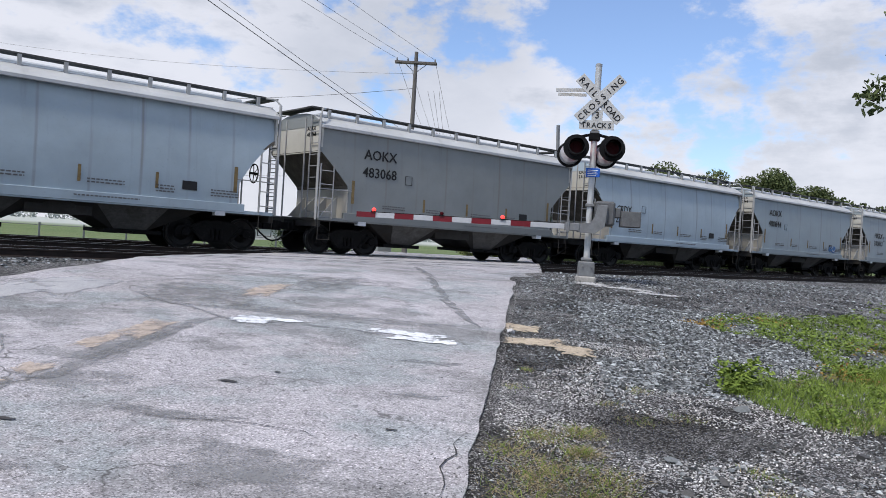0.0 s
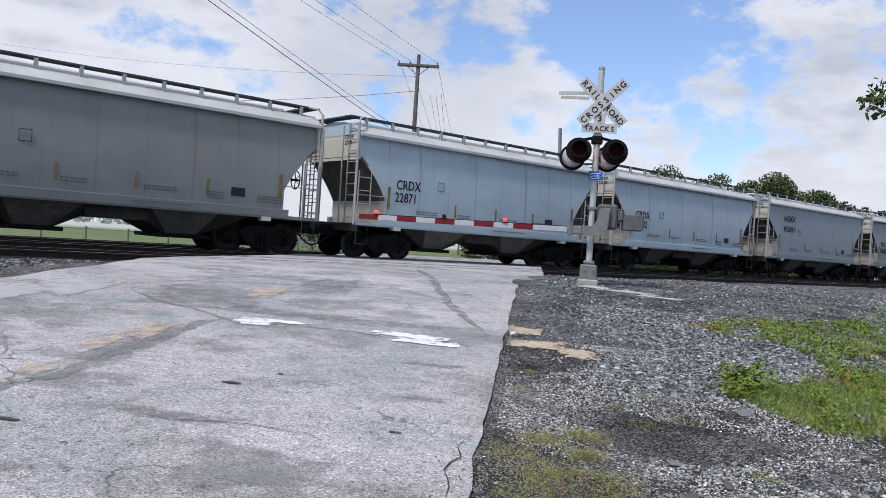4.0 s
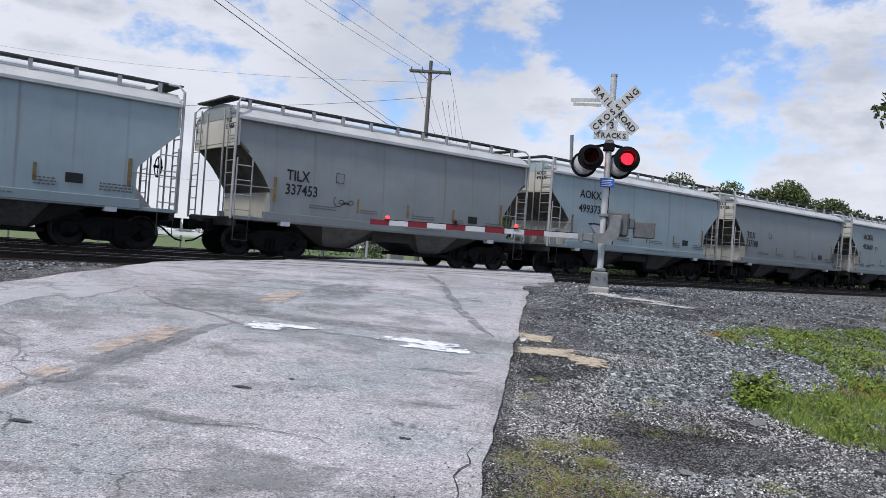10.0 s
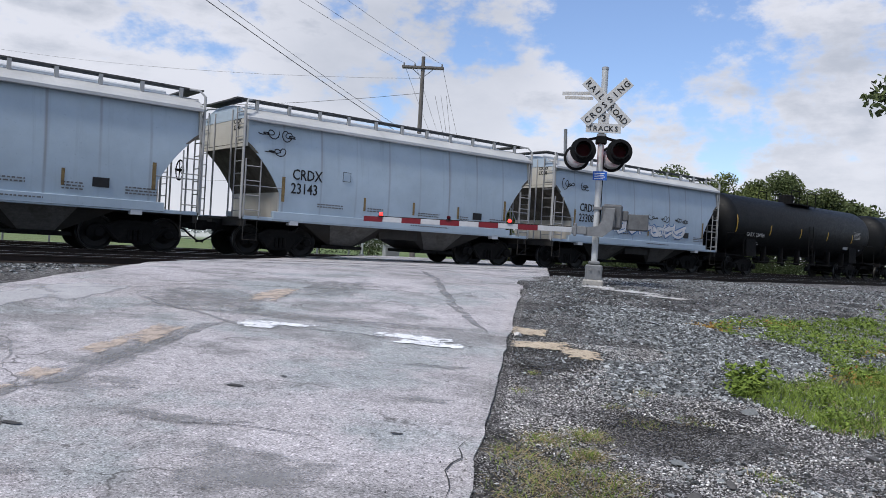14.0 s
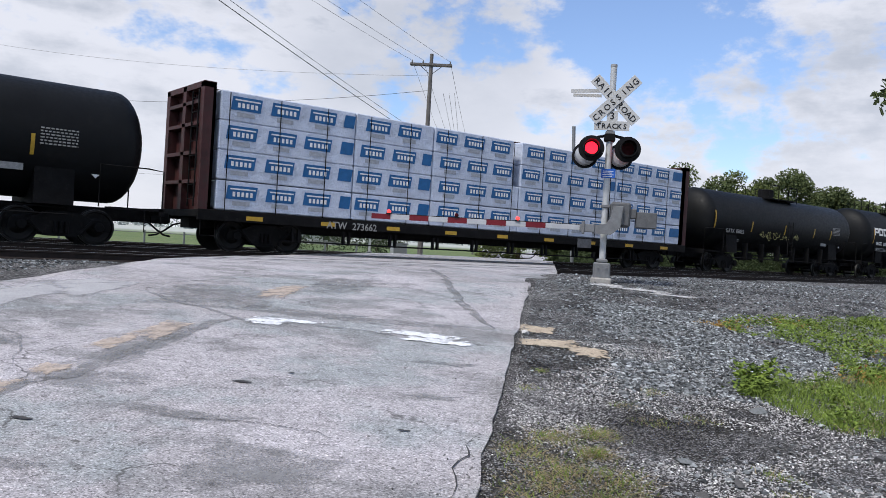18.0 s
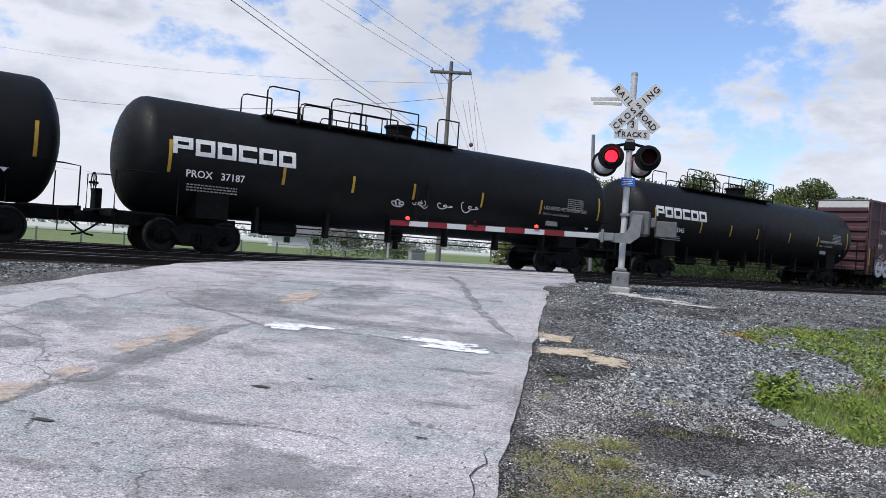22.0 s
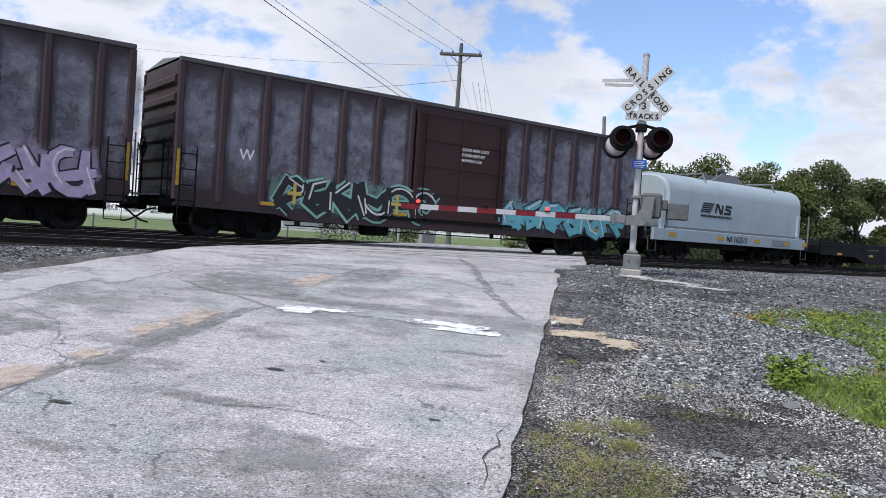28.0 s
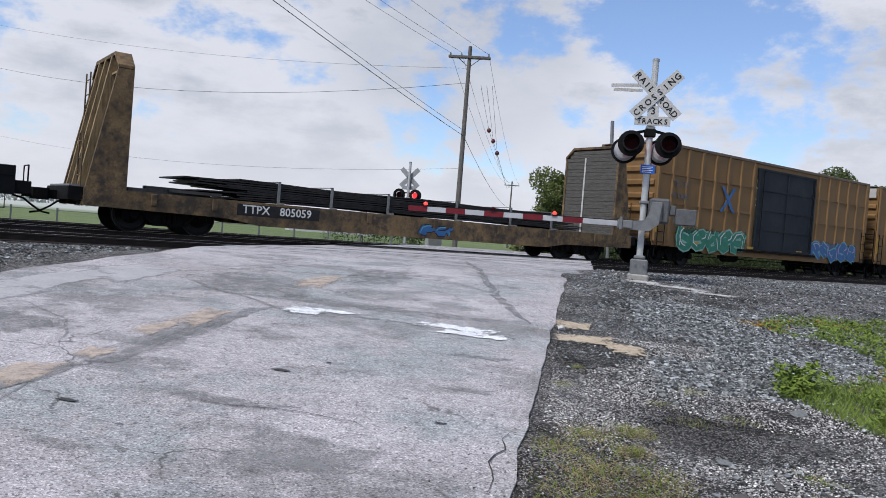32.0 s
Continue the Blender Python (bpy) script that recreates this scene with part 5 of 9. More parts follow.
def scrawl(parent, x0, x1, z0, z1, fill, line, seed, y, letters=None, shade=None, back=None):
    """Interlocking wild-style shapes: a sprayed ground, bowed chunky strokes with an outline, a second tone and thin highlights."""
    rng = random.Random(seed)
    n = letters or max(3, int((x1 - x0) / ((z1 - z0) * 0.8)))
    wd, h = (x1 - x0) / n, z1 - z0
    if back:
        part("graffiti_ground", fade_panel(x0 - 0.3, x1 + 0.3, z0, z1 + h * 0.12, y - 0.0015, n * 4, 5), HAZE[back], parent)
    for i in range(n):
        cx, cz = x0 + wd * (i + 0.5), (z0 + z1) / 2 + rng.uniform(-0.06, 0.06) * h
        rx, rz, lean = wd * rng.uniform(0.4, 0.52), h * rng.uniform(0.34, 0.42), rng.uniform(-0.3, 0.35)
        w = min(wd, h) * rng.uniform(0.3, 0.4)
        strokes = []
        a0 = rng.choice((0.4, 1.3, 2.0, 3.4))
        sides = rng.choice((3, 4, 5, 9))
        strokes.append(bow(rng, cx, cz, rx, rz, a0, a0 + rng.uniform(3.2, 5.0), sides))
        k = rng.randrange(4)
        if k == 0:
            strokes.append([(cx - rx, cz - rz), (cx - rx * 0.9, cz), (cx - rx * 0.8, cz + rz * 1.15)])
        elif k == 1:
            strokes.append([(cx - rx * 0.7, cz + rz * 0.9), (cx, cz), (cx + rx * 1.1, cz - rz * 1.1)])
        elif k == 2:
            strokes.append(bow(rng, cx + rx * 0.2, cz + rz * 0.45, rx * 0.7, rz * 0.5, -1.4, 2.2, 4))
        else:
            strokes.append([(cx + rx * 0.9, cz - rz * 1.05), (cx + rx * 0.7, cz + rz * 0.2), (cx + rx * 0.95, cz + rz * 1.1)])
        strokes.append([(cx - rx * 1.1, cz + rz * rng.uniform(-0.7, 0.5)), (cx + rx * 0.2, cz + rz * rng.uniform(-0.3, 0.3)), (cx + rx * 1.3, cz + rz * rng.uniform(-0.9, 1.1))])
        strokes = [[(x + lean * (z - cz), z) for x, z in q] for q in strokes]
        outer, inner, accent = bmesh.new(), bmesh.new(), bmesh.new()
        for j, q in enumerate(strokes):
            ribbon(outer, q, w * 1.34, y - 0.003 - 0.0012 * i % 0.004 - 0.0003 * j)
            ribbon(inner, q, w * rng.uniform(0.8, 1.05), y - 0.0085 - 0.0012 * i % 0.004 - 0.0003 * j)
            if j < 2:
                m = max(2, len(q) * 2 // 3)
                ribbon(accent, [(x + w * 0.16, z + w * 0.2) for x, z in q[:m]], w * 0.2, y - 0.0145 - 0.0003 * j)
        part("graffiti_outline", outer, SPRAY[line], parent)
        part("graffiti_fill", inner, SPRAY[fill], parent)
        part("graffiti_stroke", accent, SPRAY[shade or line], parent)


def tag_line(parent, x0, x1, z0, z1, col, seed, y, r=0.014, n=14):
    """A few quick looping single-line tags, side by side with gaps between."""
    rng = random.Random(seed)
    x = x0
    while x < x1 - 0.15:
        wd, h = min(rng.uniform(0.35, 0.8), x1 - x), (z1 - z0) * rng.uniform(0.45, 0.9)
        zc, ph, tw = z0 + (z1 - z0) * rng.uniform(0.35, 0.65), rng.uniform(0, 6), rng.uniform(2.2, 3.6)
        m = 26
        pts = []
        for i in range(m + 1):
            f = i / m
            a = ph + f * math.tau * tw
            pts.append((x + wd * f + 0.13 * math.cos(a), zc + h * 0.5 * math.sin(a) * (0.55 + 0.45 * math.sin(ph + 5 * f))))
        bm = bmesh.new()
        ribbon(bm, pts, r * 2.0, y - 0.01)
        part("graffiti_tag", bm, SPRAY[col], parent)
        x += wd + rng.uniform(0.15, 0.6)


yS = -SY - 0.006
scrawl(first[4], 5.15, 7.0, 1.36, 2.02, "blue", "white", 41, yS, 3, "cyan", "blue")
for txt_, h_, x_, z_, w_ in (("7-15-2017", 0.3, 5.5, 1.6, 2.0), ("LAREDO", 0.22, 6.35, 2.1, 1.6), ("TX", 0.16, 7.0, 1.88, 0.35)):
    me_ = LETTERS[(txt_, h_, BLACK_INK.name)]
    lettered(first[11], txt_, h_, BLACK_INK, x_, yS - 0.004, z_, "chalked_writing").scale = (w_ / max(v.co.x for v in me_.vertices), 1, 1.15)
heart = bmesh.new()
ribbon(heart, [(4.7 + 0.45 * math.sin(a) ** 3, 1.95 + 0.03 * (13 * math.cos(a) - 5 * math.cos(2 * a) - 2 * math.cos(3 * a) - math.cos(4 * a))) for a in [k * math.tau / 28 for k in range(29)]], 0.03, yS - 0.006)
part("chalked_heart", heart, SPRAY["black"], first[11])
badge = [(2.19, 2.08), (2.5, 2.12), (3.22, 2.08), (3.16, 1.93), (3.04, 1.88), (3.53, 1.71), (3.55, 1.9), (3.83, 1.63), (3.75, 1.26), (3.04, 1.15), (2.31, 1.37), (2.74, 1.6), (2.43, 1.88)]
part("graffiti_outline", prism(bmesh.new(), badge, "y", yS - 0.006, yS), SPRAY["black"], first[14])
part("graffiti_fill", prism(bmesh.new(), [(3.0 + (x - 3.0) * 0.9, 1.62 + (z - 1.62) * 0.86) for x, z in badge], "y", yS - 0.01, yS - 0.0065), SPRAY["silver"], first[14])
part("graffiti_stroke", prism(bmesh.new(), [(2.5, 1.38), (3.0, 1.22), (3.6, 1.32), (3.3, 1.5), (2.9, 1.55)], "y", yS - 0.013, yS - 0.0105), SPRAY["mint"], first[14])
tag_line(first[13], 3.3, 4.1, 1.55, 1.95, "black", 17, yS, 0.012)
scrawl(first[19], 2.9, 8.6, 1.55, 2.15, "white", "blue", 45, yS, 7, "blue")
tag_line(first[19], 4.0, 8.8, 2.15, 2.5, "black", 9, yS, 0.016, 30)
tag_line(first[19], 0.5, 1.9, 2.9, 3.6, "black", 10, yS, 0.018, 22)
tag_line(first[18], 0.5, 1.5, 3.2, 3.75, "black", 87, yS, 0.016)
tag_line(first[18], 0.7, 1.6, 2.75, 3.2, "black", 88, yS, 0.016)
tag_line(first[16], 0.4, 3.2, 1.4, 1.65, "black", 12, yS, 0.014, 16)
scrawl(first[3], 8.6, 9.4, 1.4, 1.75, "blue", "blue", 46, yS, 2, "white")


# ---- tank cars ----
def tank_profile(R, L, head):
    pr = [(0.0, 0.02)]
    for k in range(1, 9):
        a = k / 8 * math.pi / 2
        pr.append((head * (1 - math.cos(a)), R * math.sin(a)))
    return pr + [(L - h, r) for h, r in pr[::-1]]


def plain_letters(parent, x, z, h, n, mat, y, name="company_lettering", gap=0.16):
    """A company's name as block shapes of its size and colour."""
    w = h * 0.82
    for i in range(n):
        a = x + i * (w + h * gap)
        t = h * 0.24
        part(name, boxes((a, a + w, y, y + 0.012, z, z + t), (a, a + w, y, y + 0.012, z + h - t, z + h), (a, a + t, y, y + 0.012, z + t, z + h - t), (a + w - t, a + w, y, y + 0.012, z + t, z + h - t)), mat, parent)


def tilted_letter(car, x, z, h, w, i, cz, R):
    """A block shape of the company lettering, laid on the curve of the shell."""
    t = 0.12
    bm = bmesh.new()
    solid = [(0, w, 0, t), (0, w, h - t, h), (0, t, t, h - t), (w - t, w, t, h - t)]
    if i == 0:                                   # open below
        solid = [(0, w, h - t, h), (0, t, 0, h - t), (w - t, w, 0.14, h - t), (t, w - t, 0.14, 0.24)]
    if i == 3:                                   # open at the side
        solid = [(0, w, 0, t), (0, w, h - t, h), (0, t, t, h - t)]
    for a, b, c, d in solid:
        n = 3
        for k in range(n):
            p = [z + c + (d - c) * (k + q) / n for q in (0, 1)]
            ys = [-math.sqrt(max(0.01, R * R - (q - cz) ** 2)) - 0.012 for q in p]
            vs = [bm.verts.new(v) for v in ((x + a, ys[0], p[0]), (x + b, ys[0], p[0]), (x + b, ys[1], p[1]), (x + a, ys[1], p[1]))]
            bm.faces.new(vs)
    part("company_lettering", bm, WHITE_INK, car)


def tank_car(offset, L, R, cz, label, long_walk, name_block, marks, number, gas=False):
    car = rail_car("tank_car", label, "tank car", offset, "tank cars in the train")
    sh = part("tank_shell", lathe(bmesh.new(), tank_profile(R, L, 0.72), (0, 0, cz), (1, 0, 0), 48), BLACK_TANK, car)
    sh.data.shade_smooth()
    for x in (2.3, L - 2.3):
        part("saddle", prism(bmesh.new(), [(-1.35, 0.98), (1.35, 0.98), (R * 0.86, cz - R * 0.45), (-R * 0.86, cz - R * 0.45)], "x", x - 0.45, x + 0.45), STEEL_DARK, car)
    for f, s in ((lambda x: x, -1), (lambda x: L - x, 1)):
        a, b = sorted((f(-0.35), f(3.4)))
        part("stub_sill", boxes((a, b, -0.32, 0.32, 0.66, 1.0)), STEEL_DARK, car)
        a, b = sorted((f(-0.35), f(-0.2)))
        part("end_sill", boxes((a, b, -1.5, 1.5, 0.85, 1.05), bevel=0.01), STEEL_DARK, car)
        a, b = sorted((f(-0.3), f(1.0)))
        for y in (-1.5, 0.9):
            part("end_platform", boxes((a, b, y, y + 0.6, 0.97, 1.02)), STEEL_DARK, car)
        for y in (-1.48, 1.48):
            part("end_handrail", tube(bmesh.new(), [(f(-0.28), y, 1.0), (f(-0.28), y, 2.02), (f(0.1), y, 2.06), (f(1.3), y, 2.06), (f(1.3), y, 1.0)], 0.02, 6), STEEL_DARK, car)
        part("step", stirrup_bm(f(-0.05), -1.48, 0.42, 0.95, 0.42), STEEL_DARK, car)
    part("brake_wheel", brake_wheel_bm(-0.32, 0.6, 1.75), STEEL_DARK, car)
    part("brake_stand", boxes((-0.32, -0.15, 0.3, 0.85, 1.0, 1.6), bevel=0.02), STEEL_DARK, car)
    # long rods and brackets under the shell
    for y, z in ((-1.15, 0.92), (-1.35, 0.75)):
        part("side_rod", tube(bmesh.new(), [(2.0, y, z), (L - 2.0, y, z)], 0.02, 5), STEEL_DARK, car)
    for k in range(6):
        x = 3.6 + k * (L - 7.2) / 5
        part("rod_hanger", boxes((x - 0.05, x + 0.05, -1.38, -1.12, 0.68, cz - R + 0.4)), STEEL_DARK, car)
    part("brake_reservoir", lathe(bmesh.new(), [(-0.6, 0.05), (-0.55, 0.2), (0.55, 0.2), (0.6, 0.05)], (4.6, -0.6, 0.85), (1, 0, 0), 12), STEEL_DARK, car)
    part("outlet", lathe(bmesh.new(), [(0, 0.25), (0.25, 0.22), (0.3, 0.1), (0.55, 0.1)], (L / 2, 0, cz - R + 0.02), (0, 0, -1), 12), STEEL_DARK, car)
    top = cz + R
    if long_walk:
        xm, x0, x1 = 9.1, 3.85, 10.9
        part("dome", lathe(bmesh.new(), [(-0.1, 0.5), (0.02, 0.5), (0.08, 0.42), (0.3, 0.46), (0.34, 0.52), (0.4, 0.52), (0.42, 0.44)], (xm, 0, top), (0, 0, 1), 20), STEEL_DARK, car)
        segs = ((x0, x0 + 1.0, 0.75), (x0 + 1.05, x0 + 2.05, 0.42), (x0 + 2.1, 9.2, 0.75), (6.6, 8.4, 0.42), (10.0, x1, 0.75))
    else:
        xm = L / 2
        x0, x1 = xm - 1.3, xm + 1.5
        part("dome", lathe(bmesh.new(), [(-0.1, 0.4), (0.42, 0.4), (0.46, 0.3)], (xm, 0, top), (0, 0, 1), 20), STEEL_DARK, car)
        segs = ((x0, x0 + 0.9, 0.6), (x1 - 0.9, x1, 0.6))
    part("walkway", boxes((x0, x1, -0.95, -0.55, top - 0.12, top - 0.07), (x0, x1, 0.55, 0.95, top - 0.12, top - 0.07)), STEEL_DARK, car)
    for y in (-0.95, 0.95):
        for a, b, hh in segs:
            rail = part("top_handrail", tube(bmesh.new(), [(a, y, top - 0.2), (a, y, top + hh - 0.15), (a + 0.05, y, top + hh - 0.04), (a + 0.16, y, top + hh), (b - 0.02, y, top + hh), (b, y, top + hh - 0.02), (b, y, top - 0.2)], 0.024, 6), STEEL_DARK, car)
            if b - a > 1.5:
                for q in range(1, 3):
                    xx = a + (b - a) * q / 3
                    part("rail_post", tube(bmesh.new(), [(xx, y, top - 0.2), (xx, y, top + hh)], 0.02, 5), STEEL_DARK, rail)
    part("shell_ladder", ladder_bm(xm, -R - 0.06, 1.0, cz + 0.2, 0.45, "x"), STEEL_DARK, car)

    def y_at(z):
        return -math.sqrt(max(0.01, R * R - (z - cz) ** 2)) - 0.012
    for x in ((0.95, 4.2, 6.5, 8.75, 11.6, 14.4, 17.5) if long_walk else (0.55, 3.8, 7.0, 10.1, L - 2.9)):
        bm = bmesh.new()
        end_strip = x < 1.0 or x > L - 1.5
        zs = [cz - 0.5 + j * (0.17 if end_strip else 0.1) for j in range(6)]
        for z0, z1 in zip(zs, zs[1:]):
            vs = [bm.verts.new(p) for p in ((x, y_at(z0), z0), (x + 0.085, y_at(z0), z0), (x + 0.09, y_at(z1), z1), (x, y_at(z1), z1))]
            bm.faces.new(vs)
        part("reflector_strip", bm, YELLOW, car)
    yy = y_at(cz + 0.1)
    if name_block:
        zl = cz + 0.0
        for i in range(6):
            tilted_letter(car, 1.05 + i * 0.6, zl, 0.45, 0.53, i, cz, R)
        lettered(car, marks, 0.2, WHITE_INK, 1.44, y_at(cz - 0.45) - 0.006, cz - 0.57, "reporting_mark")
        lettered(car, number, 0.2, WHITE_INK, 2.4, y_at(cz - 0.45) - 0.006, cz - 0.57, "car_number")
        small_print(car, 1.5, cz - 0.78, 3, 1.4, DIM_INK, y=y_at(cz - 0.6) - 0.012)
        lettered(car, "LIQUEFIED PETROLEUM GAS", 0.13, DIM_INK, L - 3.9, y_at(cz - 0.3) - 0.008, cz - 0.3, "stencil")
        lettered(car, "NOT ODORIZED", 0.13, DIM_INK, L - 3.9, y_at(cz - 0.5) - 0.008, cz - 0.5, "stencil")
    else:
        lettered(car, marks, 0.2, DIM_INK, 1.6, y_at(cz - 0.5) - 0.006, cz - 0.64, "reporting_mark")
        lettered(car, number, 0.2, DIM_INK, 2.5, y_at(cz - 0.5) - 0.006, cz - 0.64, "car_number")
        small_print(car, 1.95, cz - 0.95, 2, 1.1, DIM_INK, y=y_at(cz - 0.85) - 0.012)
    small_print(car, L - 2.7, cz + 0.15, 6, 0.85, DIM_INK, y=y_at(cz - 0.2) - 0.014)
    part("notice_board", boxes((L - 3.6, L - 3.0, y_at(cz - 0.75) - 0.004, y_at(cz - 0.75) + 0.02, cz - 0.88, cz - 0.62)), DIM_INK, car)
    bm = bmesh.new()
    zc = cz - 0.72
    for p in [(0, -0.2), (0.2, 0), (0, 0.2), (-0.2, 0)]:
        bm.verts.new((L - 1.35 + p[0], y_at(zc - 0.15) - 0.02, zc + p[1]))
    bm.faces.new(list(bm.verts))
    part("hazard_placard", bm, WHITE_INK, car, "diamond hazard placard")
    small_print(car, 0.9, cz + 0.75, 4, 0.4, DIM_INK, y=y_at(cz + 0.75) + 0.22)
    gear(car, L, 2.05, 0.35)
    return car


tank_car(253.4, 16.1, 1.5, 2.62, "matt black tank car with yellow strips on the rails", False, False, "GATX", "234984")
tank_car(271.0, 16.9, 1.5, 2.62, "matt black tank car with a small top dome", False, False, "GATX", "222008")
c = tank_car(313.3, 14.9, 1.46, 2.57, "faded grey-black tank car with scuffed yellow strips", False, False, "GATX", "89035")
tag_line(c, 4.5, 8.2, 1.7, 2.3, "olive", 31, -1.5, 0.012, 26)
tank_car(329.5, 18.3, 1.6, 2.62, "long black pressurised tank car with white block lettering", True, True, "PROX", "37521")
c = tank_car(349.2, 18.5, 1.6, 2.62, "long black gas tank car with white block lettering and a tag", True, True, "PROX", "37187")
tag_line(c, 8.0, 11.5, 1.75, 2.2, "white", 32, -1.58, 0.014, 20)
tank_car(369.25, 18.6, 1.58, 2.59, "long black gas tank car with handrails along the top", True, True, "PROX", "35945")

# ---- lumber car ----
LL = 22.45
lum = rail_car("centerbeam_flatcar", "dark maroon centre-beam flatcar loaded with wrapped lumber", "flatcar", 289.15, "")
part("deck_frame", boxes((0, LL, -1.45, 1.45, 0.92, 1.12), (0, LL, -1.48, -1.38, 0.84, 1.14), (0, LL, 1.38, 1.48, 0.84, 1.14), (0.2, LL - 0.2, -0.35, 0.35, 0.6, 0.95), bevel=0.012), STEEL_DARK, lum)
part("centre_beam", boxes((0.6, LL - 0.6, -0.08, 0.08, 1.12, 4.55), (0.4, LL - 0.4, -0.2, 0.2, 4.5, 4.66)), MAROON, lum)
for f in (lambda x: x, lambda x: LL - x):
    a, b = sorted((f(0.0), f(0.34)))
    bh = part("bulkhead", boxes((a, b, -1.45, -1.2, 1.12, 4.6), (a, b, 1.2, 1.45, 1.12, 4.6), (a, b, -0.12, 0.12, 1.12, 4.6), (a, b, -1.45, 1.45, 4.46, 4.62), (*sorted((f(0.26), f(0.34))), -1.45, 1.45, 1.12, 4.5)), MAROON, lum)
    for z in (1.9, 2.7, 3.5, 4.1):
        part("bulkhead_rib", boxes((a, b, -1.2, 1.2, z - 0.05, z + 0.05)), MAROON, bh)
    part("end_ladder", ladder_bm(f(-0.03), -0.95, 1.2, 4.4, 0.45, "y"), STEEL_DARK, bh)
    part("step", stirrup_bm(f(0.3), -1.45, 0.42, 0.9, 0.42), STEEL_DARK, lum)
for k in range(9):
    part("reflector_strip", boxes((1.4 + k * 2.4, 1.9 + k * 2.4, -1.492, -1.482, 0.9, 1.02)), YELLOW, lum)
for k in range(10):
    x = 2.9 + k * 1.75
    part("sill_hanger", boxes((x, x + 0.07, -1.4, -1.3, 0.35, 0.76), (x + 0.2, x + 0.27, -1.4, -1.3, 0.35, 0.76)), STEEL_DARK, lum)
part("side_rod", tube(bmesh.new(), [(2.5, -1.35, 0.38), (LL - 2.5, -1.35, 0.38)], 0.025, 5), STEEL_DARK, lum)
lettered(lum, "ATW", 0.22, DIM_INK, 4.0, -1.492, 0.84, "reporting_mark")
lettered(lum, "273662", 0.22, DIM_INK, 4.9, -1.492, 0.84, "car_number")
part("notice_board", boxes((LL - 7.2, LL - 6.4, -1.495, -1.485, 0.75, 1.1)), GREY_INK, lum)
gear(lum, LL, 2.2, 0.25)
rng = random.Random(77)
bundle_x = [(0.48, 4.84), (4.87, 7.9), (7.93, 11.95), (11.98, 17.39), (17.42, 21.95)]
row_z = [1.16, 2.0, 2.82, 3.64]
for q_, (x0, x1) in enumerate(bundle_x):
    for row_, z in enumerate(row_z):
        for s in (-1, 1):
            a, b = x0, x1
            if row_ > 1:                       # the two upper rows leave a gap at mid-car
                b -= 0.35 if q_ == 2 else 0.0
                a += 0.02 if q_ == 3 else 0.0
            bm = boxes((a, b, min(s * 0.2, s * 1.44), max(s * 0.2, s * 1.44), z, z + 0.815), bevel=0.03)
            bd = part("lumber_pack", bm, WRAP, lum, "white plastic wrapped lumber bundle")
            if s > 0:
                continue
            lx = a + rng.uniform(0.05, 0.35)
            while lx < b - 0.3:
                w_ = min(0.94, b - 0.02 - lx)
                lz = z + 0.31
                part("printed_panel", prism(bmesh.new(), [(lx, lz), (lx + w_ - 0.05, lz), (lx + w_, lz + 0.38), (lx + 0.05, lz + 0.38)], "y", -1.452, -1.444), WRAP_BLUE, bd)
                if w_ > 0.85:
                    w = bmesh.new()
                    box(w, lx + 0.12, lx + 0.88, -1.458, -1.452, lz + 0.27, lz + 0.31)
                    for c_ in (0.2, 0.33, 0.46, 0.59, 0.72):
                        box(w, lx + c_, lx + c_ + 0.075, -1.458, -1.452, lz + 0.08, lz + 0.21)
                    part("printed_mark", w, WHITE_INK, bd)
                    part("printed_line", boxes((lx + 0.2, lx + 0.72, -1.451, -1.445, lz - 0.17, lz - 0.05)), WRAP_GREY, bd)
                lx += 1.2 + rng.uniform(-0.02, 0.04)
for x in [0.75 + 1.55 * k for k in range(14)]:
    part("load_strap", boxes((x - 0.012, x + 0.012, -1.462, -1.454, 1.14, 4.42)), STEEL_DARK, lum)

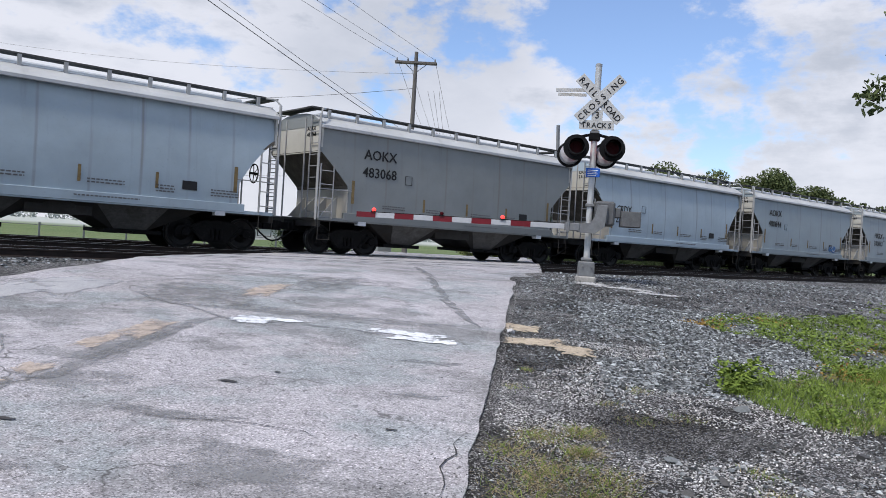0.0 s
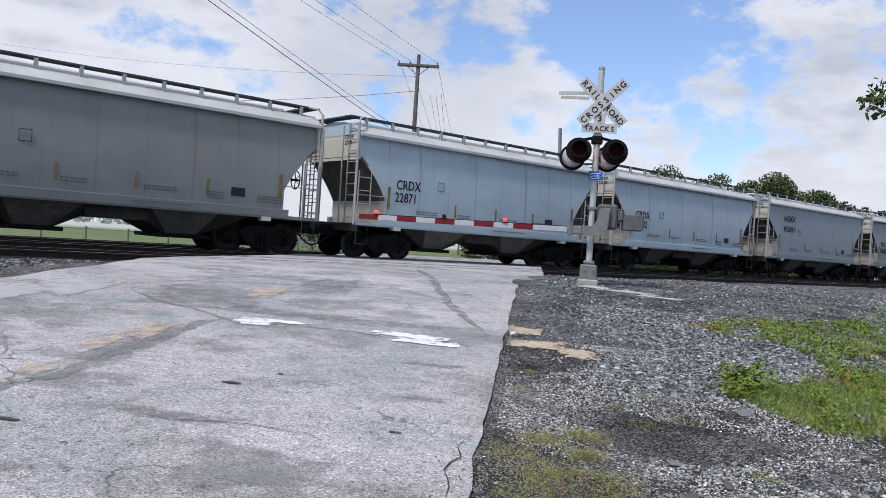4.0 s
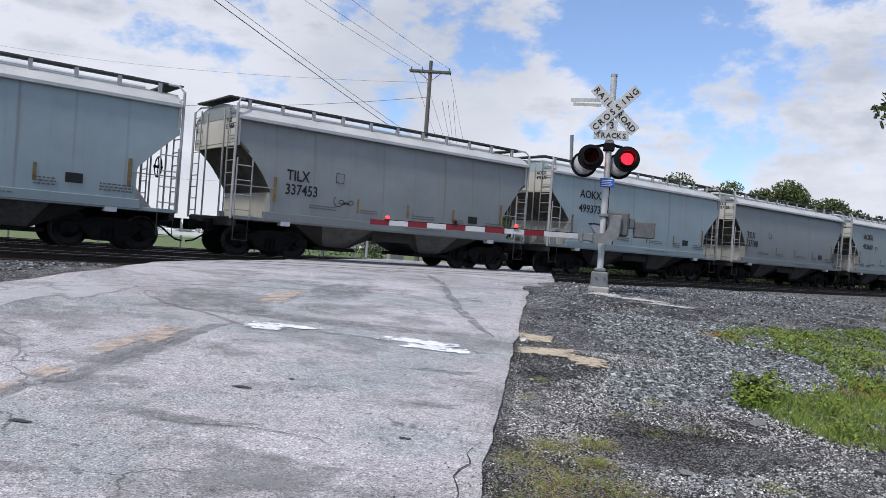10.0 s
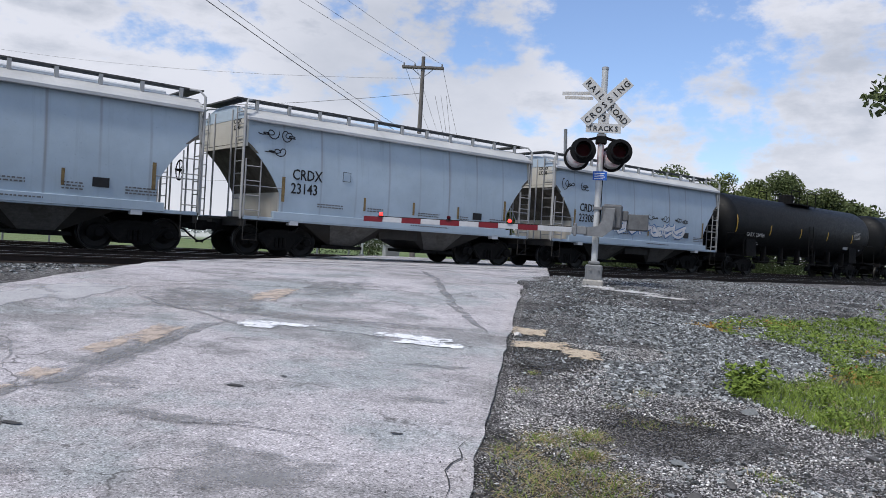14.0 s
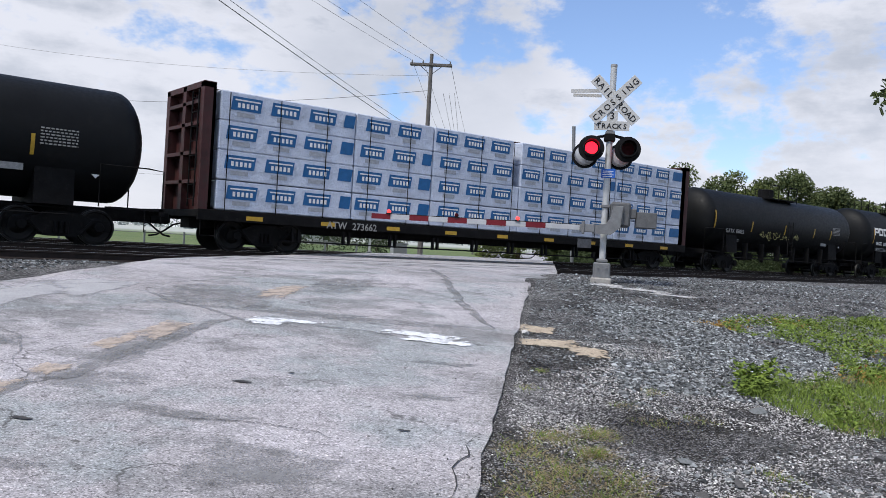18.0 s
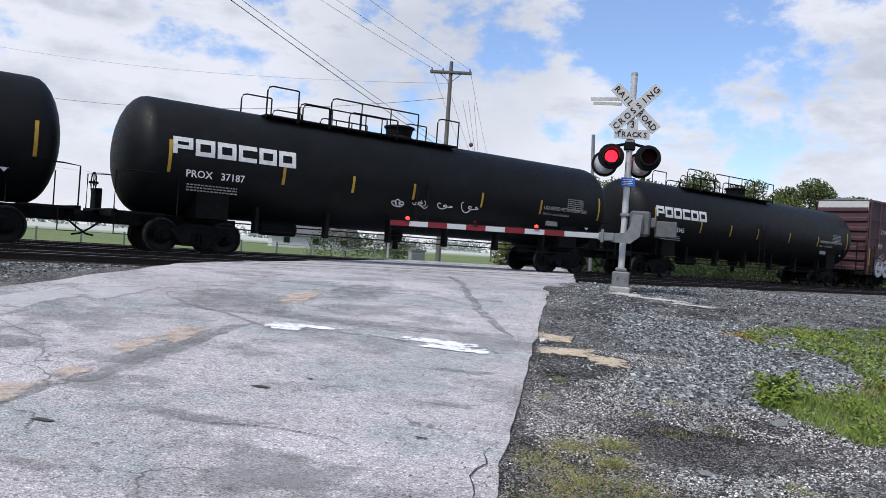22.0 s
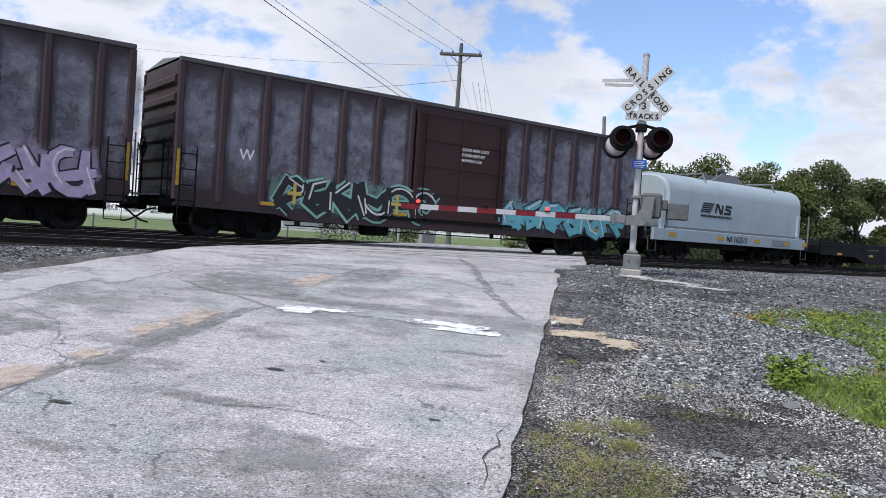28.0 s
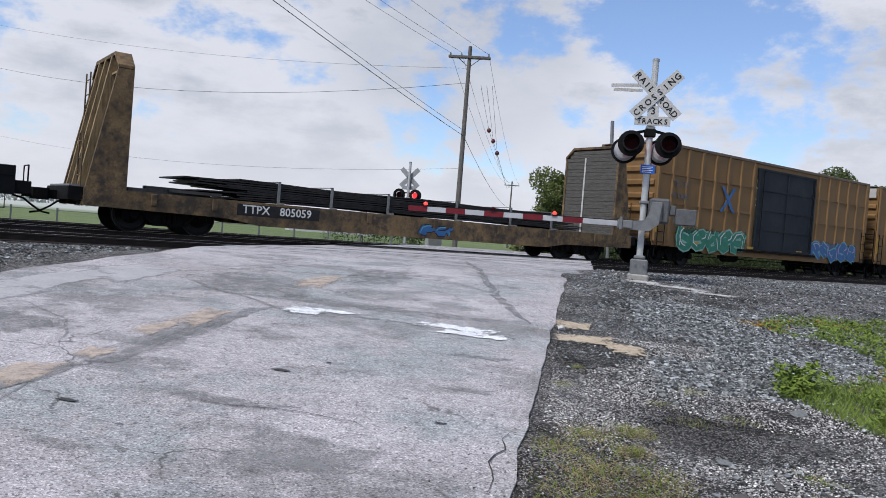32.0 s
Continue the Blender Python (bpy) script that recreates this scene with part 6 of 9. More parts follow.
# ---- boxcars ----
def box_car(offset, L, H, colour, label, ribs, door, group_label="boxcars in the train", end_style=True, ztop=None, mat=None, ends=None):
    """ribs: spacing of the side posts; door: (x0, x1, colour, style)."""
    mat = mat or PAINT_BOX
    car = rail_car("boxcar", label, "boxcar", offset, group_label)
    W, z0 = 1.56, 0.72
    d0, d1, dcol, dstyle = door
    for s in (-1, 1):
        a, b = sorted((s * (W - 0.05), s * W))
        part("side_wall", boxes((0.0, d0, a, b, 0.98, H)), mat, car)
        part("side_wall", boxes((d1, L, a, b, 0.98, H)), mat, car)
        part("door_header", boxes((d0, d1, a, b, H - 0.3, H)), mat, car)
        part("side_sill", prism(bmesh.new(), [(0.0, 0.98), (0.0, 0.72 + 0.1), (2.9, 0.72 + 0.05), (3.5, 0.62), (L - 3.5, 0.62), (L - 2.9, 0.77), (L, 0.82), (L, 0.98)], "y", a, b), mat, car)
        part("eave", boxes((-0.02, L + 0.02, *sorted((s * (W - 0.1), s * (W + 0.05))), H - 0.1, H + 0.02), bevel=0.012), mat, car)
        dr = part("door_panel", boxes((d0 + 0.02, d1 - 0.02, *sorted((s * (W + 0.02), s * (W + 0.07))), 0.98, H - 0.28)), mat, car, "sliding door")
        dr.color = (*dcol, 1)
        n = {"panels": 4, "slats": 16, "bars": 5}[dstyle]
        for k in range(n + 1):
            z = 1.02 + k * (H - 1.36) / n
            hgt = 0.035 if dstyle != "slats" else 0.022
            part("door_rib", boxes((d0 + 0.05, d1 - 0.05, *sorted((s * (W + 0.07), s * (W + 0.1))), z - hgt, z + hgt)), mat, dr).color = (*dcol, 1)
        for x in (d0 + 0.08, (d0 + d1) / 2, d1 - 0.08):
            part("door_post", boxes((x - 0.05, x + 0.05, *sorted((s * (W + 0.07), s * (W + 0.105))), 1.0, H - 0.3)), mat, dr).color = (*dcol, 1)
        part("door_track", boxes((d0 - 1.2, d1 + 0.4, *sorted((s * (W + 0.0), s * (W + 0.13))), 0.86, 0.96)), STEEL_DARK, car)
        for x in (d0 + 0.35, d1 - 0.35):
            part("lock_bar", tube(bmesh.new(), [(x, s * (W + 0.13), 1.1), (x, s * (W + 0.13), H - 0.4)], 0.022, 5), STEEL_DARK, dr)
        x = ribs
        xs = []
        while x < L - 0.15:
            if not (d0 - 0.12 < x < d1 + 0.12):
                xs.append(x)
            x += ribs
        for x in xs + [0.05, L - 0.05]:
            part("post", prism(bmesh.new(), [(x - 0.1, s * W), (x - 0.055, s * (W + 0.06)), (x + 0.055, s * (W + 0.06)), (x + 0.1, s * W)], "z", 0.99, H - 0.11), mat, car)
    part("roof", prism(bmesh.new(), [(-W, H), (0, H + 0.16), (W, H), (W, H - 0.06), (-W, H - 0.06)], "x", 0, L), GALV, car)
    for k in range(int(L / 1.2)):
        x = 0.6 + k * 1.2
        part("roof_seam", prism(bmesh.new(), [(-W, H + 0.005), (0, H + 0.165), (W, H + 0.005), (W, H + 0.035), (0, H + 0.195), (-W, H + 0.035)], "x", x - 0.03, x + 0.03), GALV, car)
    for f in (lambda x: x, lambda x: L - x):
        a, b = sorted((f(0.0), f(0.05)))
        part("end_wall", boxes((a, b, -W, W, 0.9, H)), mat, car)
        n = 7
        for k in range(n):
            z = 1.15 + k * (H - 1.7) / (n - 1)
            hz = 0.17
            part("end_rib", prism(bmesh.new(), [(f(0.02), z - hz), (f(-0.09), z - hz * 0.45), (f(-0.09), z + hz * 0.45), (f(0.02), z + hz)], "y", -W + 0.12, W - 0.12), mat, car)
        a, b = sorted((f(-0.3), f(0.3)))
        part("end_sill", boxes((a, b, -W + 0.1, W - 0.1, 0.78, 0.98), bevel=0.012), STEEL_DARK, car)
        part("end_ladder", ladder_bm(f(-0.14), 1.2, 0.9, 2.6, 0.5, "y"), STEEL_DARK, car)
        part("end_ladder", ladder_bm(f(-0.14), -1.25, 0.9, 2.6, 0.5, "y"), STEEL_DARK, car)
        part("side_ladder", ladder_bm(f(0.33), -W - 0.1, 0.75, 2.4, 0.42, "x", 4), STEEL_DARK, car)
        part("crossover_platform", boxes((*sorted((f(-0.42), f(-0.12))), -0.9, 0.9, 1.06, 1.1)), GALV, car)
        part("step", stirrup_bm(f(0.33), -W, 0.36, 0.85, 0.42), STEEL_DARK, car)
        part("reflector_strip", boxes((*sorted((f(0.02), f(0.14))), -W - 0.075, -W - 0.066, 1.35, 2.3)), YELLOW, car)
    part("brake_wheel", brake_wheel_bm(-0.3, 0.4, 2.4), STEEL_DARK, car)
    part("centre_sill", boxes((0.2, L - 0.2, -0.35, 0.35, 0.6, 0.95), (4.0, L - 4.0, -1.3, 1.3, 0.75, 0.95)), STEEL_DARK, car)
    part("brake_reservoir", lathe(bmesh.new(), [(-0.5, 0.05), (-0.45, 0.2), (0.45, 0.2), (0.5, 0.05)], (L * 0.36, -0.9, 0.52), (1, 0, 0), 12), STEEL_DARK, car)
    part("side_rod", tube(bmesh.new(), [(3.4, -1.1, 0.48), (L - 3.4, -1.1, 0.48)], 0.02, 5), STEEL_DARK, car)
    for x in (L * 0.3, L * 0.62):
        part("rod_hanger", boxes((x - 0.05, x + 0.05, -1.15, -1.05, 0.45, 0.9)), STEEL_DARK, car)
    tint(car, colour, ("side_wall", "door_header", "side_sill", "end_wall", "post", "end_rib"))
    tint(car, tuple(0.5 * c + 0.06 for c in colour), ("eave",))
    gear(car, L, 2.1, 0.3)
    for k in range(4):
        x = 2.4 + k * (L - 5.0) / 3
        part("reflector_strip", boxes((x, x + 0.5, -W - 0.075, -W - 0.067, 1.0, 1.1)), YELLOW, car)
    return car


yB = -1.56 - 0.068
BROWN = (0.066, 0.033, 0.039)
cn = box_car(389.3, 15.3, 5.02, BROWN, "brown-red boxcar with white lettering and silver graffiti", 1.25, (5.3, 9.1, (0.072, 0.031, 0.033), "panels"))
for s in (1.0,):
    for z in (1.95, 2.9, 3.9):
        for a, b in ((0.1, 5.2), (9.2, 15.2)):
            part("side_rib", boxes((a, b, -1.60, -1.56, z - 0.03, z + 0.03)), PAINT_BOX, cn).color = (*BROWN, 1)
part("end_panel", boxes((-0.012, -0.002, -1.45, 1.45, 4.45, 4.98)), WHITE_SHEET, cn, "white painted end band")
for txt, x, z in (("DW", 1.3, 3.15), ("C", 3.15, 3.15), ("409", 1.0, 2.35), ("639", 3.05, 2.35)):
    lettered(cn, txt, 0.27, DIM_INK, x, yB - 0.006, z, "car_lettering")
emblem = bmesh.new()
ribbon(emblem, [(13.38, 4.06), (12.66, 4.06), (12.55, 3.95), (12.55, 3.58), (12.66, 3.48), (13.38, 3.48), (13.49, 3.55), (13.49, 3.95), (13.56, 4.06), (13.71, 4.04), (13.98, 3.53), (14.09, 3.48), (14.18, 3.55), (14.18, 4.11)], 0.13, yB - 0.012)
part("company_emblem", emblem, WHITE_INK, cn, "white rounded ribbon emblem")
for a_, b_ in ((12.52, 13.2), (13.55, 14.2)):
    for k_ in range(5):
        x_ = a_ + (b_ - a_) * k_ / 5
        part("car_lettering", boxes((x_, x_ + 0.085, yB - 0.018, yB - 0.012, 3.14, 3.27)), WHITE_INK, cn)
small_print(cn, 6.2, 2.9, 3, 0.7, DIM_INK, y=yB - 0.05)
for x_ in (4.8, 6.15, 9.72, 11.75):
    part("reflector_strip", boxes((x_, x_ + 0.12, yB - 0.05, yB - 0.042, 1.1, 1.66)), YELLOW, cn)
for k_ in range(4):
    small_print(cn, 12.55 + 0.4 * k_, 2.68, 5, 0.2, DIM_INK, y=yB - 0.012, pitch=0.1)
part("stencil_box", tube(bmesh.new(), [(3.6, yB - 0.01, 2.75), (3.9, yB - 0.01, 2.75), (3.9, yB - 0.01, 3.05), (3.6, yB - 0.01, 3.05), (3.6, yB - 0.01, 2.75)], 0.01, 4), WHITE_INK, cn)
scrawl(cn, 0.9, 5.7, 0.72, 1.75, "silver", "black", 51, yB, 6, "white", "silver")
scrawl(cn, 9.0, 13.9, 0.72, 2.05, "silver", "black", 52, yB, 5, "cyan", "silver")
tag_line(cn, 14.1, 14.7, 1.7, 2.3, "white", 84, yB, 0.015)
tag_line(cn, 1.2, 5.0, 1.7, 2.1, "pink", 53, yB, 0.02, 22)

sil = box_car(405.8, 18.25, 4.62, (0.115, 0.038, 0.026), "orange-red boxcar with a louvred door and graffiti", 1.32, (8.4, 11.6, (0.07, 0.024, 0.018), "slats"))
part("paint_patch", boxes((1.7, 5.2, -1.567, -1.561, 1.1, 4.45)), plain("mauve_primer", (0.16, 0.12, 0.13), 0.6, 0.0, 0.25, 1.5), sil, "dull mauve repaint patch")
for txt_, x_ in (("s", 0.35), ("IL", 1.35)):
    o = lettered(sil, txt_, 1.05, WHITE_INK, x_, yB - 0.01, 2.75, "graffiti_letter")
    o.scale = (1.5, 1, 1.4)
    o = lettered(sil, txt_, 1.05, BLACK_INK, x_ + 0.1, yB - 0.004, 2.66, "graffiti_shadow")
    o.scale = (1.52, 1, 1.42)
part("number_patch", boxes((1.3, 2.5, -1.572, -1.566, 1.95, 2.6)), BLACK_INK, sil)
lettered(sil, "61", 0.28, WHITE_INK, 1.6, -1.576, 2.15, "car_lettering")
scrawl(sil, 2.6, 7.9, 0.75, 2.05, "olive", "black", 55, yB, 6, "white", "olive")
scrawl(sil, 0.5, 2.4, 0.75, 1.7, "cyan", "blue", 85, yB, 2, "white", "cyan")
scrawl(sil, 9.4, 11.6, 0.85, 1.5, "silver", "black", 56, yB - 0.06, 4, "black", "grey")
scrawl(sil, 12.4, 15.4, 0.85, 1.6, "lilac", "black", 57, yB, 4, "blue", "lilac")
scrawl(sil, 15.5, 17.3, 0.85, 1.5, "silver", "blue", 58, yB, 3, "gold", "olive")

PURPLE = (0.052, 0.034, 0.04)
PALE_SPOT = worn_mat("bleached_panel", (0.13, 0.12, 0.145), (0.27, 0.265, 0.315), 0.8, 0.26, 1.3, 0.75, 0.92)


def bleached(car, L, door, ribs, H):
    x = 0.0
    while x < L - 0.4:
        if not (door[0] - 0.4 < x + ribs / 2 < door[1] + 0.3):
            part("bleached_panel", fade_panel(x + 0.1, x + ribs - 0.1, 1.25, H - 0.12, -1.564, 6, 9), PALE_SPOT, car, "paint bleached by weather")
        x += ribs


b3 = box_car(425.36, 17.3, 4.75, PURPLE, "dark brown bleached boxcar with lilac graffiti", 1.18, (6.2, 9.98, (0.05, 0.022, 0.022), "panels"))
bleached(b3, 17.3, (6.2, 9.98), 1.18, 4.75)
for txt, z in (("CLOSE AND LOCK", 3.5), ("DOORS BEFORE", 3.32), ("MOVING CAR", 3.14)):
    lettered(b3, txt, 0.1, WHITE_INK, 5.75, yB - 0.045, z, "stencil")
scrawl(b3, 10.3, 16.4, 0.85, 2.1, "lilac", "black", 61, yB, 7, "white", "lilac")
scrawl(b3, 5.0, 9.4, 1.0, 2.4, "red", "mint", 62, yB - 0.05, 5, "black", "pink")
b4 = box_car(443.8, 18.2, 4.68, PURPLE, "dark brown bleached boxcar with black and turquoise graffiti", 1.22, (7.46, 11.28, (0.045, 0.02, 0.02), "panels"))
bleached(b4, 17.9, (7.46, 11.28), 1.22, 4.68)
lettered(b4, "W", 0.3, WHITE_INK, 1.7, yB - 0.006, 2.2, "car_lettering")
lettered(b4, "95", 0.28, GREY_INK, 1.68, yB - 0.006, 1.75, "car_lettering")
for txt, z in (("CLOSE AND LOCK", 3.3), ("DOORS BEFORE", 3.12), ("MOVING CAR", 2.94)):
    lettered(b4, txt, 0.1, WHITE_INK, 9.3, yB - 0.045, z, "stencil")
scrawl(b4, 2.8, 8.4, 0.75, 1.9, "black", "mint", 63, yB, 6, "white", "teal")
scrawl(b4, 11.2, 17.4, 0.75, 1.95, "cyan", "black", 64, yB, 6, "white", "cyan")
for x, z in ((3.4, 1.4), (6.9, 1.35)):
    part("spray_star", boxes((x - 0.05, x + 0.05, yB - 0.02, yB - 0.018, z - 0.3, z + 0.3), (x - 0.22, x + 0.22, yB - 0.0215, yB - 0.019, z - 0.05, z + 0.05)), SPRAY["gold"], b4)

TANB = (0.215, 0.125, 0.052)
tb = box_car(525.3, 17.3, 5.0, TANB, "ochre boxcar with dark double doors and green graffiti", 0.95, (6.95, 11.9, (0.012, 0.018, 0.026), "panels"))
for a, b in ((0.1, 6.85), (12.0, 17.2)):
    for z in (2.55, 3.75):
        part("side_rib", boxes((a, b, -1.60, -1.56, z, z + 0.06)), PAINT_BOX, tb).color = (*TANB, 1)
lettered(tb, "TB OX", 0.26, GREY_INK, 0.9, yB - 0.006, 3.3, "reporting_mark")
lettered(tb, "63 0688", 0.26, GREY_INK, 0.8, yB - 0.006, 2.8, "car_number")
part("crossed_mark", prism(prism(bmesh.new(), [(4.2, 2.5), (4.4, 2.5), (5.3, 3.6), (5.1, 3.6)], "y", yB - 0.012, yB - 0.004), [(5.1, 2.5), (5.3, 2.5), (4.4, 3.6), (4.2, 3.6)], "y", yB - 0.022, yB - 0.013), SPRAY["blue"], tb)
scrawl(tb, 1.5, 6.2, 0.75, 1.7, "green", "mint", 65, yB, 5, "white", "green")
scrawl(tb, 11.9, 16.2, 0.8, 1.7, "blue", "cyan", 66, yB, 5, "lilac", "blue")
tb2 = box_car(543.9, 17.3, 5.0, TANB, "ochre boxcar behind another of its kind", 0.95, (6.95, 11.9, (0.012, 0.018, 0.026), "panels"))
part("end_panel", boxes((-0.1, -0.092, -1.4, 1.4, 4.4, 4.9)), WHITE_SHEET, tb2)

# ---- coil car ----
coil = rail_car("coil_car", "pale grey steel-coil car with a rounded hood", "coil car", 463.2, "")
CL = 11.95
part("side_sill", boxes((0.1, CL - 0.1, -1.56, -1.4, 0.85, 1.36), (0.1, CL - 0.1, 1.4, 1.56, 0.85, 1.36), bevel=0.015), PAINT_PLAIN, coil)
part("deck_frame", boxes((0.0, CL, -1.42, 1.42, 1.0, 1.3), (0.4, CL - 0.4, -0.5, 0.5, 0.6, 1.0)), SHADE_GREY, coil)
hood_prof = [(-1.42, 1.4), (-1.42, 2.95), (-1.36, 3.25), (-1.2, 3.5), (-0.9, 3.68), (-0.4, 3.76), (0.4, 3.76), (0.9, 3.68), (1.2, 3.5), (1.36, 3.25), (1.42, 2.95), (1.42, 1.4)]
bm = prism(bmesh.new(), hood_prof, "x", 1.0, 11.6)
bmesh.ops.bevel(bm, geom=[e for e in bm.edges if abs(e.verts[0].co.x - e.verts[1].co.x) < 0.01 and e.verts[0].co.z + e.verts[1].co.z > 2.9], offset=0.16, segments=3, affect="EDGES")
hood = part("hood", bm, PAINT_PLAIN, coil)
hood.data.shade_smooth()
hood.data.set_sharp_from_angle(angle=radians(50))
part("hood_rim", boxes((0.95, 11.65, -1.5, -1.4, 1.36, 1.46), (0.95, 11.65, 1.4, 1.5, 1.36, 1.46)), GALV, coil)
for x in (3.9, 9.4):
    part("lifting_lug", tube(bmesh.new(), [(x, -1.2, 3.45), (x, -1.0, 3.9), (x, 1.0, 3.9), (x, 1.2, 3.45)], 0.04, 6), GALV, hood)
    part("lifting_bar", tube(bmesh.new(), [(x - 0.5, -0.95, 3.86), (x + 0.3, -0.95, 3.92)], 0.03, 6), GALV, hood)
part("lifting_frame", prism(prism(bmesh.new(), [(5.3, 3.74), (6.1, 4.12), (7.2, 4.12), (8.0, 3.74)], "y", -0.5, -0.42), [(5.3, 3.74), (6.1, 4.12), (7.2, 4.12), (8.0, 3.74)], "y", 0.42, 0.5), GALV, hood)
part("lifting_eye", tube(bmesh.new(), [(6.35, 0, 4.05), (6.4, 0, 4.3), (6.65, 0, 4.42), (6.9, 0, 4.3), (6.95, 0, 4.05)], 0.07, 8), GALV, hood)
for f in (lambda x: x, lambda x: CL - x):
    a, b = sorted((f(-0.35), f(1.0)))
    part("end_platform", boxes((a, b, -1.45, 1.45, 1.16, 1.22), (*sorted((f(-0.35), f(-0.22))), -1.5, 1.5, 0.85, 1.22), bevel=0.01), SHADE_GREY, coil)
    for y in (-1.45, -0.6, 0.6, 1.45):
        part("end_handrail", tube(bmesh.new(), [(f(-0.3), y, 1.2), (f(-0.3), y, 2.55)], 0.04 if abs(y) > 1 else 0.03, 6), GALV, coil)
    part("step", stirrup_bm(f(0.1), -1.5, 0.4, 1.0, 0.5), GALV, coil)
    part("corner_post", boxes((*sorted((f(0.62), f(0.8))), -1.52, -1.36, 1.3, 2.5)), PAINT_PLAIN, coil)
part("brake_wheel", brake_wheel_bm(CL + 0.25, -0.3, 1.95), STEEL_DARK, coil)
for k in range(5):
    part("emblem_bar", prism(bmesh.new(), [(3.52 - 0.04 * k, 2.62 - k * 0.09), (4.3 - 0.06 * k, 2.62 - k * 0.09), (4.27 - 0.06 * k, 2.56 - k * 0.09), (3.49 - 0.04 * k, 2.56 - k * 0.09)], "y", -1.436, -1.422), BLACK_INK, hood)
mark = bmesh.new()
ribbon(mark, [(4.42, 2.2), (4.5, 2.58), (4.57, 2.58), (4.82, 2.2), (4.88, 2.2), (4.94, 2.58)], 0.15, -1.434)
ribbon(mark, [(5.65, 2.53), (5.2, 2.55), (5.15, 2.43), (5.55, 2.35), (5.55, 2.23), (5.05, 2.21)], 0.13, -1.436)
part("emblem_mark", mark, BLACK_INK, hood)
small_print(coil, 3.38, 2.0, 1, 2.3, BLACK_INK, y=-1.436, h=0.09)
lettered(coil, "NS 162512", 0.26, BLACK_INK, 5.2, -1.572, 0.98, "car_number")
for x in (1.1, 4.5, 7.4, 9.9, 11.6):
    part("reflector_strip", boxes((x, x + 0.45, -1.574, -1.564, 1.02, 1.2)), YELLOW, coil)
small_print(coil, 8.9, 1.18, 4, 1.6, GREY_INK, y=-1.572, pitch=0.08)
tint(coil, (0.33, 0.40, 0.44))
gear(coil, CL, 2.1, 0.35)

# ---- empty black flatcar ----
flat = rail_car("flatcar", "long empty black flatcar with deep fish-belly sills", "flatcar", 476.75, "")
FL = 25.7
for s in (-1, 1):
    part("side_sill", prism(bmesh.new(), [(0, 1.1), (FL, 1.1), (FL, 0.72), (FL - 3.6, 0.68), (FL - 4.9, 0.34), (4.9, 0.34), (3.6, 0.68), (0, 0.72)], "y", s * 1.4, s * 1.5), NAVY, flat)
part("deck", boxes((0, FL, -1.42, 1.42, 1.0, 1.1), (0.2, FL - 0.2, -0.4, 0.4, 0.62, 0.98)), STEEL_DARK, flat)
part("container_rail", boxes((0.0, FL, -1.5, -1.34, 1.145, 1.4), bevel=0.01), NAVY, flat)
for k in range(12):
    x = 0.0 + k * 2.2
    part("rail_block", boxes((x, min(x + (2.0 if k in (0, 1, 10, 11) else 0.55), FL), -1.49, -1.36, 1.1, 1.145)), NAVY, flat)
    if k % 3 == 1:
        part("tie_down", boxes((x - 0.1, x + 0.1, -1.3, -1.2, 1.1, 1.4), (x - 0.35, x + 0.35, -1.28, -1.22, 1.36, 1.4)), GALV, flat)
part("end_box", boxes((-0.2, 0.8, -0.9, 0.2, 1.1, 1.5), bevel=0.02), SHADE_GREY, flat)
for k in range(7):
    part("reflector_strip", boxes((1.7 + k * 3.45, 2.15 + k * 3.45, -1.512, -1.502, 0.74, 0.86)), YELLOW, flat)
lettered(flat, "LMIC 890118", 0.26, WHITE_INK, 9.4, -1.508, 0.62, "car_number")
small_print(flat, 7.4, 0.8, 2, 0.9, DIM_INK, y=-1.508, pitch=0.1)
part("brake_wheel", brake_wheel_bm(-0.3, 0.3, 1.75), STEEL_DARK, flat)
for f in (lambda x: x, lambda x: FL - x):
    part("step", stirrup_bm(f(0.4), -1.46, 0.4, 0.9, 0.42), STEEL_DARK, flat)
    part("end_sill", boxes((*sorted((f(-0.35), f(0.0))), -1.45, 1.45, 0.75, 1.06), bevel=0.015), STEEL_DARK, flat)
    part("end_handrail", tube(bmesh.new(), [(f(-0.3), -1.2, 1.05), (f(-0.3), -1.2, 1.45), (f(-0.3), -0.5, 1.45), (f(-0.3), -0.5, 1.05)], 0.02, 5), STEEL_DARK, flat)
gear(flat, FL, 2.45, 0.35)

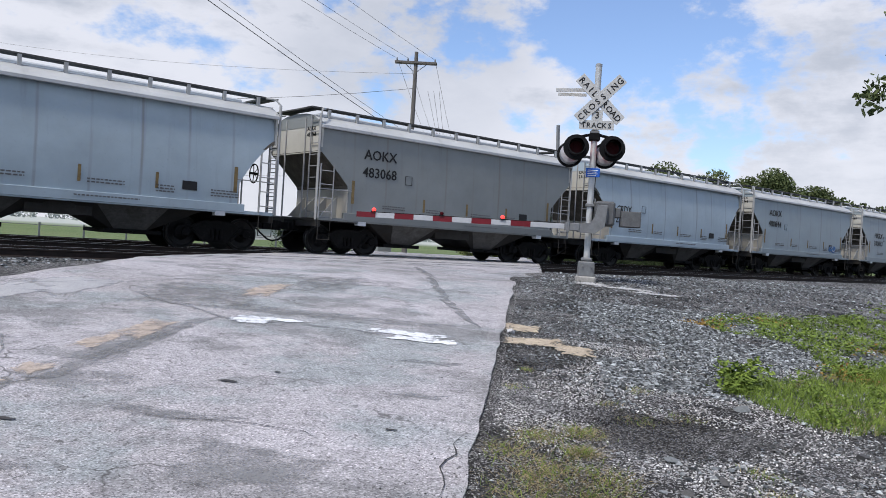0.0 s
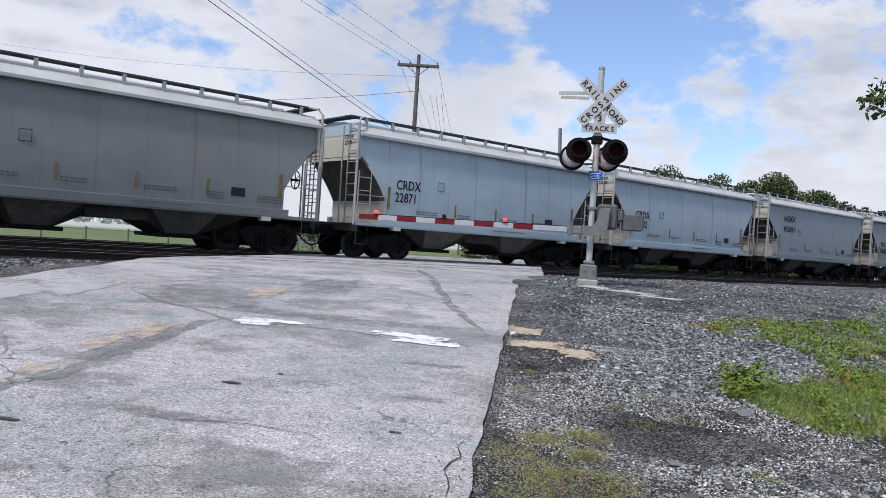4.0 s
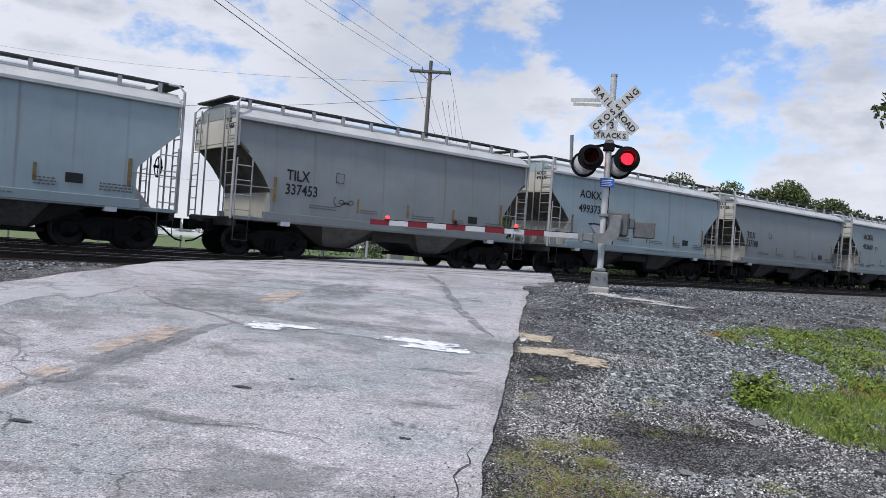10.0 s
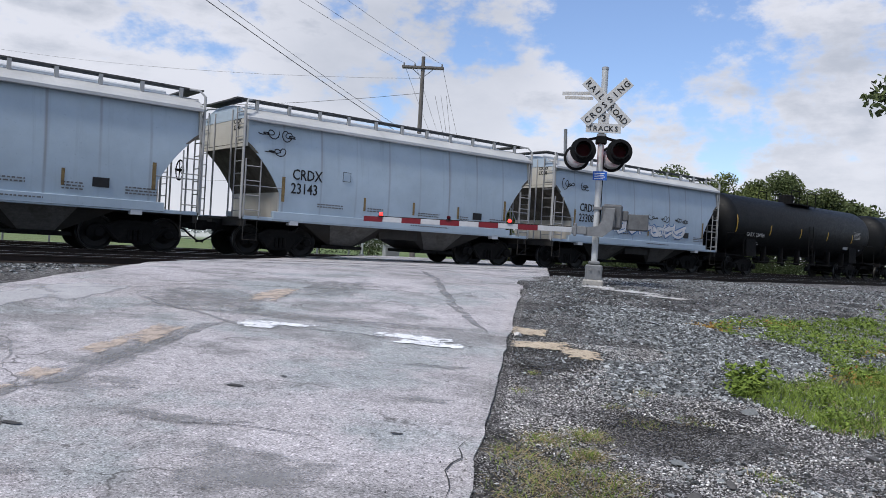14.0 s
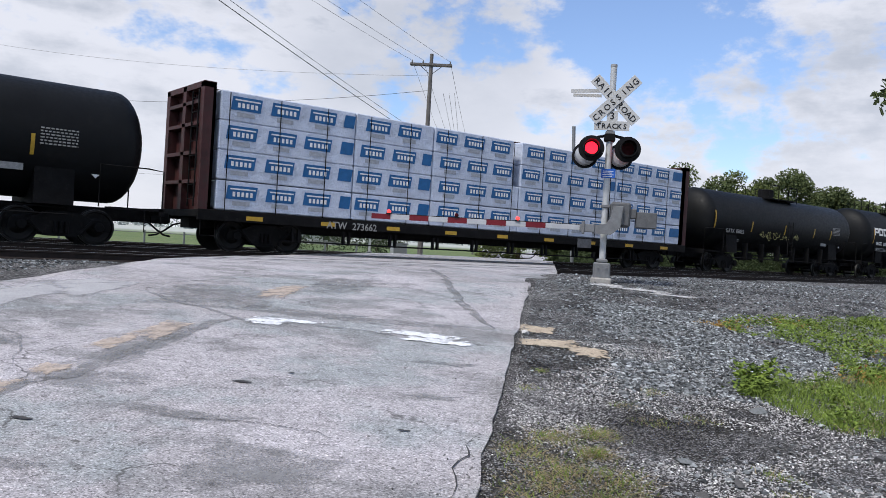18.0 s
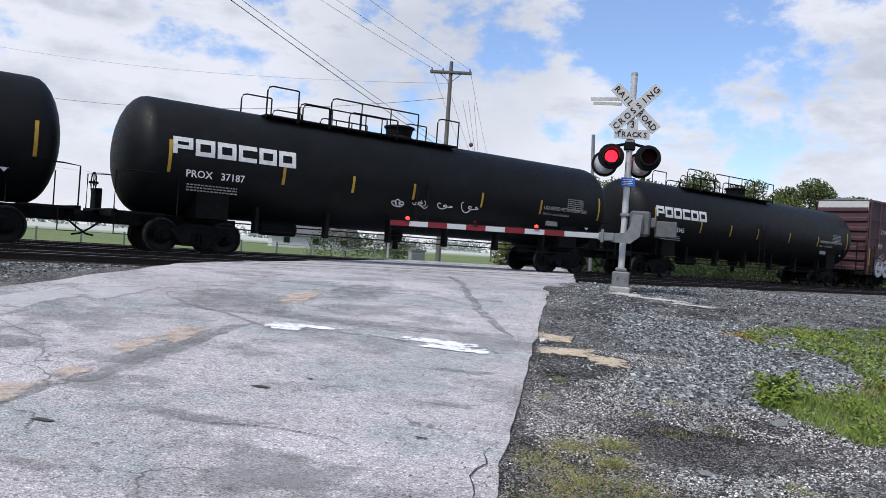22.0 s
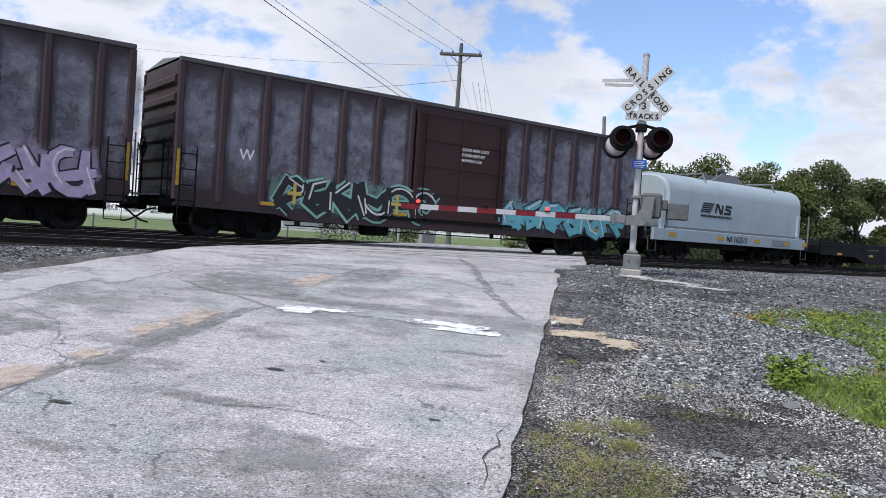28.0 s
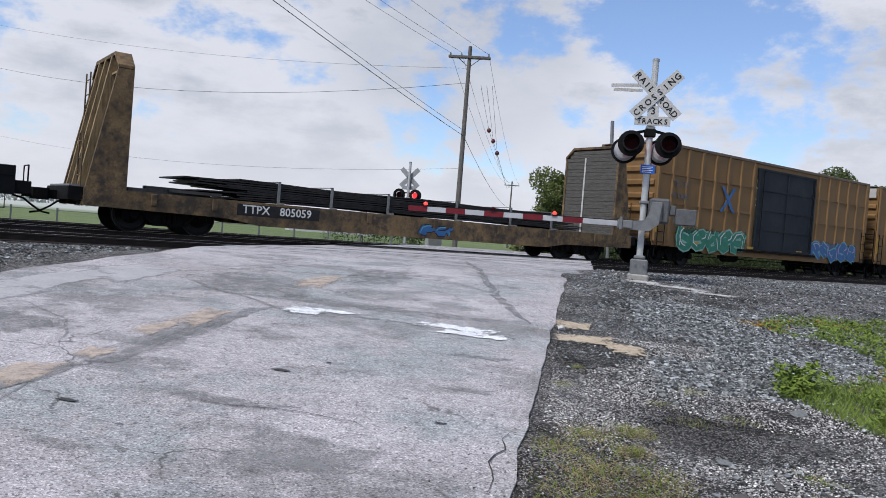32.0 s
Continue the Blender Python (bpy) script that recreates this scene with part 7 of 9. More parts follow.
# ---- bulkhead flatcar with steel plate ----
bk = rail_car("bulkhead_flatcar", "tan bulkhead flatcar carrying stacked dark steel plates", "flatcar", 503.94, "")
BL = 20.1
for s in (-1, 1):
    part("side_sill", prism(bmesh.new(), [(0, 1.05), (BL, 1.05), (BL, 0.6), (BL - 3.6, 0.55), (BL - 4.6, 0.4), (4.6, 0.4), (3.6, 0.55), (0, 0.6)], "y", s * 1.42, s * 1.52), TAN_STEEL, bk)
part("deck", boxes((0, BL, -1.44, 1.44, 0.95, 1.04), (0.2, BL - 0.2, -0.4, 0.4, 0.6, 0.95)), WOOD_GREY, bk)
for f, s in ((lambda x: x, 1), (lambda x: BL - x, -1)):
    for y in (-1.46, 1.34):
        part("bulkhead_side", prism(bmesh.new(), [(f(-0.05), 0.62), (f(1.0), 0.62), (f(1.0), 4.1), (f(0.62), 4.1)], "y", y, y + 0.1), TAN_STEEL, bk)
    a, b = sorted((f(0.78), f(0.88)))
    part("bulkhead_plate", prism(bmesh.new(), [(-1.36, 1.04), (1.36, 1.04), (1.36, 4.1), (1.0, 4.45), (-1.0, 4.45), (-1.36, 4.1)], "x", a, b), MAROON, bk)
    part("bulkhead_cap", prism(bmesh.new(), [(-1.46, 4.08), (-1.0, 4.45), (1.0, 4.45), (1.46, 4.08), (1.46, 4.17), (1.04, 4.54), (-1.04, 4.54), (-1.46, 4.17)], "x", *sorted((f(0.6), f(1.0)))), TAN_STEEL, bk)
    for y in (-0.7, 0.0, 0.7):
        part("bulkhead_rib", prism(bmesh.new(), [(f(-0.05), 0.9), (f(0.78), 0.9), (f(0.78), 4.45), (f(0.6), 4.45)], "y", y - 0.06, y + 0.06), TIMBER, bk)
    for z in (1.7, 2.5, 3.3, 4.0):
        part("bulkhead_rib", boxes((*sorted((f(0.62 if z > 3 else 0.5), f(0.78))), -1.36, 1.36, z - 0.03, z + 0.03)), TIMBER, bk)
    part("end_ladder", ladder_bm(f(0.42), 1.0, 1.0, 4.2, 0.5, "y"), TAN_STEEL, bk)
    part("end_ladder", ladder_bm(f(-0.06), -1.1, 0.7, 2.4, 0.45, "y"), TAN_STEEL, bk)
    z = 1.06
    while z < 4.3:
        half = 1.36 - max(0.0, z - 3.96)
        part("lining_board", boxes((*sorted((f(0.88), f(0.97 + 0.01 * noise.noise(Vector((z * 9, s, 0)))))), -half + 0.02 * noise.noise(Vector((z * 5, 0, s))), half, z, z + 0.135)), WOOD_GREY, bk)
        z += 0.145
    part("lining_batten", boxes((*sorted((f(0.985), f(1.0))), 0.28, 0.36, 1.1, 4.1)), WHITE_SHEET, bk)
    part("end_sill", boxes((*sorted((f(-0.35), f(0.0))), -1.45, 1.45, 0.7, 1.05), bevel=0.015), STEEL_DARK, bk)
    part("end_platform", boxes((*sorted((f(-0.3), f(0.3))), -1.3, 1.3, 1.05, 1.1)), GALV, bk)
part("number_board", boxes((3.9, 6.4, -1.53, -1.522, 0.66, 0.98)), BLACK_INK, bk)
lettered(bk, "TTPX", 0.24, WHITE_INK, 4.05, -1.534, 0.73, "reporting_mark")
lettered(bk, "805059", 0.24, WHITE_INK, 5.15, -1.534, 0.73, "car_number")
rng = random.Random(5)
for k in range(11):
    x0 = 3.2 + rng.uniform(-0.3, 1.2) - (0.8 if k in (5, 6, 9) else 0)
    x1 = 17.0 + rng.uniform(-0.8, 0.8)
    z = 1.12 + k * 0.048
    bm = bmesh.new()
    n = 12
    def sag(x):
        return 0.12 * max(0, (6.5 - x) / 4) * (-1 if k < 5 else 0.6) * 0.25 + 0.02 * math.sin(x + k)
    rows = []
    for j in range(n + 1):
        a = x0 + (x1 - x0) * j / n
        rows.append([bm.verts.new(p) for p in ((a, -1.15, z + sag(a)), (a, 1.15, z + sag(a)), (a, 1.15, z + 0.04 + sag(a)), (a, -1.15, z + 0.04 + sag(a)))])
    for A_, B_ in zip(rows, rows[1:]):
        for q in range(4):
            bm.faces.new((A_[q], B_[q], B_[(q + 1) % 4], A_[(q + 1) % 4]))
    bm.faces.new(rows[0])
    bm.faces.new(rows[-1][::-1])
    part("steel_plate", bm, RUST_PLATE, bk)
for x in (5.2, 6.9, 8.9, 11.6, 14.0, 16.0):
    part("load_strap", boxes((x, x + 0.08, -1.5, -1.18, 1.04, 1.1), (x, x + 0.08, -1.2, -1.16, 1.04, 1.7), (x, x + 0.08, -1.2, 1.2, 1.68, 1.7)), GALV, bk)
part("broken_timber", boxes((1.2, 3.4, -0.8, -0.5, 1.04, 1.16), (1.8, 3.9, -0.2, 0.1, 1.16, 1.26), (2.2, 3.6, -1.1, -0.9, 1.12, 1.2)), WOOD_GREY, bk)
for x in (1.6, 3.2, 8.0, 10.5, 13.2, 15.6, 18.0):
    part("stake_pocket", boxes((x, x + 0.14, -1.58, -1.5, 0.72, 1.02), bevel=0.01), TAN_STEEL, bk)
scrawl(bk, 10.0, 11.2, 0.5, 0.85, "blue", "black", 71, -1.526, 2, "cyan")
gear(bk, BL, 2.2, 0.35)

# ---- crossing signal ----
FLASHERS = []
DARK_GALV = plain("dull_dark_casting", (0.12, 0.123, 0.128), 0.6, 0.3, 0.2, 8.0, dirt=(0.08, 0.075, 0.07), dirt_at=(0.55, 0.8))
MAST_AT = (12.48, 10.42, 1.0)
sig = thing("crossing_signal", "silver railroad crossing mast with crossbuck, red lamps and gate", "crossing signal", MAST_AT, turn=-46.32)


def ring_bm(r0, r1, d, y, n=28):
    """A flat ring round the Y axis."""
    bm = bmesh.new()
    prof = [(0, r0), (0, r1), (d, r1), (d, r0)]
    rings = [[bm.verts.new((r * math.cos(k * math.tau / n), y + h, r * math.sin(k * math.tau / n))) for k in range(n)] for h, r in prof]
    for a, b in zip(rings, rings[1:] + rings[:1]):
        for k in range(n):
            bm.faces.new((a[k], a[(k + 1) % n], b[(k + 1) % n], b[k]))
    bmesh.ops.recalc_face_normals(bm, faces=bm.faces)
    return bm


def blade(w, h, ang, y, name="crossbuck_blade"):
    bm = boxes((-w / 2, w / 2, y, y + 0.012, -h / 2, h / 2), bevel=0.003)
    ob = part(name, bm, WHITE_SHEET, sig)
    ob.matrix_basis = pose(0.06, 0, 3.68, 0, ang, 0)
    return ob


def signal_mast(sig, front):
    part("foundation", boxes((-0.2, 0.2, -0.2, 0.2, -0.3, 0.08), bevel=0.03), CONCRETE, sig)
    b = part("junction_base", boxes((-0.165, 0.165, -0.165, 0.165, 0.06, 0.38), (-0.11, 0.11, -0.11, 0.11, 0.38, 0.46), bevel=0.025), GALV, sig)
    for x in (-0.14, 0.14):
        part("anchor_bolt", tube(bmesh.new(), [(x, -0.16, 0.02), (x, -0.16, 0.16)], 0.018, 6), GALV, b)
        part("base_latch", lathe(bmesh.new(), [(0, 0.025), (0.02, 0.02)], (x * 0.6, -0.19, 0.28), (0, -1, 0), 8), GALV, b)
    part("mast", tube(bmesh.new(), [(0, 0, 0.4), (0, 0, 4.38)], 0.064, 16), MAST, sig)
    part("mast_cap", lathe(bmesh.new(), [(0, 0.07), (0.05, 0.068), (0.06, 0.04)], (0, 0, 4.36), (0, 0, 1), 14), ALU, sig)
    part("conduit", tube(bmesh.new(), [(0.05, 0.06, 0.4), (0.075, 0.07, 1.2), (0.07, 0.06, 2.6)], 0.013, 5), RUBBER, sig)


signal_mast(sig, True)
A = blade(1.22, 0.23, 45, -0.10)      # reads downwards to the right
B = blade(1.22, 0.23, -45, -0.125)
def spaced(ob, txt, size, x0, pitch, y, z):
    """Sign lettering, one letter after another at an even pitch."""
    for i, ch in enumerate(txt):
        me = LETTERS[(ch, size, BLACK_INK.name)]
        xs = [v.co.x for v in me.vertices]
        lettered(ob, ch, size, BLACK_INK, x0 + i * pitch - (max(xs) + min(xs)) / 2, y, z, "letter")


spaced(A, "RAIL", 0.125, -0.52, 0.125, -0.102, -0.062)
spaced(A, "ROAD", 0.125, 0.15, 0.125, -0.102, -0.062)
spaced(B, "CROSSING", 0.125, -0.52, 0.149, -0.127, -0.062)
tb_ = part("track_count_plate", boxes((-0.33, 0.37, -0.1, -0.088, 3.06, 3.25), (-0.09, 0.13, -0.1, -0.088, 3.25, 3.46), bevel=0.003), WHITE_SHEET, sig)
spaced(tb_, "TRACKS", 0.105, -0.24, 0.104, -0.103, 3.1)
lettered(tb_, "3", 0.14, BLACK_INK, -0.03, -0.103, 3.29)
part("rear_crossbuck", boxes((-0.7, -0.06, 0.08, 0.1, 3.86, 3.93)), WHITE_SHEET, sig).matrix_basis = pose(0, 0, 0, 0, -2, 0)
part("rear_crossbuck", boxes((-0.78, -0.2, 0.2, 0.22, 3.78, 3.84)), WHITE_SHEET, sig)
part("cross_arm", tube(bmesh.new(), [(-0.36, 0, 2.9), (-0.1, 0, 2.96), (0.12, 0, 2.96), (0.38, 0, 2.9)], 0.03, 8), STEEL_DARK, sig)
part("arm_bracket", boxes((-0.11, 0.11, -0.1, 0.1, 2.84, 3.0), bevel=0.02), STEEL_DARK, sig)
part("arm_bracket", boxes((-0.09, 0.09, -0.09, 0.09, 2.99, 3.05), bevel=0.01), GALV, sig)


def lens_mesh():
    bm = bmesh.new()
    n = 24
    front = [bm.verts.new((0.128 * math.cos(k * math.tau / n), -0.008, 0.128 * math.sin(k * math.tau / n))) for k in range(n)]
    back = [bm.verts.new((0.128 * math.cos(k * math.tau / n), 0.008, 0.128 * math.sin(k * math.tau / n))) for k in range(n)]
    f = bm.faces.new(front)
    bm.faces.new(back[::-1])
    for k in range(n):
        bm.faces.new((front[k], back[k], back[(k + 1) % n], front[(k + 1) % n]))
    bmesh.ops.recalc_face_normals(bm, faces=bm.faces)
    for g in bm.faces:
        g.material_index = 1
    f.material_index = 0
    me = bpy.data.meshes.new("lens_reflector")
    bm.to_mesh(me)
    bm.free()
    me.materials.append(LENS_ON)
    me.materials.append(LENS_OFF)
    return me


LENS = lens_mesh()
ON_LEFT = [(1.25, 1.75), (2.8, 3.3), (5.55, 6.25), (8.45, 9.25), (10.35, 10.75), (11.3, 12.2), (13.3, 13.7), (14.3, 14.7), (17.3, 18.2), (18.8, 19.25), (20.4, 21.2), (21.8, 22.25), (23.8, 24.2), (24.8, 25.6), (28.3, 28.7), (29.3, 30.25), (31.3, 31.7)]
ON_RIGHT = [(0.5, 1.05), (2.3, 2.7), (5.2, 5.5), (9.75, 10.2), (18.4, 18.7), (19.65, 20.2), (21.3, 21.7), (22.75, 23.25), (24.3, 24.7)]
for side, spans in ((-1, ON_LEFT), (1, ON_RIGHT)):
    x, z = 0.36 * side, 2.68
    lamp = part("flashing_lamp", ring_bm(0.13, 0.26, 0.014, -0.16), MATT_BLACK, sig, "round black backing with a red lamp")
    lamp.location = (x, 0, z)
    part("visor", ring_bm(0.152, 0.168, 0.30, -0.47), MATT_BLACK, lamp)
    part("lamp_housing", lathe(bmesh.new(), [(0.0, 0.164), (0.16, 0.16), (0.2, 0.1)], (0, 0.0, 0), (0, 1, 0), 20), MATT_BLACK, lamp)
    part("lamp_neck", tube(bmesh.new(), [(0, -0.02, 0.16), (0, -0.02, 0.26)], 0.03, 6), STEEL_DARK, lamp)
    lens = part("lens_reflector", LENS, LENS_ON, lamp)
    FLASHERS.append((lens, pose(0, -0.165, 0), spans))
    rear = part("rear_lamp", ring_bm(0.02, 0.27, 0.014, 0.36), MATT_BLACK, sig)
    rear.location = (x - 0.1, 0, z - 0.09)
    part("rear_housing", lathe(bmesh.new(), [(0.14, 0.1), (0.17, 0.19), (0.35, 0.21)], (0, 0, 0), (0, 1, 0), 20), ALU, rear)
    part("rear_shell", lathe(bmesh.new(), [(0.02, 0.12), (0.06, 0.2), (0.3, 0.215), (0.352, 0.215)], (0, 0, 0), (0, 1, 0), 24), WHITE_TAPE, rear, "pale lamp shell")
bs = part("blue_notice", boxes((-0.13, 0.15, -0.085, -0.075, 2.1, 2.28), bevel=0.004), BLUE_SIGN, sig, "blue emergency notice with white print")
small = bmesh.new()
for k in range(4):
    box(small, -0.1, 0.11 - 0.03 * (k % 2), -0.089, -0.085, 2.23 - k * 0.035, 2.242 - k * 0.035)
part("small_print", small, WHITE_INK, bs)

# gate mechanism, arm and counterweights
mech = part("gate_mechanism", boxes((0.1, 0.5, -0.16, 0.22, 1.12, 1.62), bevel=0.04), DARK_GALV, sig, "grey gate machine box")
part("machine_cover", boxes((0.13, 0.36, -0.19, -0.16, 1.16, 1.55), bevel=0.02), GALV, mech)
part("machine_hub", lathe(bmesh.new(), [(0, 0.07), (0.05, 0.065), (0.06, 0.03)], (0.23, -0.19, 1.4), (0, -1, 0), 14), GALV, mech)
part("arm_lever", prism(bmesh.new(), [(0.33, 1.5), (0.14, 1.5), (0.1, 1.3), (0.02, 1.16), (-0.25, 1.13), (-0.25, 0.96), (0.12, 0.95), (0.3, 1.1)], "y", -0.26, -0.2), GALV, sig)
part("arm_socket", boxes((-0.5, -0.2, -0.29, -0.19, 0.98, 1.14), (-0.46, -0.4, -0.31, -0.17, 0.94, 1.2), bevel=0.012), GALV, sig)
part("counterweight", boxes((0.5, 0.62, -0.1, 0.15, 1.3, 1.5), (0.62, 1.02, -0.14, 0.2, 1.12, 1.44), bevel=0.015), DARK_GALV, sig)
part("mast_clamp", boxes((-0.09, 0.09, -0.09, 0.09, 1.5, 1.56), (-0.09, 0.09, -0.09, 0.09, 1.1, 1.16), bevel=0.008), GALV, sig)
arm = part("gate_arm", boxes((-4.78, -0.45, -0.27, -0.235, 1.01, 1.115), bevel=0.004), WHITE_TAPE, sig, "lowered gate arm in red and white bands")
for k in range(5):
    x = -4.78 + k * 0.8
    part("red_band", boxes((x, x + 0.4, -0.275, -0.27, 1.008, 1.117)), RED_TAPE, arm)
for x, lit in ((-4.42, True), (-3.0, False), (-1.75, True)):
    lm = part("arm_lamp", boxes((x - 0.05, x + 0.05, -0.3, -0.2, 1.115, 1.14)), MATT_BLACK, arm)
    part("lamp_lens", lathe(bmesh.new(), [(-0.04, 0.03), (-0.02, 0.04), (0.03, 0.04), (0.045, 0.02)], (x, -0.25, 1.172), (0, -1, 0), 14), LENS_GATE if lit else LENS_OFF, lm)
part("arm_wire", tube(bmesh.new(), [(-4.4, -0.25, 1.125), (-2.5, -0.25, 1.122), (-0.5, -0.25, 1.125)], 0.008, 4), RUBBER, arm)

# the thin pole beyond, and the opposite signal
solo("thin_pole", tube(bmesh.new(), [(34.1, 30.7, 0.0), (33.9, 31.05, 8.76)], 0.1, 8), GALV, "slim grey steel pole beside the tracks", "pole")
opp = thing("crossing_signal", "silver crossing mast across the tracks, seen from behind", "crossing signal", (20.95, 32.0, 0.5), turn=133.7)
signal_mast(opp, False)
for ang in (45, -45):
    ob = part("crossbuck_blade", boxes((-0.61, 0.61, -0.11, -0.098, -0.115, 0.115)), ALU, opp)
    ob.matrix_basis = pose(0, 0, 3.65, 0, ang, 0)
part("track_count_plate", boxes((-0.35, 0.35, -0.1, -0.088, 3.06, 3.25), (-0.11, 0.11, -0.1, -0.088, 3.25, 3.46)), ALU, opp)
part("cross_arm", tube(bmesh.new(), [(-0.38, 0, 2.9), (0.38, 0, 2.9)], 0.03, 8), STEEL_DARK, opp)
for s in (-1, 1):
    lp = part("flashing_lamp", ring_bm(0.165, 0.3, 0.014, 0.18), MATT_BLACK, opp)
    lp.location = (0.4 * s, 0, 2.78)
    part("visor", ring_bm(0.160, 0.178, 0.28, 0.2), MATT_BLACK, lp)
    part("lamp_lens", lathe(bmesh.new(), [(0.16, 0.02), (0.165, 0.15), (0.18, 0.15), (0.19, 0.02)], (0, 0, 0), (0, 1, 0), 18), LENS_DIM if s < 0 else LENS_OFF, lp)
part("gate_mechanism", boxes((0.1, 0.5, -0.16, 0.22, 1.12, 1.62), bevel=0.04), ALU, opp)

# ---- utility poles and wires ----
def utility_pole(x, y, z0, z1, label, arm_turn, lean=0.0):
    p = thing("utility_pole", label, "utility pole", (x, y, z0), "utility poles")
    h = z1 - z0
    part("pole", tube(bmesh.new(), [(0, 0, -0.5), (lean * 0.5, 0, h * 0.5), (lean, 0, h)], 0.16, 12, 0.1), WOOD_POLE, p)
    c, s = math.cos(arm_turn), math.sin(arm_turn)
    bm = boxes((-1.15, 1.15, -0.17, -0.07, -0.06, 0.06), (-1.15, 1.15, 0.07, 0.17, -0.06, 0.06), bevel=0.008)
    bm.transform(Matrix.Translation((lean, 0, h - 0.6)) @ Matrix.Rotation(arm_turn, 4, "Z"))
    part("cross_arm", bm, WOOD_POLE, p)
    for k in (-1, 1):
        part("arm_brace", tube(bmesh.new(), [(lean + 0.6 * k * c, 0.6 * k * s, h - 0.66), (lean, 0, h - 1.15)], 0.02, 5), GALV, p)
    for d in (-1.05, -0.45, 1.05):
        part("insulator", lathe(bmesh.new(), [(0, 0.02), (0.06, 0.045), (0.14, 0.04), (0.2, 0.02)], (lean + d * c, d * s, h - 0.55), (0, 0, 1), 8), GALV, p)
    return p


ARM = radians(-42)
utility_pole(25.9, 34.5, 0.1, 11.9, "tall weathered wooden utility pole with a double cross-arm", ARM, 0.0)
utility_pole(78.0, 90.6, 0.0, 10.2, "distant wooden utility pole with a cross-arm", ARM)


def wire(a, b, sag, r, label, balls=()):
    a, b = Vector(a), Vector(b)
    n = 18
    pts = [a.lerp(b, i / n) - Vector((0, 0, sag * 4 * (i / n) * (1 - i / n))) for i in range(n + 1)]
    tagged(part("overhead_wire", tube(bmesh.new(), pts, r * 0.75, 4), RUBBER, None), label, "wire", "overhead wires")


ac = Vector((math.cos(ARM), math.sin(ARM), 0))
P1 = Vector((25.9, 34.5, 0))
near_dir = Vector((-0.84, -0.55, 0))
for d, z in ((-1.05, 11.5), (-0.45, 11.55), (1.05, 11.5)):
    wire(P1 + ac * d + Vector((0, 0, z)), P1 + near_dir * 52 + ac * d + Vector((0, 0, z + 0.7)), 0.7, 0.011, "thin dark power line")
    wire(P1 + ac * d + Vector((0, 0, z)), Vector((78.0, 90.6, 9.9)) + ac * d, 1.2, 0.012, "thin dark power line")
wire(P1 + Vector((0, 0, 7.0)), P1 + near_dir * 52 + Vector((0, 0, 12.75)), 0.5, 0.02, "sagging black telephone cable")
wire(P1 + Vector((0.1, 0.1, 7.3)), P1 + near_dir * 52 + Vector((1.2, -0.8, 12.0)), 0.5, 0.013, "thin dark telephone wire")
wire(P1 + Vector((0, 0, 7.0)), Vector((78.0, 90.6, 6.2)), 0.9, 0.02, "sagging black telephone cable")
wire(P1 + Vector((0, 0, 9.9)), Vector((-2.0, 92.0, 16.5)), 2.6, 0.014, "long grey cable over the field")
wire(P1 + Vector((0, 0, 10.7)), Vector((-4.0, 90.0, 19.5)), 1.6, 0.008, "long grey cable over the field")
wire(P1 + Vector((0, 0, 5.2)), Vector((-2.0, 96.0, 10.6)), 2.2, 0.008, "long grey cable over the field")
for k, (x, y, z) in enumerate(((37.7, 47.0, 9.7), (38.0, 46.75, 8.9), (38.27, 46.5, 8.0))):
    solo("marker_ball", lathe(bmesh.new(), [(-0.18, 0.02), (-0.13, 0.12), (0, 0.18), (0.13, 0.12), (0.18, 0.02)], (0, 0, 0), (1, 0.4, 0), 14), plain("faded_red_ball", (0.13, 0.05, 0.05), 0.6), "faded red warning ball hung on a wire", "marker ball", "marker balls", at=pose(x, y, z), smooth=True)
    tagged(part("overhead_wire", tube(bmesh.new(), [(x - 5.8, y - 6.0, 11.5), (x, y, z + 0.02), (x + 20, y + 22, z - 0.8), (x + 40, y + 44, 9.9)], 0.01, 4), RUBBER, None), "thin wire carrying a marker ball", "wire", "overhead wires")

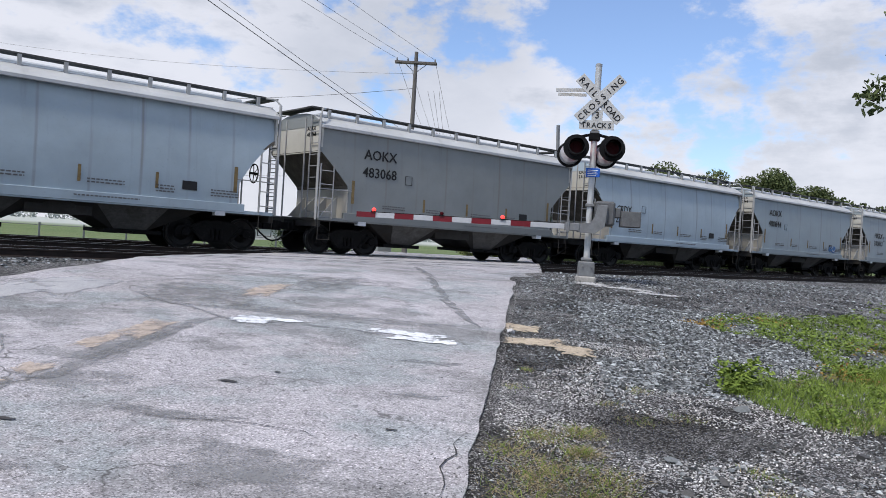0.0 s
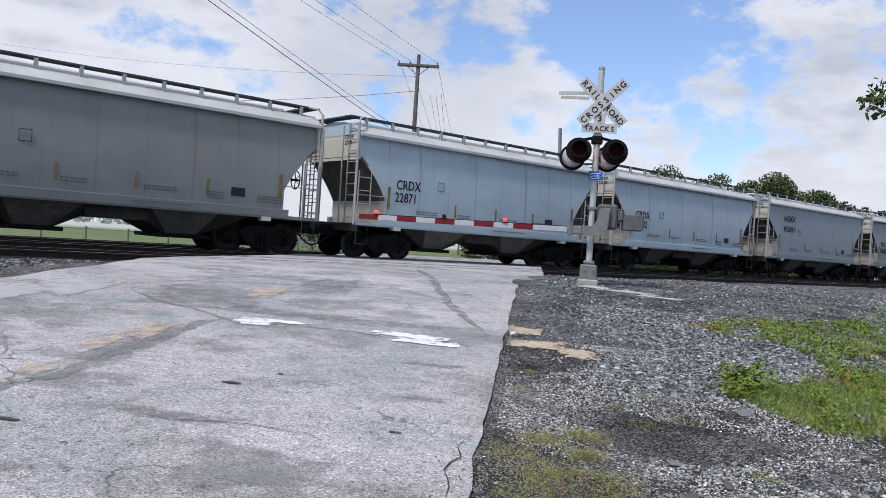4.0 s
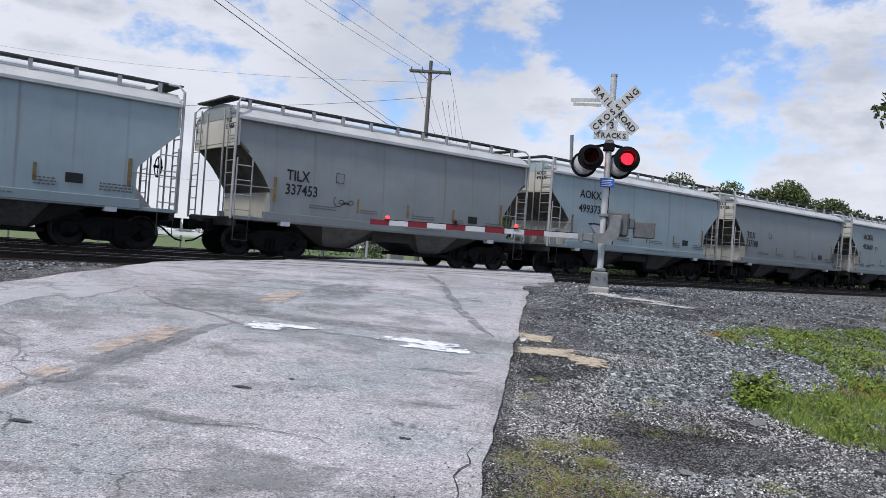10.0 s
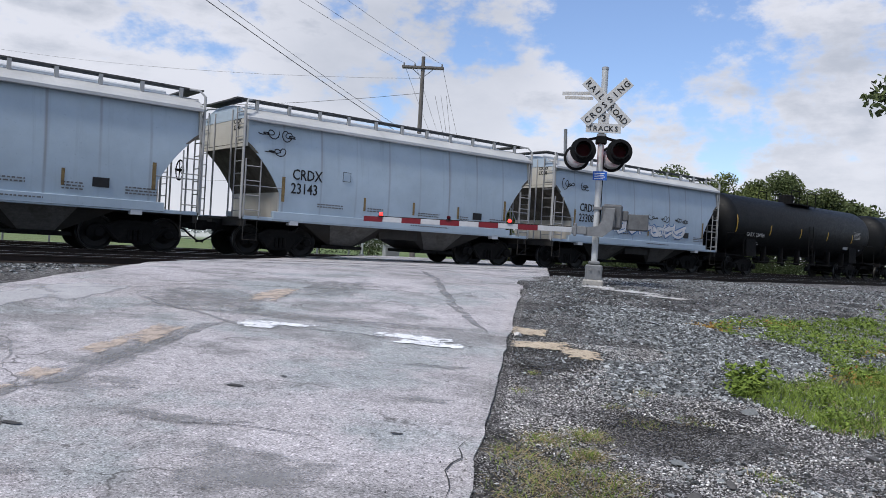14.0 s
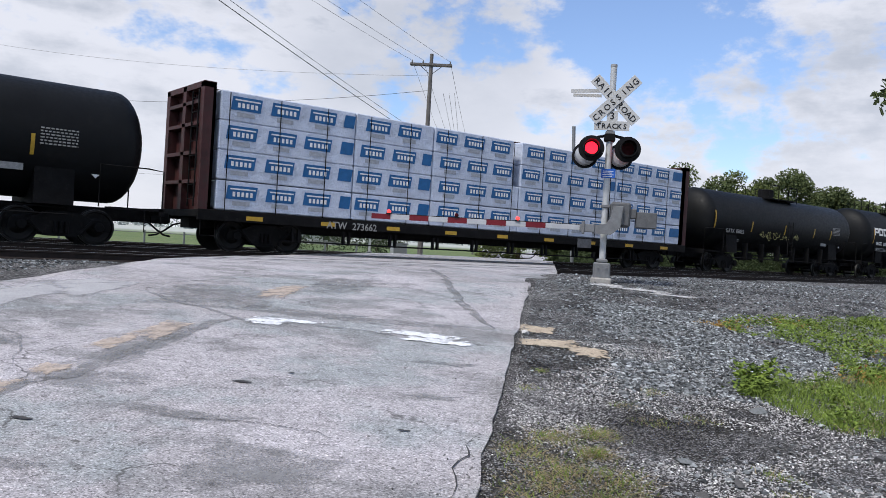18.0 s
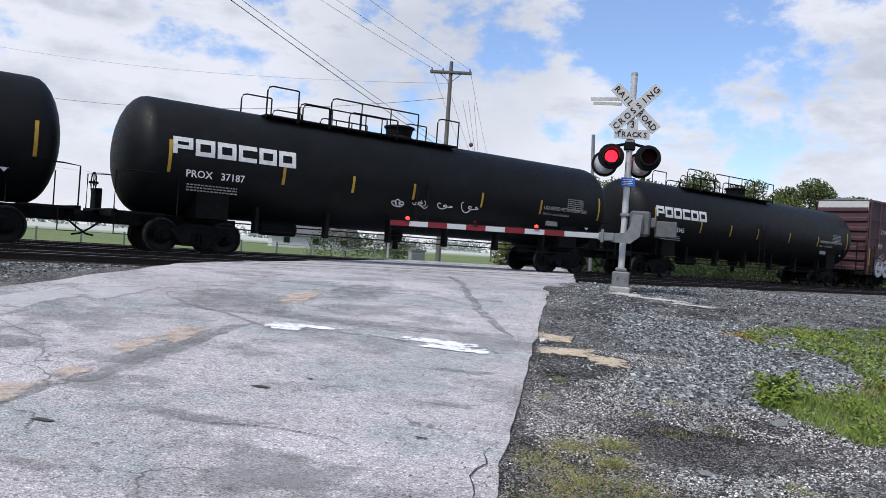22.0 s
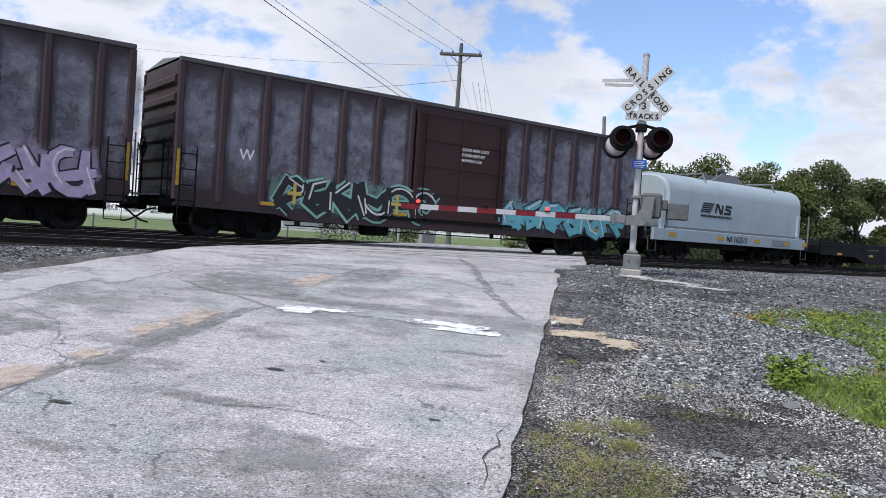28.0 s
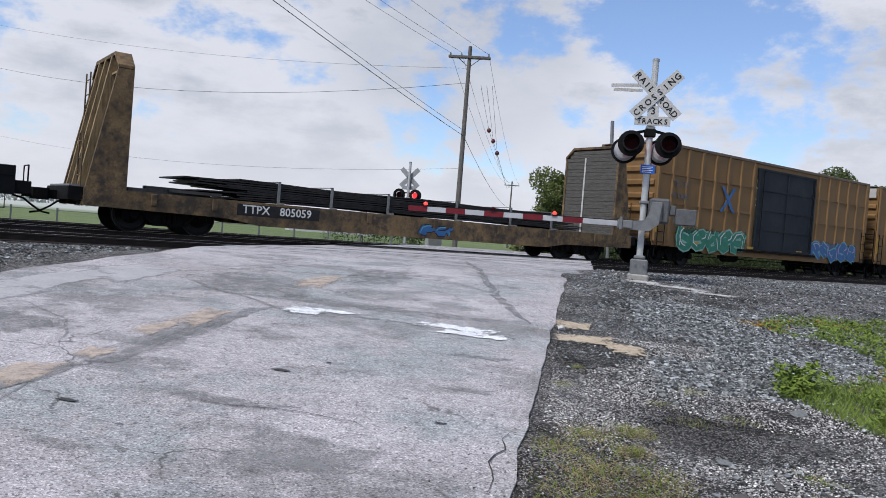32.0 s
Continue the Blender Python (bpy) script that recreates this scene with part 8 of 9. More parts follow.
# ---- things beyond the tracks ----
def vehicle(x, y, z, turn, body, label, van):
    v = thing("car", label, "car", (x, y, z), "vehicles beyond the crossing", turn=turn)
    L2, W2 = 2.3, 0.92
    roof = 1.75 if van else 1.45
    prof = [(-L2, 0.45), (-L2, 0.95), (-L2 + 0.15, 1.05), (-L2 + 0.5, roof - 0.1), (-L2 + 0.9, roof), (0.7, roof), (1.3, 1.08), (L2 - 0.1, 0.95), (L2, 0.75), (L2, 0.4), (L2 - 0.2, 0.3), (-L2 + 0.2, 0.3)]
    bm = prism(bmesh.new(), prof, "y", -W2, W2)
    bmesh.ops.bevel(bm, geom=[e for e in bm.edges if abs(e.verts[0].co.y - e.verts[1].co.y) < 0.01], offset=0.06, segments=2, affect="EDGES")
    part("body", bm, body, v)
    part("windscreen", prism(bmesh.new(), [(0.72, roof - 0.08), (1.27, 1.1), (1.3, 1.1), (0.76, roof - 0.06)], "y", -W2 + 0.12, W2 - 0.12), GLASS_DARK, v)
    for s in (-1, 1):
        part("side_window", prism(bmesh.new(), [(-1.7, 1.1), (1.05, 1.1), (0.6, roof - 0.12), (-1.35, roof - 0.12)], "y", s * W2 - 0.004, s * W2 + 0.004), GLASS_DARK, v)
        for x2 in (-1.4, 1.4):
            wl_ = part("wheel", lathe(bmesh.new(), [(-0.1, 0.2), (-0.1, 0.32), (0.1, 0.32), (0.1, 0.2)], (x2, s * 0.82, 0.32), (0, 1, 0), 16), RUBBER, v)
            part("rim", lathe(bmesh.new(), [(0, 0.2), (0.02, 0.17)], (x2, s * 0.92, 0.32), (0, s, 0), 12), GALV, wl_)
        part("headlight", boxes((L2 - 0.1, L2 + 0.01, s * 0.7 - 0.15, s * 0.7 + 0.15, 0.68, 0.8)), WHITE_SHEET, v)
    part("bumper", boxes((L2 - 0.05, L2 + 0.06, -0.85, 0.85, 0.34, 0.55), bevel=0.03), MATT_BLACK, v)
    return v


for u, vv, body, lab, van in ((84.0, -6.3, CAR_WHITE, "white van waiting beyond the crossing", True), (90.0, -5.5, CAR_WHITE, "white car queued behind a van", False), (98.0, -4.9, CAR_GREY, "grey car queued on the far road", False)):
    p = RU * u + RN * vv
    vehicle(p.x, p.y, z_road(p.x, p.y), 180 + 90 - 46.32, body, lab, van)
cab = thing("signal_cabinet", "small pale metal cabinet beside the track", "cabinet", (28.0, 39.5, z_ground(28.0, 39.5)), turn=-20)
part("body", boxes((-0.45, 0.45, -0.35, 0.35, 0, 1.3), bevel=0.02), ALU, cab)
part("door", boxes((-0.38, 0.38, -0.37, -0.35, 0.12, 1.2), bevel=0.005), GALV, cab)
part("roof", boxes((-0.5, 0.5, -0.4, 0.4, 1.3, 1.36)), GALV, cab)
fence = thing("wire_fence", "pale post and rail fence at the field edge", "fence", (0, 0, 0))
for k in range(12):
    x, y = 4.0 + k * 2.4, 52.0 - k * 0.35
    part("post", boxes((x - 0.05, x + 0.05, y - 0.05, y + 0.05, -0.2, 1.25)), GALV, fence)
for z in (1.1,):
    part("rail", tube(bmesh.new(), [(4.0, 52.0, z), (4.0 + 11 * 2.4, 52.0 - 11 * 0.35, z)], 0.02, 5), GALV, fence)


def shed(x, y, z, w, d, h, label, wall, roof_m):
    s = thing("house", label, "house", (x, y, z), "far buildings", turn=-20)
    wl_ = part("wall", boxes((-w / 2, w / 2, -d / 2, d / 2, 0, h)), wall, s)
    part("roof", prism(bmesh.new(), [(-d / 2 - 0.4, h), (0, h + d * 0.22), (d / 2 + 0.4, h), (d / 2 + 0.4, h - 0.15), (-d / 2 - 0.4, h - 0.15)], "x", -w / 2 - 0.4, w / 2 + 0.4), roof_m, s)
    for k in range(3):
        xx = -w / 3 + k * w / 3
        wi = part("window", boxes((xx - 0.6, xx + 0.6, -d / 2 - 0.03, -d / 2 + 0.02, 0.9, 2.0)), WHITE_SHEET, s)
        part("pane", boxes((xx - 0.5, xx + 0.5, -d / 2 - 0.05, -d / 2 - 0.032, 1.0, 1.9)), GLASS_DARK, wi)
    return s


SIDING = plain("pale_siding", (0.5, 0.5, 0.5), 0.7, 0, 0.1, 2.0)
SHINGLE = plain("grey_shingles", (0.12, 0.12, 0.13), 0.9, 0, 0.3, 3.0)
shed(62.0, 118.0, -0.2, 14, 8, 2.3, "low pale house across the field", SIDING, SHINGLE)

# ---- trees and bushes ----
def leaf_cloud(centres, n, size, rng, flat=0.75):
    """Small two-triangle leaves scattered in clumps, given as (centre, radius)."""
    V, F = [], []
    wts = np.array([r ** 2 for _, r in centres])
    pick = rng.choice(len(centres), n, p=wts / wts.sum())
    dirs = rng.normal(size=(n, 3))
    dirs /= np.linalg.norm(dirs, axis=1)[:, None]
    rad = rng.uniform(0.2, 1.08, n) ** 0.6
    ax = rng.normal(size=(n, 3))
    ax /= np.linalg.norm(ax, axis=1)[:, None]
    bx = np.cross(ax, rng.normal(size=(n, 3)))
    bx /= np.linalg.norm(bx, axis=1)[:, None]
    for i in range(n):
        c, r = centres[pick[i]]
        p = np.array(c) + dirs[i] * r * rad[i] * np.array([1, 1, flat])
        s = size * rng.uniform(0.6, 1.3)
        a, b = ax[i] * s, bx[i] * s * 0.55
        k = len(V)
        V += [tuple(p - a), tuple(p + b), tuple(p + a), tuple(p - b)]
        F.append((k, k + 1, k + 2, k + 3))
    return V, F


def tree(x, y, h, spread_, seed, mat, label, leaves=2600, size=0.2, low=0.25):
    rng = np.random.default_rng(seed)
    z = z_ground(x, y)
    t = thing("tree", label, "tree", (x, y, z), "trees beyond the tracks")
    bm = bmesh.new()
    tube(bm, [(0, 0, -0.3), (0.1, 0.05, h * 0.25), (0.0, 0.1, h * 0.55), (0.1, 0, h * 0.8)], h * 0.028, 9, h * 0.01)
    part("trunk", bm, BARK, t)
    clumps = []
    for k in range(9):
        a, hh = rng.uniform(0, math.tau), rng.uniform(low, 0.8)
        rr = spread_ * rng.uniform(0.45, 0.85) * (1 - 0.35 * hh)
        e = (math.cos(a) * rr, math.sin(a) * rr, h * (hh + rng.uniform(0.08, 0.2)))
        part("limb", tube(bmesh.new(), [(0.05, 0.05, h * hh * 0.75), (e[0] * 0.5, e[1] * 0.5, h * hh * 0.9), e], h * 0.011, 6, h * 0.003), BARK, t)
        clumps.append((e, spread_ * rng.uniform(0.3, 0.5)))
    for k in range(16):
        a, hh = rng.uniform(0, math.tau), rng.uniform(low, 0.97)
        rr = spread_ * rng.uniform(0.2, 0.95) * math.sqrt(max(0.05, 1 - ((hh - 0.5) / 0.55) ** 2))
        clumps.append(((math.cos(a) * rr, math.sin(a) * rr, h * hh), spread_ * rng.uniform(0.16, 0.36)))
    V, F = leaf_cloud(clumps, leaves, size, rng)
    part("crown", sheet_mesh("crown", V, F, mat), mat, t)
    return t


for k, (x, y, h, sp, m) in enumerate((
        (44.5, 46.0, 6.6, 3.6, LEAF_TREE_LIGHT), (48.0, 43.5, 8.0, 4.4, LEAF_TREE), (52.5, 40.5, 7.4, 3.8, LEAF_TREE), (56.0, 38.0, 9.2, 4.4, LEAF_TREE), (60.5, 36.5, 8.6, 4.0, LEAF_TREE_LIGHT), (64.5, 34.5, 9.0, 3.8, LEAF_TREE), (68.5, 33.0, 7.8, 3.4, LEAF_TREE),
        (77.0, 33.5, 7.6, 3.6, LEAF_TREE), (86.0, 33.0, 8.2, 4.2, LEAF_TREE), (98.0, 33.5, 9.0, 4.8, LEAF_TREE_LIGHT), (112.0, 34.0, 9.5, 5.0, LEAF_TREE), (52.0, 47.5, 7.6, 4.2, LEAF_TREE_LIGHT), (58.5, 43.5, 8.0, 4.2, LEAF_TREE), (66.0, 41.0, 8.4, 4.6, LEAF_TREE), (130.0, 35.0, 10.0, 5.5, LEAF_TREE))):
    tree(x, y, h, sp, 100 + k, m, "full green leafy tree standing behind the tracks", 21000 if k < 7 else 7000, 0.115 if k < 7 else 0.22, 0.08)
# shade low under the trees is in the leaf colour; last five bushes are added
for k, (x, y, h, sp) in enumerate(((46.0, 42.0, 2.6, 1.9), (49.5, 39.0, 2.8, 2.2), (53.0, 36.5, 2.6, 2.0), (57.5, 34.6, 3.0, 2.2), (62.0, 33.5, 2.8, 2.2), (67.0, 32.0, 2.6, 2.2), (73.0, 31.6, 2.8, 2.4), (40.0, 60.0, 2.6, 2.4), (36.0, 62.0, 2.8, 2.6), (80.0, 31.8, 3.0, 2.6), (43.5, 36.5, 2.2, 2.0), (47.0, 35.0, 2.2, 2.2), (51.0, 33.8, 2.2, 2.2), (55.0, 32.8, 2.2, 2.2), (60.0, 32.0, 2.2, 2.2))):
    rng = np.random.default_rng(300 + k)
    t = thing("bush", "dense green bush behind the tracks", "bush", (x, y, z_ground(x, y)), "bushes beyond the tracks")
    cl = [((rng.uniform(-sp, sp), rng.uniform(-sp, sp), h * rng.uniform(0.15, 0.75)), sp * rng.uniform(0.3, 0.55)) for _ in range(14)]
    part("stem", tube(bmesh.new(), [(0, 0, -0.1), (0.1, 0, h * 0.6)], 0.06, 6, 0.02), BARK, t)
    V, F = leaf_cloud(cl, 3200, 0.085, rng)
    part("foliage", sheet_mesh("foliage", V, F, LEAF_BUSH), LEAF_BUSH, t)
# the far tree line on the skyline, distance haze mixed into its leaf colour
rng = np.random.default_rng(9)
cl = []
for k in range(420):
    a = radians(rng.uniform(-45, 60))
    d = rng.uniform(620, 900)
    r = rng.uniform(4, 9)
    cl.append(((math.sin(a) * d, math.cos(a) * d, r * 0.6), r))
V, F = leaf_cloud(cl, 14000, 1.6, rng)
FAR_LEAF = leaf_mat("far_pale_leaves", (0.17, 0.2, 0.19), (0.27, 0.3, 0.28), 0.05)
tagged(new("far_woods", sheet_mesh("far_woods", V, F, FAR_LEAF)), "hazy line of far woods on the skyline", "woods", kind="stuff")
# the overhanging twig at the side
tw = thing("tree", "overhanging leafy twigs of a tree by the verge", "tree", (10.6, 3.2, z_ground(10.6, 3.2)), "")
part("trunk", tube(bmesh.new(), [(0, 0, -0.2), (0.1, -0.1, 1.8), (0.0, 0.0, 3.6), (0.1, 0.1, 5.2)], 0.12, 9, 0.04), BARK, tw)
rng = np.random.default_rng(21)
z0 = z_ground(10.6, 3.2)
cl = []
for e, r in (((-1.68, 0.45, 3.42 - z0), 0.17), ((-1.58, 0.42, 3.58 - z0), 0.17), ((-1.53, 0.37, 4.38 - z0), 0.06), ((-1.4, 0.35, 4.0 - z0), 0.1), ((-1.35, 0.3, 3.3 - z0), 0.12)):
    part("limb", tube(bmesh.new(), [(0.0, 0.0, e[2] - 0.4), (e[0] * 0.5, e[1] * 0.5, e[2] + 0.15), e], 0.02, 6, 0.004), BARK, tw)
    cl.append((e, r))
V, F = leaf_cloud(cl, 170, 0.05, rng, 1.0)
W, G = leaf_cloud([((0.4, -0.2, 5.0), 0.8), ((0.7, -0.6, 4.2), 0.7), ((0.2, -0.5, 3.4), 0.5)], 900, 0.05, rng)
n0 = len(V)
part("foliage", sheet_mesh("foliage", V + W, F + [tuple(i + n0 for i in q) for q in G], LEAF_TREE), LEAF_TREE, tw)

# ---- loose stones ----
def stone_heap(n, where, size, rng, sink=0.35, base_z=z_ground):
    """Angular stones: jittered octahedra with a cut top, as one mesh."""
    base = np.array([(1, 0, 0), (-1, 0, 0), (0, 1, 0), (0, -1, 0), (0, 0, 1), (0, 0, -1), (0.6, 0.6, 0.55), (-0.6, -0.55, 0.6)])
    faces = [(0, 2, 6), (2, 4, 6), (4, 0, 6), (2, 1, 4), (1, 7, 4), (1, 3, 7), (3, 4, 7), (3, 0, 4), (2, 0, 5), (1, 2, 5), (3, 1, 5), (0, 3, 5)]
    V, F = [], []
    made = 0
    while made < n:
        p = where(rng)
        if p is None:
            continue
        s = size[0] * (size[1] / size[0]) ** (rng.random() ** 1.7)
        q = base * (1 + rng.uniform(-0.35, 0.35, base.shape)) * np.array([s, s * rng.uniform(0.5, 1), s * rng.uniform(0.3, 0.65)])
        a, b = rng.uniform(0, math.tau), rng.uniform(-0.5, 0.5)
        ca, sa, cb, sb = math.cos(a), math.sin(a), math.cos(b), math.sin(b)
        R = np.array([[ca, -sa, 0], [sa, ca, 0], [0, 0, 1]]) @ np.array([[1, 0, 0], [0, cb, -sb], [0, sb, cb]])
        q = q @ R.T + np.array([p[0], p[1], base_z(p[0], p[1]) + s * (0.5 - sink)])
        k = len(V)
        V += [tuple(v) for v in q]
        F += [tuple(k + i for i in f) for f in faces]
        made += 1
    return V, F


def stone_mat(name, lo, hi):
    m, n, l, b = nodes_of(name)
    g = n.new("ShaderNodeNewGeometry")
    c = ramp(n, l, g.outputs["Random Per Island"], ((0.0, lo), (0.4, tuple(a + (d - a) * 0.22 for a, d in zip(lo, hi))), (0.75, tuple(a + (d - a) * 0.62 for a, d in zip(lo, hi))), (0.93, hi), (1.0, tuple(min(1, x * 1.7) for x in hi))))
    c = mixed(n, l, c, ramp(n, l, noise_of(n, l, 60, 4), ((0.3, grey(0.7)), (0.7, grey(1.2)))), 1.0, "MULTIPLY")
    l.new(c, b.inputs["Base Color"])
    b.inputs["Roughness"].default_value = 0.8
    return m


STONE = stone_mat("blue_grey_ballast", (0.014, 0.016, 0.017), (0.31, 0.33, 0.335))
STONE_DUSKY = stone_mat("dusky_ballast", (0.012, 0.014, 0.015), (0.24, 0.255, 0.26))
STONE_WHITE = stone_mat("pale_chips", (0.34, 0.33, 0.32), (0.7, 0.69, 0.67))
STONE_DARK = stone_mat("dark_cinders", (0.018, 0.017, 0.016), (0.15, 0.146, 0.142))


def on_verge(u0, u1, v0, v1, thin=0.0, seed=0.0):
    def f(rng):
        u, v = rng.uniform(u0, u1), rng.uniform(v0, v1)
        p = RU * u + RN * v
        if -7.2 < v < -0.2 + 0.5 * step(15.5, 18.8, u):
            return None
        if thin and noise.noise(Vector((p.x * 0.8, p.y * 0.8, seed))) < thin - 0.5 + 0.2 * rng.random():
            return None
        return p.x, p.y
    return f


rng = np.random.default_rng(3)
for nm, n, where, size, mat, lab in (
        ("ballast_stones", 27000, on_verge(6.3, 12.6, 0.7, 4.8, 0.22, 1.0), (0.014, 0.034), STONE, "heap of angular blue-grey ballast stones"),
        ("ballast_stones", 14000, on_verge(11.0, 24.0, 0.2, 11.0), (0.016, 0.04), STONE, "grey ballast stones beside the tracks"),
        ("ballast_stones", 9000, on_verge(6.0, 15.0, -13.0, -7.0), (0.018, 0.042), STONE_DUSKY, "grey ballast stones on the other verge"),
        ("ballast_stones", 5000, on_verge(7.6, 16.0, -0.3, 1.1, 0.2, 21.0), (0.008, 0.024), STONE, "smaller grey stones beside the road edge"),
        ("ballast_stones", 1500, on_verge(4.0, 7.4, -0.1, 3.4, 0.45, 17.0), (0.009, 0.03), STONE, "scattered grey stones on the cinders"),
        ("grit", 16000, on_verge(3.2, 9.5, -0.25, 3.6, 0.2, 5.0), (0.004, 0.016), STONE_DARK, "dark cinders and grit on the verge"),
        ("grit", 9000, on_verge(3.2, 12.0, -0.25, 3.6, 0.3, 9.0), (0.004, 0.017), STONE, "pale grit on the verge"),
        ("chips", 36000, on_verge(3.0, 9.0, -0.25, 3.4, 0.34, 13.0), (0.004, 0.0125), STONE_WHITE, "small white stone chips strewn over the verge")):
    V, F = stone_heap(n, where, size, rng)
    tagged(new(nm, sheet_mesh(nm, V, F, mat)), lab, "gravel", kind="stuff")


def on_road_edge(r):
    u, v = r.uniform(3.2, 14.0), -0.22 - 0.5 * r.random() ** 3.0
    p = RU * u + RN * v
    return p.x, p.y


for nm, n, size, mat, lab in (("grit", 3600, (0.002, 0.008), STONE_DARK, "dark grit strewn along the asphalt edge"), ("chips", 2200, (0.002, 0.007), STONE_WHITE, "pale chips strewn along the asphalt edge")):
    V, F = stone_heap(n, on_road_edge, size, rng, 0.35, z_road)
    tagged(new(nm, sheet_mesh(nm, V, F, mat)), lab, "gravel", kind="stuff")


def track_stones(y0, y1, x0, x1):
    def f(r):
        x, y = r.uniform(x0, x1), r.uniform(y0, y1)
        return None if in_road(x, y, 0.1) else (x, y)
    return f


V, F = stone_heap(9000, track_stones(14.2, 19.8, -3, 34), (0.025, 0.06), rng)
tagged(new("ballast_stones", sheet_mesh("ballast_stones", V, F, STONE_DARK)), "dark ballast between the rails", "gravel", kind="stuff")
# a few single stones that stand out
for k, (u, v, s, mt) in enumerate(((9.2, -0.2, 0.085, STONE_WHITE), (5.1, 0.95, 0.06, STONE), (4.75, 1.2, 0.05, STONE_DARK), (6.6, 1.75, 0.07, STONE), (5.6, 2.3, 0.06, STONE_DARK), (4.55, 0.95, 0.05, STONE_DARK), (7.1, 1.0, 0.05, STONE))):
    V, F = stone_heap(1, lambda r: tuple((RU * u + RN * v)[:2]), (s, s * 1.05), rng, 0.3)
    tagged(new("stone", sheet_mesh("stone", V, F, mt)), "pale loose stone by the road edge" if k == 0 else "angular grey stone lying on the gravel", "stone", "single stones")


# ---- grass and weeds ----
def blades(n, where, h, w, rng, lean=0.5, up=1.0):
    V, F = [], []
    made = 0
    while made < n:
        p = where(rng)
        if p is None:
            continue
        z = z_ground(p[0], p[1])
        hh = h * rng.uniform(0.4, 1.2)
        a, t = rng.uniform(0, math.tau), rng.uniform(0, math.tau)
        dx, dy = math.cos(a) * w * 0.5, math.sin(a) * w * 0.5
        lx, ly = math.cos(t) * hh * lean * rng.random(), math.sin(t) * hh * lean * rng.random()
        k = len(V)
        V += [(p[0] - dx, p[1] - dy, z - 0.01), (p[0] + dx, p[1] + dy, z - 0.01), (p[0] + dx * 0.7 + lx * 0.4, p[1] + dy * 0.7 + ly * 0.4, z + hh * 0.6 * up), (p[0] - dx * 0.7 + lx * 0.4, p[1] - dy * 0.7 + ly * 0.4, z + hh * 0.6 * up), (p[0] + lx, p[1] + ly, z + hh * 0.95 * up)]
        F += [(k, k + 1, k + 2, k + 3), (k + 3, k + 2, k + 4)]
        made += 1
    return V, F


def clumps_at(spots, seed):
    def f(r):
        i = r.integers(len(spots))
        u, v, s = spots[i]
        q = r.normal(size=2) * s * 0.5
        p = RU * (u + q[0]) + RN * (v + q[1])
        return None if -7.0 < uv(p.x, p.y)[1] < -0.22 else (p.x, p.y)
    return f


rng = np.random.default_rng(8)
near_spots = [(4.95, -0.1, 0.2), (5.3, 0.12, 0.18), (5.45, 0.42, 0.14), (4.75, 0.2, 0.25), (4.45, 0.1, 0.25), (4.2, 0.0, 0.3), (4.6, 0.5, 0.2), (3.9, 0.3, 0.4), (4.3, 0.45, 0.22), (5.05, 0.4, 0.12)]
small_spots = [(6.28, 0.66, 0.1), (6.8, 0.96, 0.12), (6.6, -0.09, 0.1), (5.9, 0.85, 0.16), (6.1, 1.2, 0.14), (5.0, 1.5, 0.12), (4.6, 1.5, 0.14), (7.3, 0.0, 0.08)]
V, F = blades(950, clumps_at(near_spots, 1), 0.085, 0.006, rng, 1.9, 0.6)
tagged(new("grass", sheet_mesh("grass", V, F, GRASS)), "matted green grass at the road edge", "grass", kind="stuff")
V, F = blades(2800, clumps_at(near_spots, 2), 0.11, 0.0045, rng, 2.4, 0.28)
tagged(new("dry_grass", sheet_mesh("dry_grass", V, F, GRASS_DRY)), "dry straw-coloured grass lying among the gravel", "grass", kind="stuff")
V, F = blades(420, clumps_at(small_spots, 4), 0.05, 0.005, rng, 1.8, 0.6)
tagged(new("grass", sheet_mesh("grass", V, F, GRASS)), "small thin grass tufts in the cinders", "grass", kind="stuff")
V, F = blades(420, clumps_at(small_spots, 5), 0.06, 0.004, rng, 2.2, 0.5)
tagged(new("dry_grass", sheet_mesh("dry_grass", V, F, GRASS_DRY)), "dry bents among the gravel", "grass", kind="stuff")
def in_plan(corners, gap=0.0, seed=0.0):
    """Points inside a polygon of road coordinates, thinned into patches."""
    us, vs = [c[0] for c in corners], [c[1] for c in corners]
    def f(r):
        u, v = r.uniform(min(us), max(us)), r.uniform(min(vs), max(vs))
        inside = False
        for (a, b), (c, d) in zip(corners, corners[1:] + corners[:1]):
            if (b > v) != (d > v) and u < (c - a) * (v - b) / (d - b) + a:
                inside = not inside
        if not inside:
            return None
        p = RU * u + RN * v
        if gap and noise.noise(Vector((p.x * 1.7, p.y * 1.7, seed))) + 0.5 * noise.noise(Vector((p.x * 5, p.y * 5, seed))) < gap - 0.5 + 0.25 * r.random():
            return None
        return p.x, p.y
    return f


UPPER_WEEDS = [(11.36, 2.42), (12.3, 3.4), (13.7, 5.3), (13.5, 7.0), (9.6, 5.4), (8.3, 4.0), (8.15, 2.95), (9.0, 3.15), (9.79, 3.35), (10.5, 3.13), (10.75, 2.5)]
LOWER_WEEDS = [(6.15, 2.45), (6.3, 2.15), (6.82, 1.98), (7.08, 1.76), (7.75, 1.92), (7.8, 2.24), (7.7, 2.42), (8.1, 2.84), (8.9, 3.5), (9.0, 5.0), (7.4, 4.2), (6.4, 3.2)]
V, F = blades(7500, in_plan(LOWER_WEEDS, 0.15, 3.0), 0.14, 0.006, rng, 1.3, 0.85)
tagged(new("grass", sheet_mesh("grass", V, F, GRASS)), "bright green grass spreading over the verge", "grass", kind="stuff")
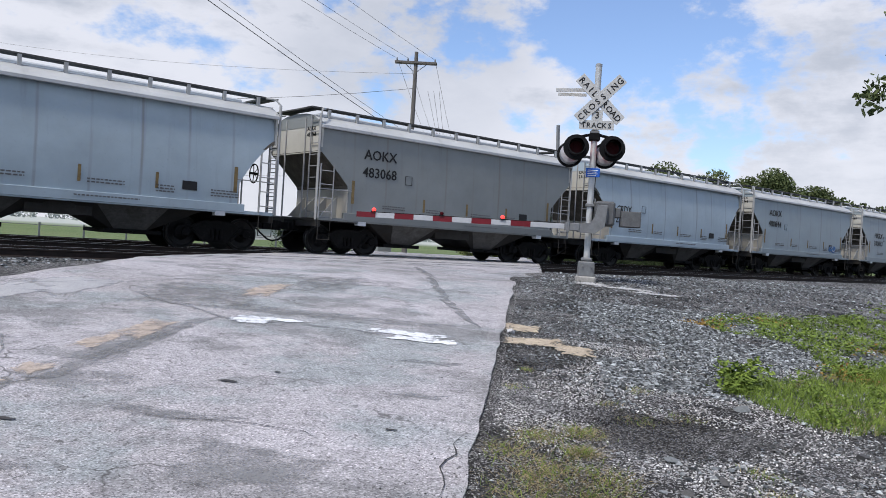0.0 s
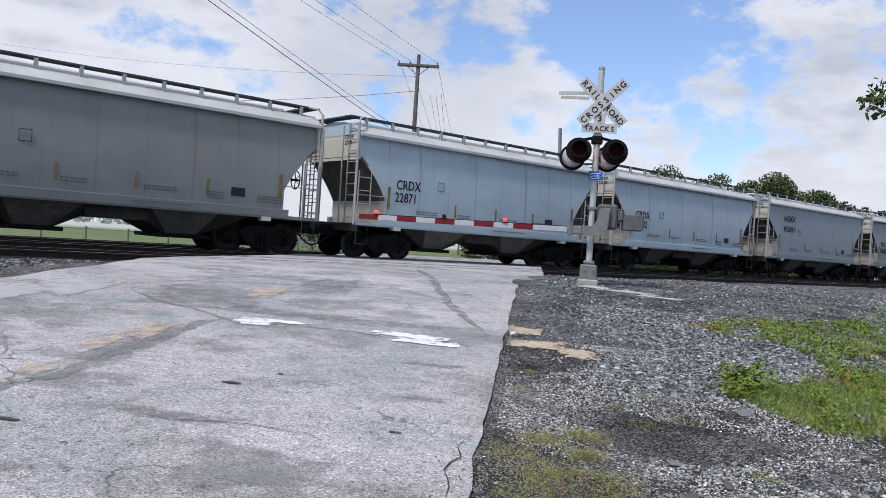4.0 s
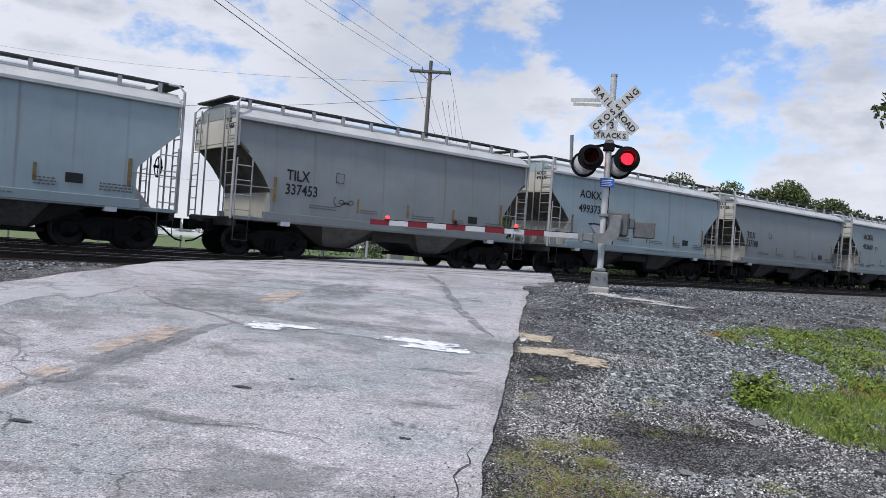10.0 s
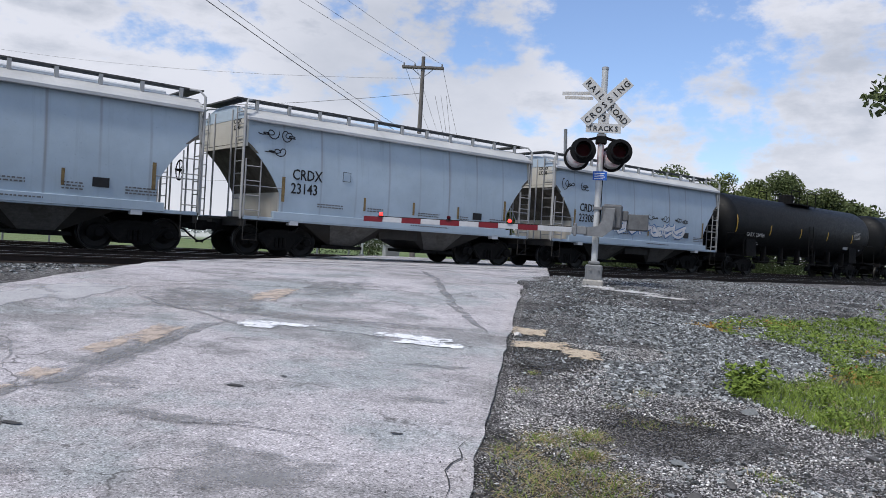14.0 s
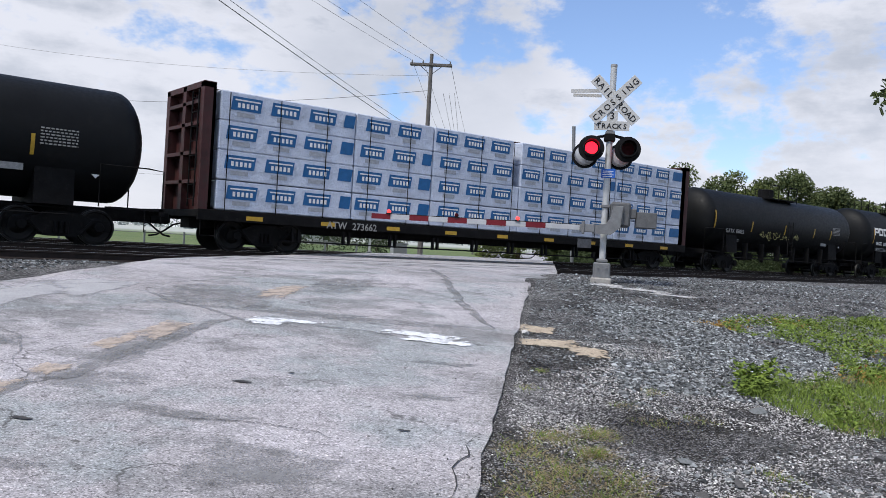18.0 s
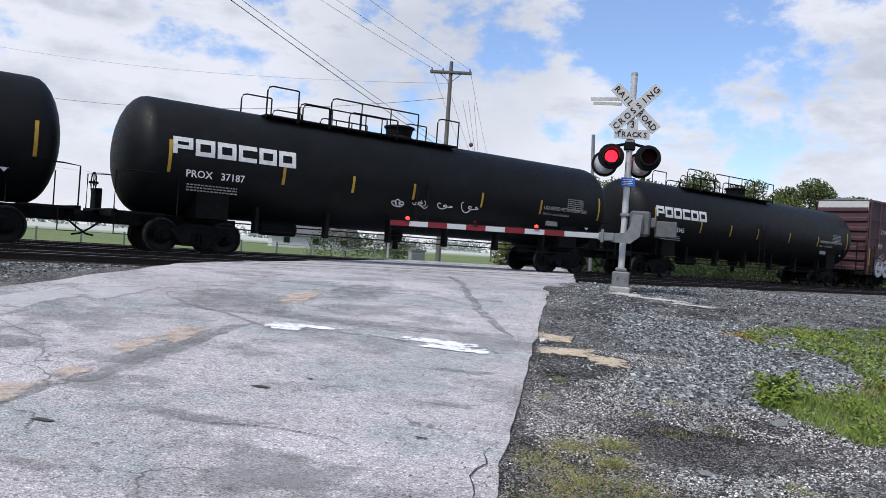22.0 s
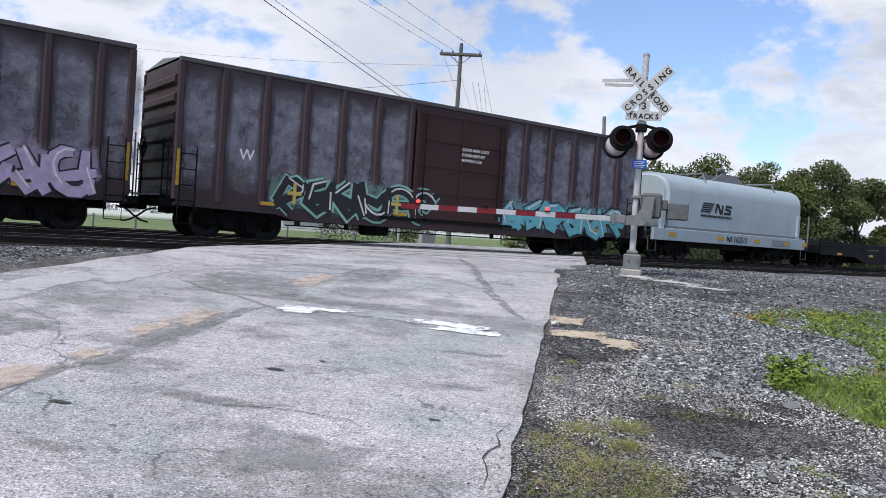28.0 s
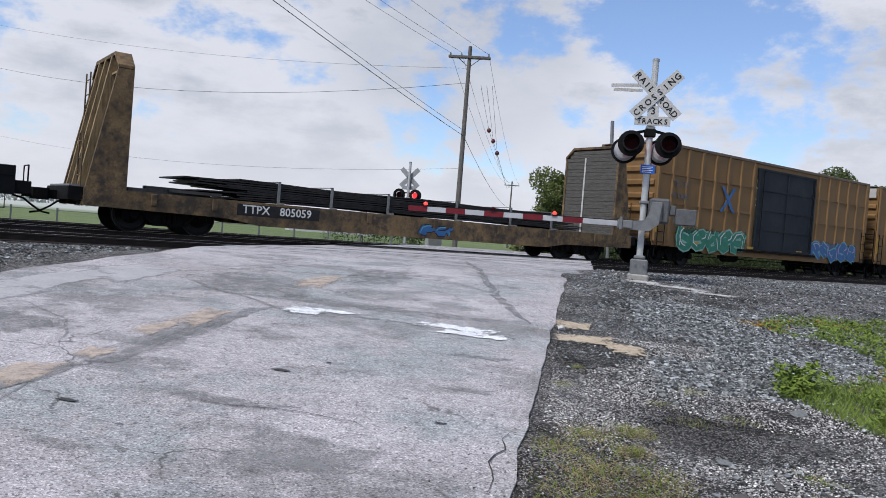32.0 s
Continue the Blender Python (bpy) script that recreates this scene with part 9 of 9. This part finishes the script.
V, F = blades(3600, in_plan(UPPER_WEEDS, 0.3, 6.0), 0.1, 0.006, rng, 1.6, 0.6)
tagged(new("grass", sheet_mesh("grass", V, F, GRASS)), "thin grass among low weeds", "grass", kind="stuff")
V, F = blades(1100, in_plan(LOWER_WEEDS, 0.5, 9.0), 0.14, 0.004, rng, 1.8, 0.6)
tagged(new("dry_grass", sheet_mesh("dry_grass", V, F, GRASS_DRY)), "dead stalks at the edge of the grass", "grass", kind="stuff")


def weed_patch(n, pick, size, height, mat, name, lab, rng):
    """Broad leaves at all tilts just over the ground."""
    V, F = [], []
    made = 0
    while made < n:
        p = pick(rng)
        if p is None:
            continue
        mound = noise.noise(Vector((p[0] * 2.6, p[1] * 2.6, 4))) + 0.6 * noise.noise(Vector((p[0] * 7, p[1] * 7, 8)))
        if mound < -0.28 + 0.15 * rng.random():
            continue
        z = z_ground(p[0], p[1]) + height * max(0.15, 0.55 + 1.3 * mound) * rng.random() ** 0.8
        s = size * rng.uniform(0.5, 1.3)
        d = Vector((rng.normal(), rng.normal(), rng.normal() * 0.45)).normalized()
        e = d.cross(Vector((rng.normal() * 0.4, rng.normal() * 0.4, 1))).normalized()
        nrm = d.cross(e) * s * 0.25
        c = Vector((p[0], p[1], z))
        k = len(V)
        V += [tuple(c - d * s), tuple(c - d * s * 0.3 + e * s * 0.55 + nrm), tuple(c + d * s * 0.5 + e * s * 0.4 + nrm), tuple(c + d * s), tuple(c + d * s * 0.5 - e * s * 0.4 + nrm), tuple(c - d * s * 0.3 - e * s * 0.55 + nrm)]
        F += [(k, k + 1, k + 2, k + 3), (k, k + 3, k + 4, k + 5)]
        made += 1
    tagged(new(name, sheet_mesh(name, V, F, mat)), lab, "weeds", kind="stuff")


weed_patch(14000, in_plan(UPPER_WEEDS, 0.2, 2.0), 0.02, 0.13, LEAF_WEED, "weeds", "low green weeds spreading over the gravel", rng)
weed_patch(700, clumps_at([(11.3, 2.35, 0.22), (11.2, 2.55, 0.3), (11.9, 3.5, 0.4), (10.2, 4.3, 0.5), (8.6, 3.5, 0.4), (8.2, 3.2, 0.3)], 0), 0.022, 0.1, LEAF_RED, "reddish_weeds", "reddish dying weeds at the edge of the green", rng)
weed_patch(1100, clumps_at([(7.5, 1.9, 0.14), (7.35, 2.0, 0.16), (7.2, 1.85, 0.12)], 0), 0.028, 0.26, LEAF_WEED, "weeds", "bright leafy weed clump in the gravel", rng)
weed_patch(2600, in_plan(LOWER_WEEDS, 0.5, 5.0), 0.022, 0.15, LEAF_WEED, "weeds", "broad-leaved weeds growing among long grass", rng)
weed_patch(900, clumps_at([(14.5, 6.5, 0.6), (15.2, 7.4, 0.7), (14.6, 8.4, 0.7)], 0), 0.03, 0.2, LEAF_WEED, "weeds", "straggling weeds on the far gravel", rng)

# ---- what moves ----
def motions():
    """The train rolls by at a steady pace; the warning lamps' reflectors turn."""
    for car, off in CARS:
        walk(car, [(t, pose(off - SPEED * t, Y_MAIN, ZR)) for t in (0.0, 8.0, 16.0, 24.0, 32.0)])
    for ob, home, spans in FLASHERS:
        rows, now = [(0.0, 0 if spans and spans[0][0] <= 0 else 180)], None
        for a, b in spans:
            if a > 0:
                rows += [(a - 0.1, 180), (a - 0.0667, 120), (a - 0.0333, 60), (a, 0)]
            if b < 32:
                rows += [(b, 0), (b + 0.0333, 60), (b + 0.0667, 120), (b + 0.1, 180)]
        if rows[-1][0] < 32.0:
            rows.append((32.0, rows[-1][1]))
        walk(ob, [(t, home @ pose(0, 0, 0, 0, 0, g)) for t, g in rows])


motions()
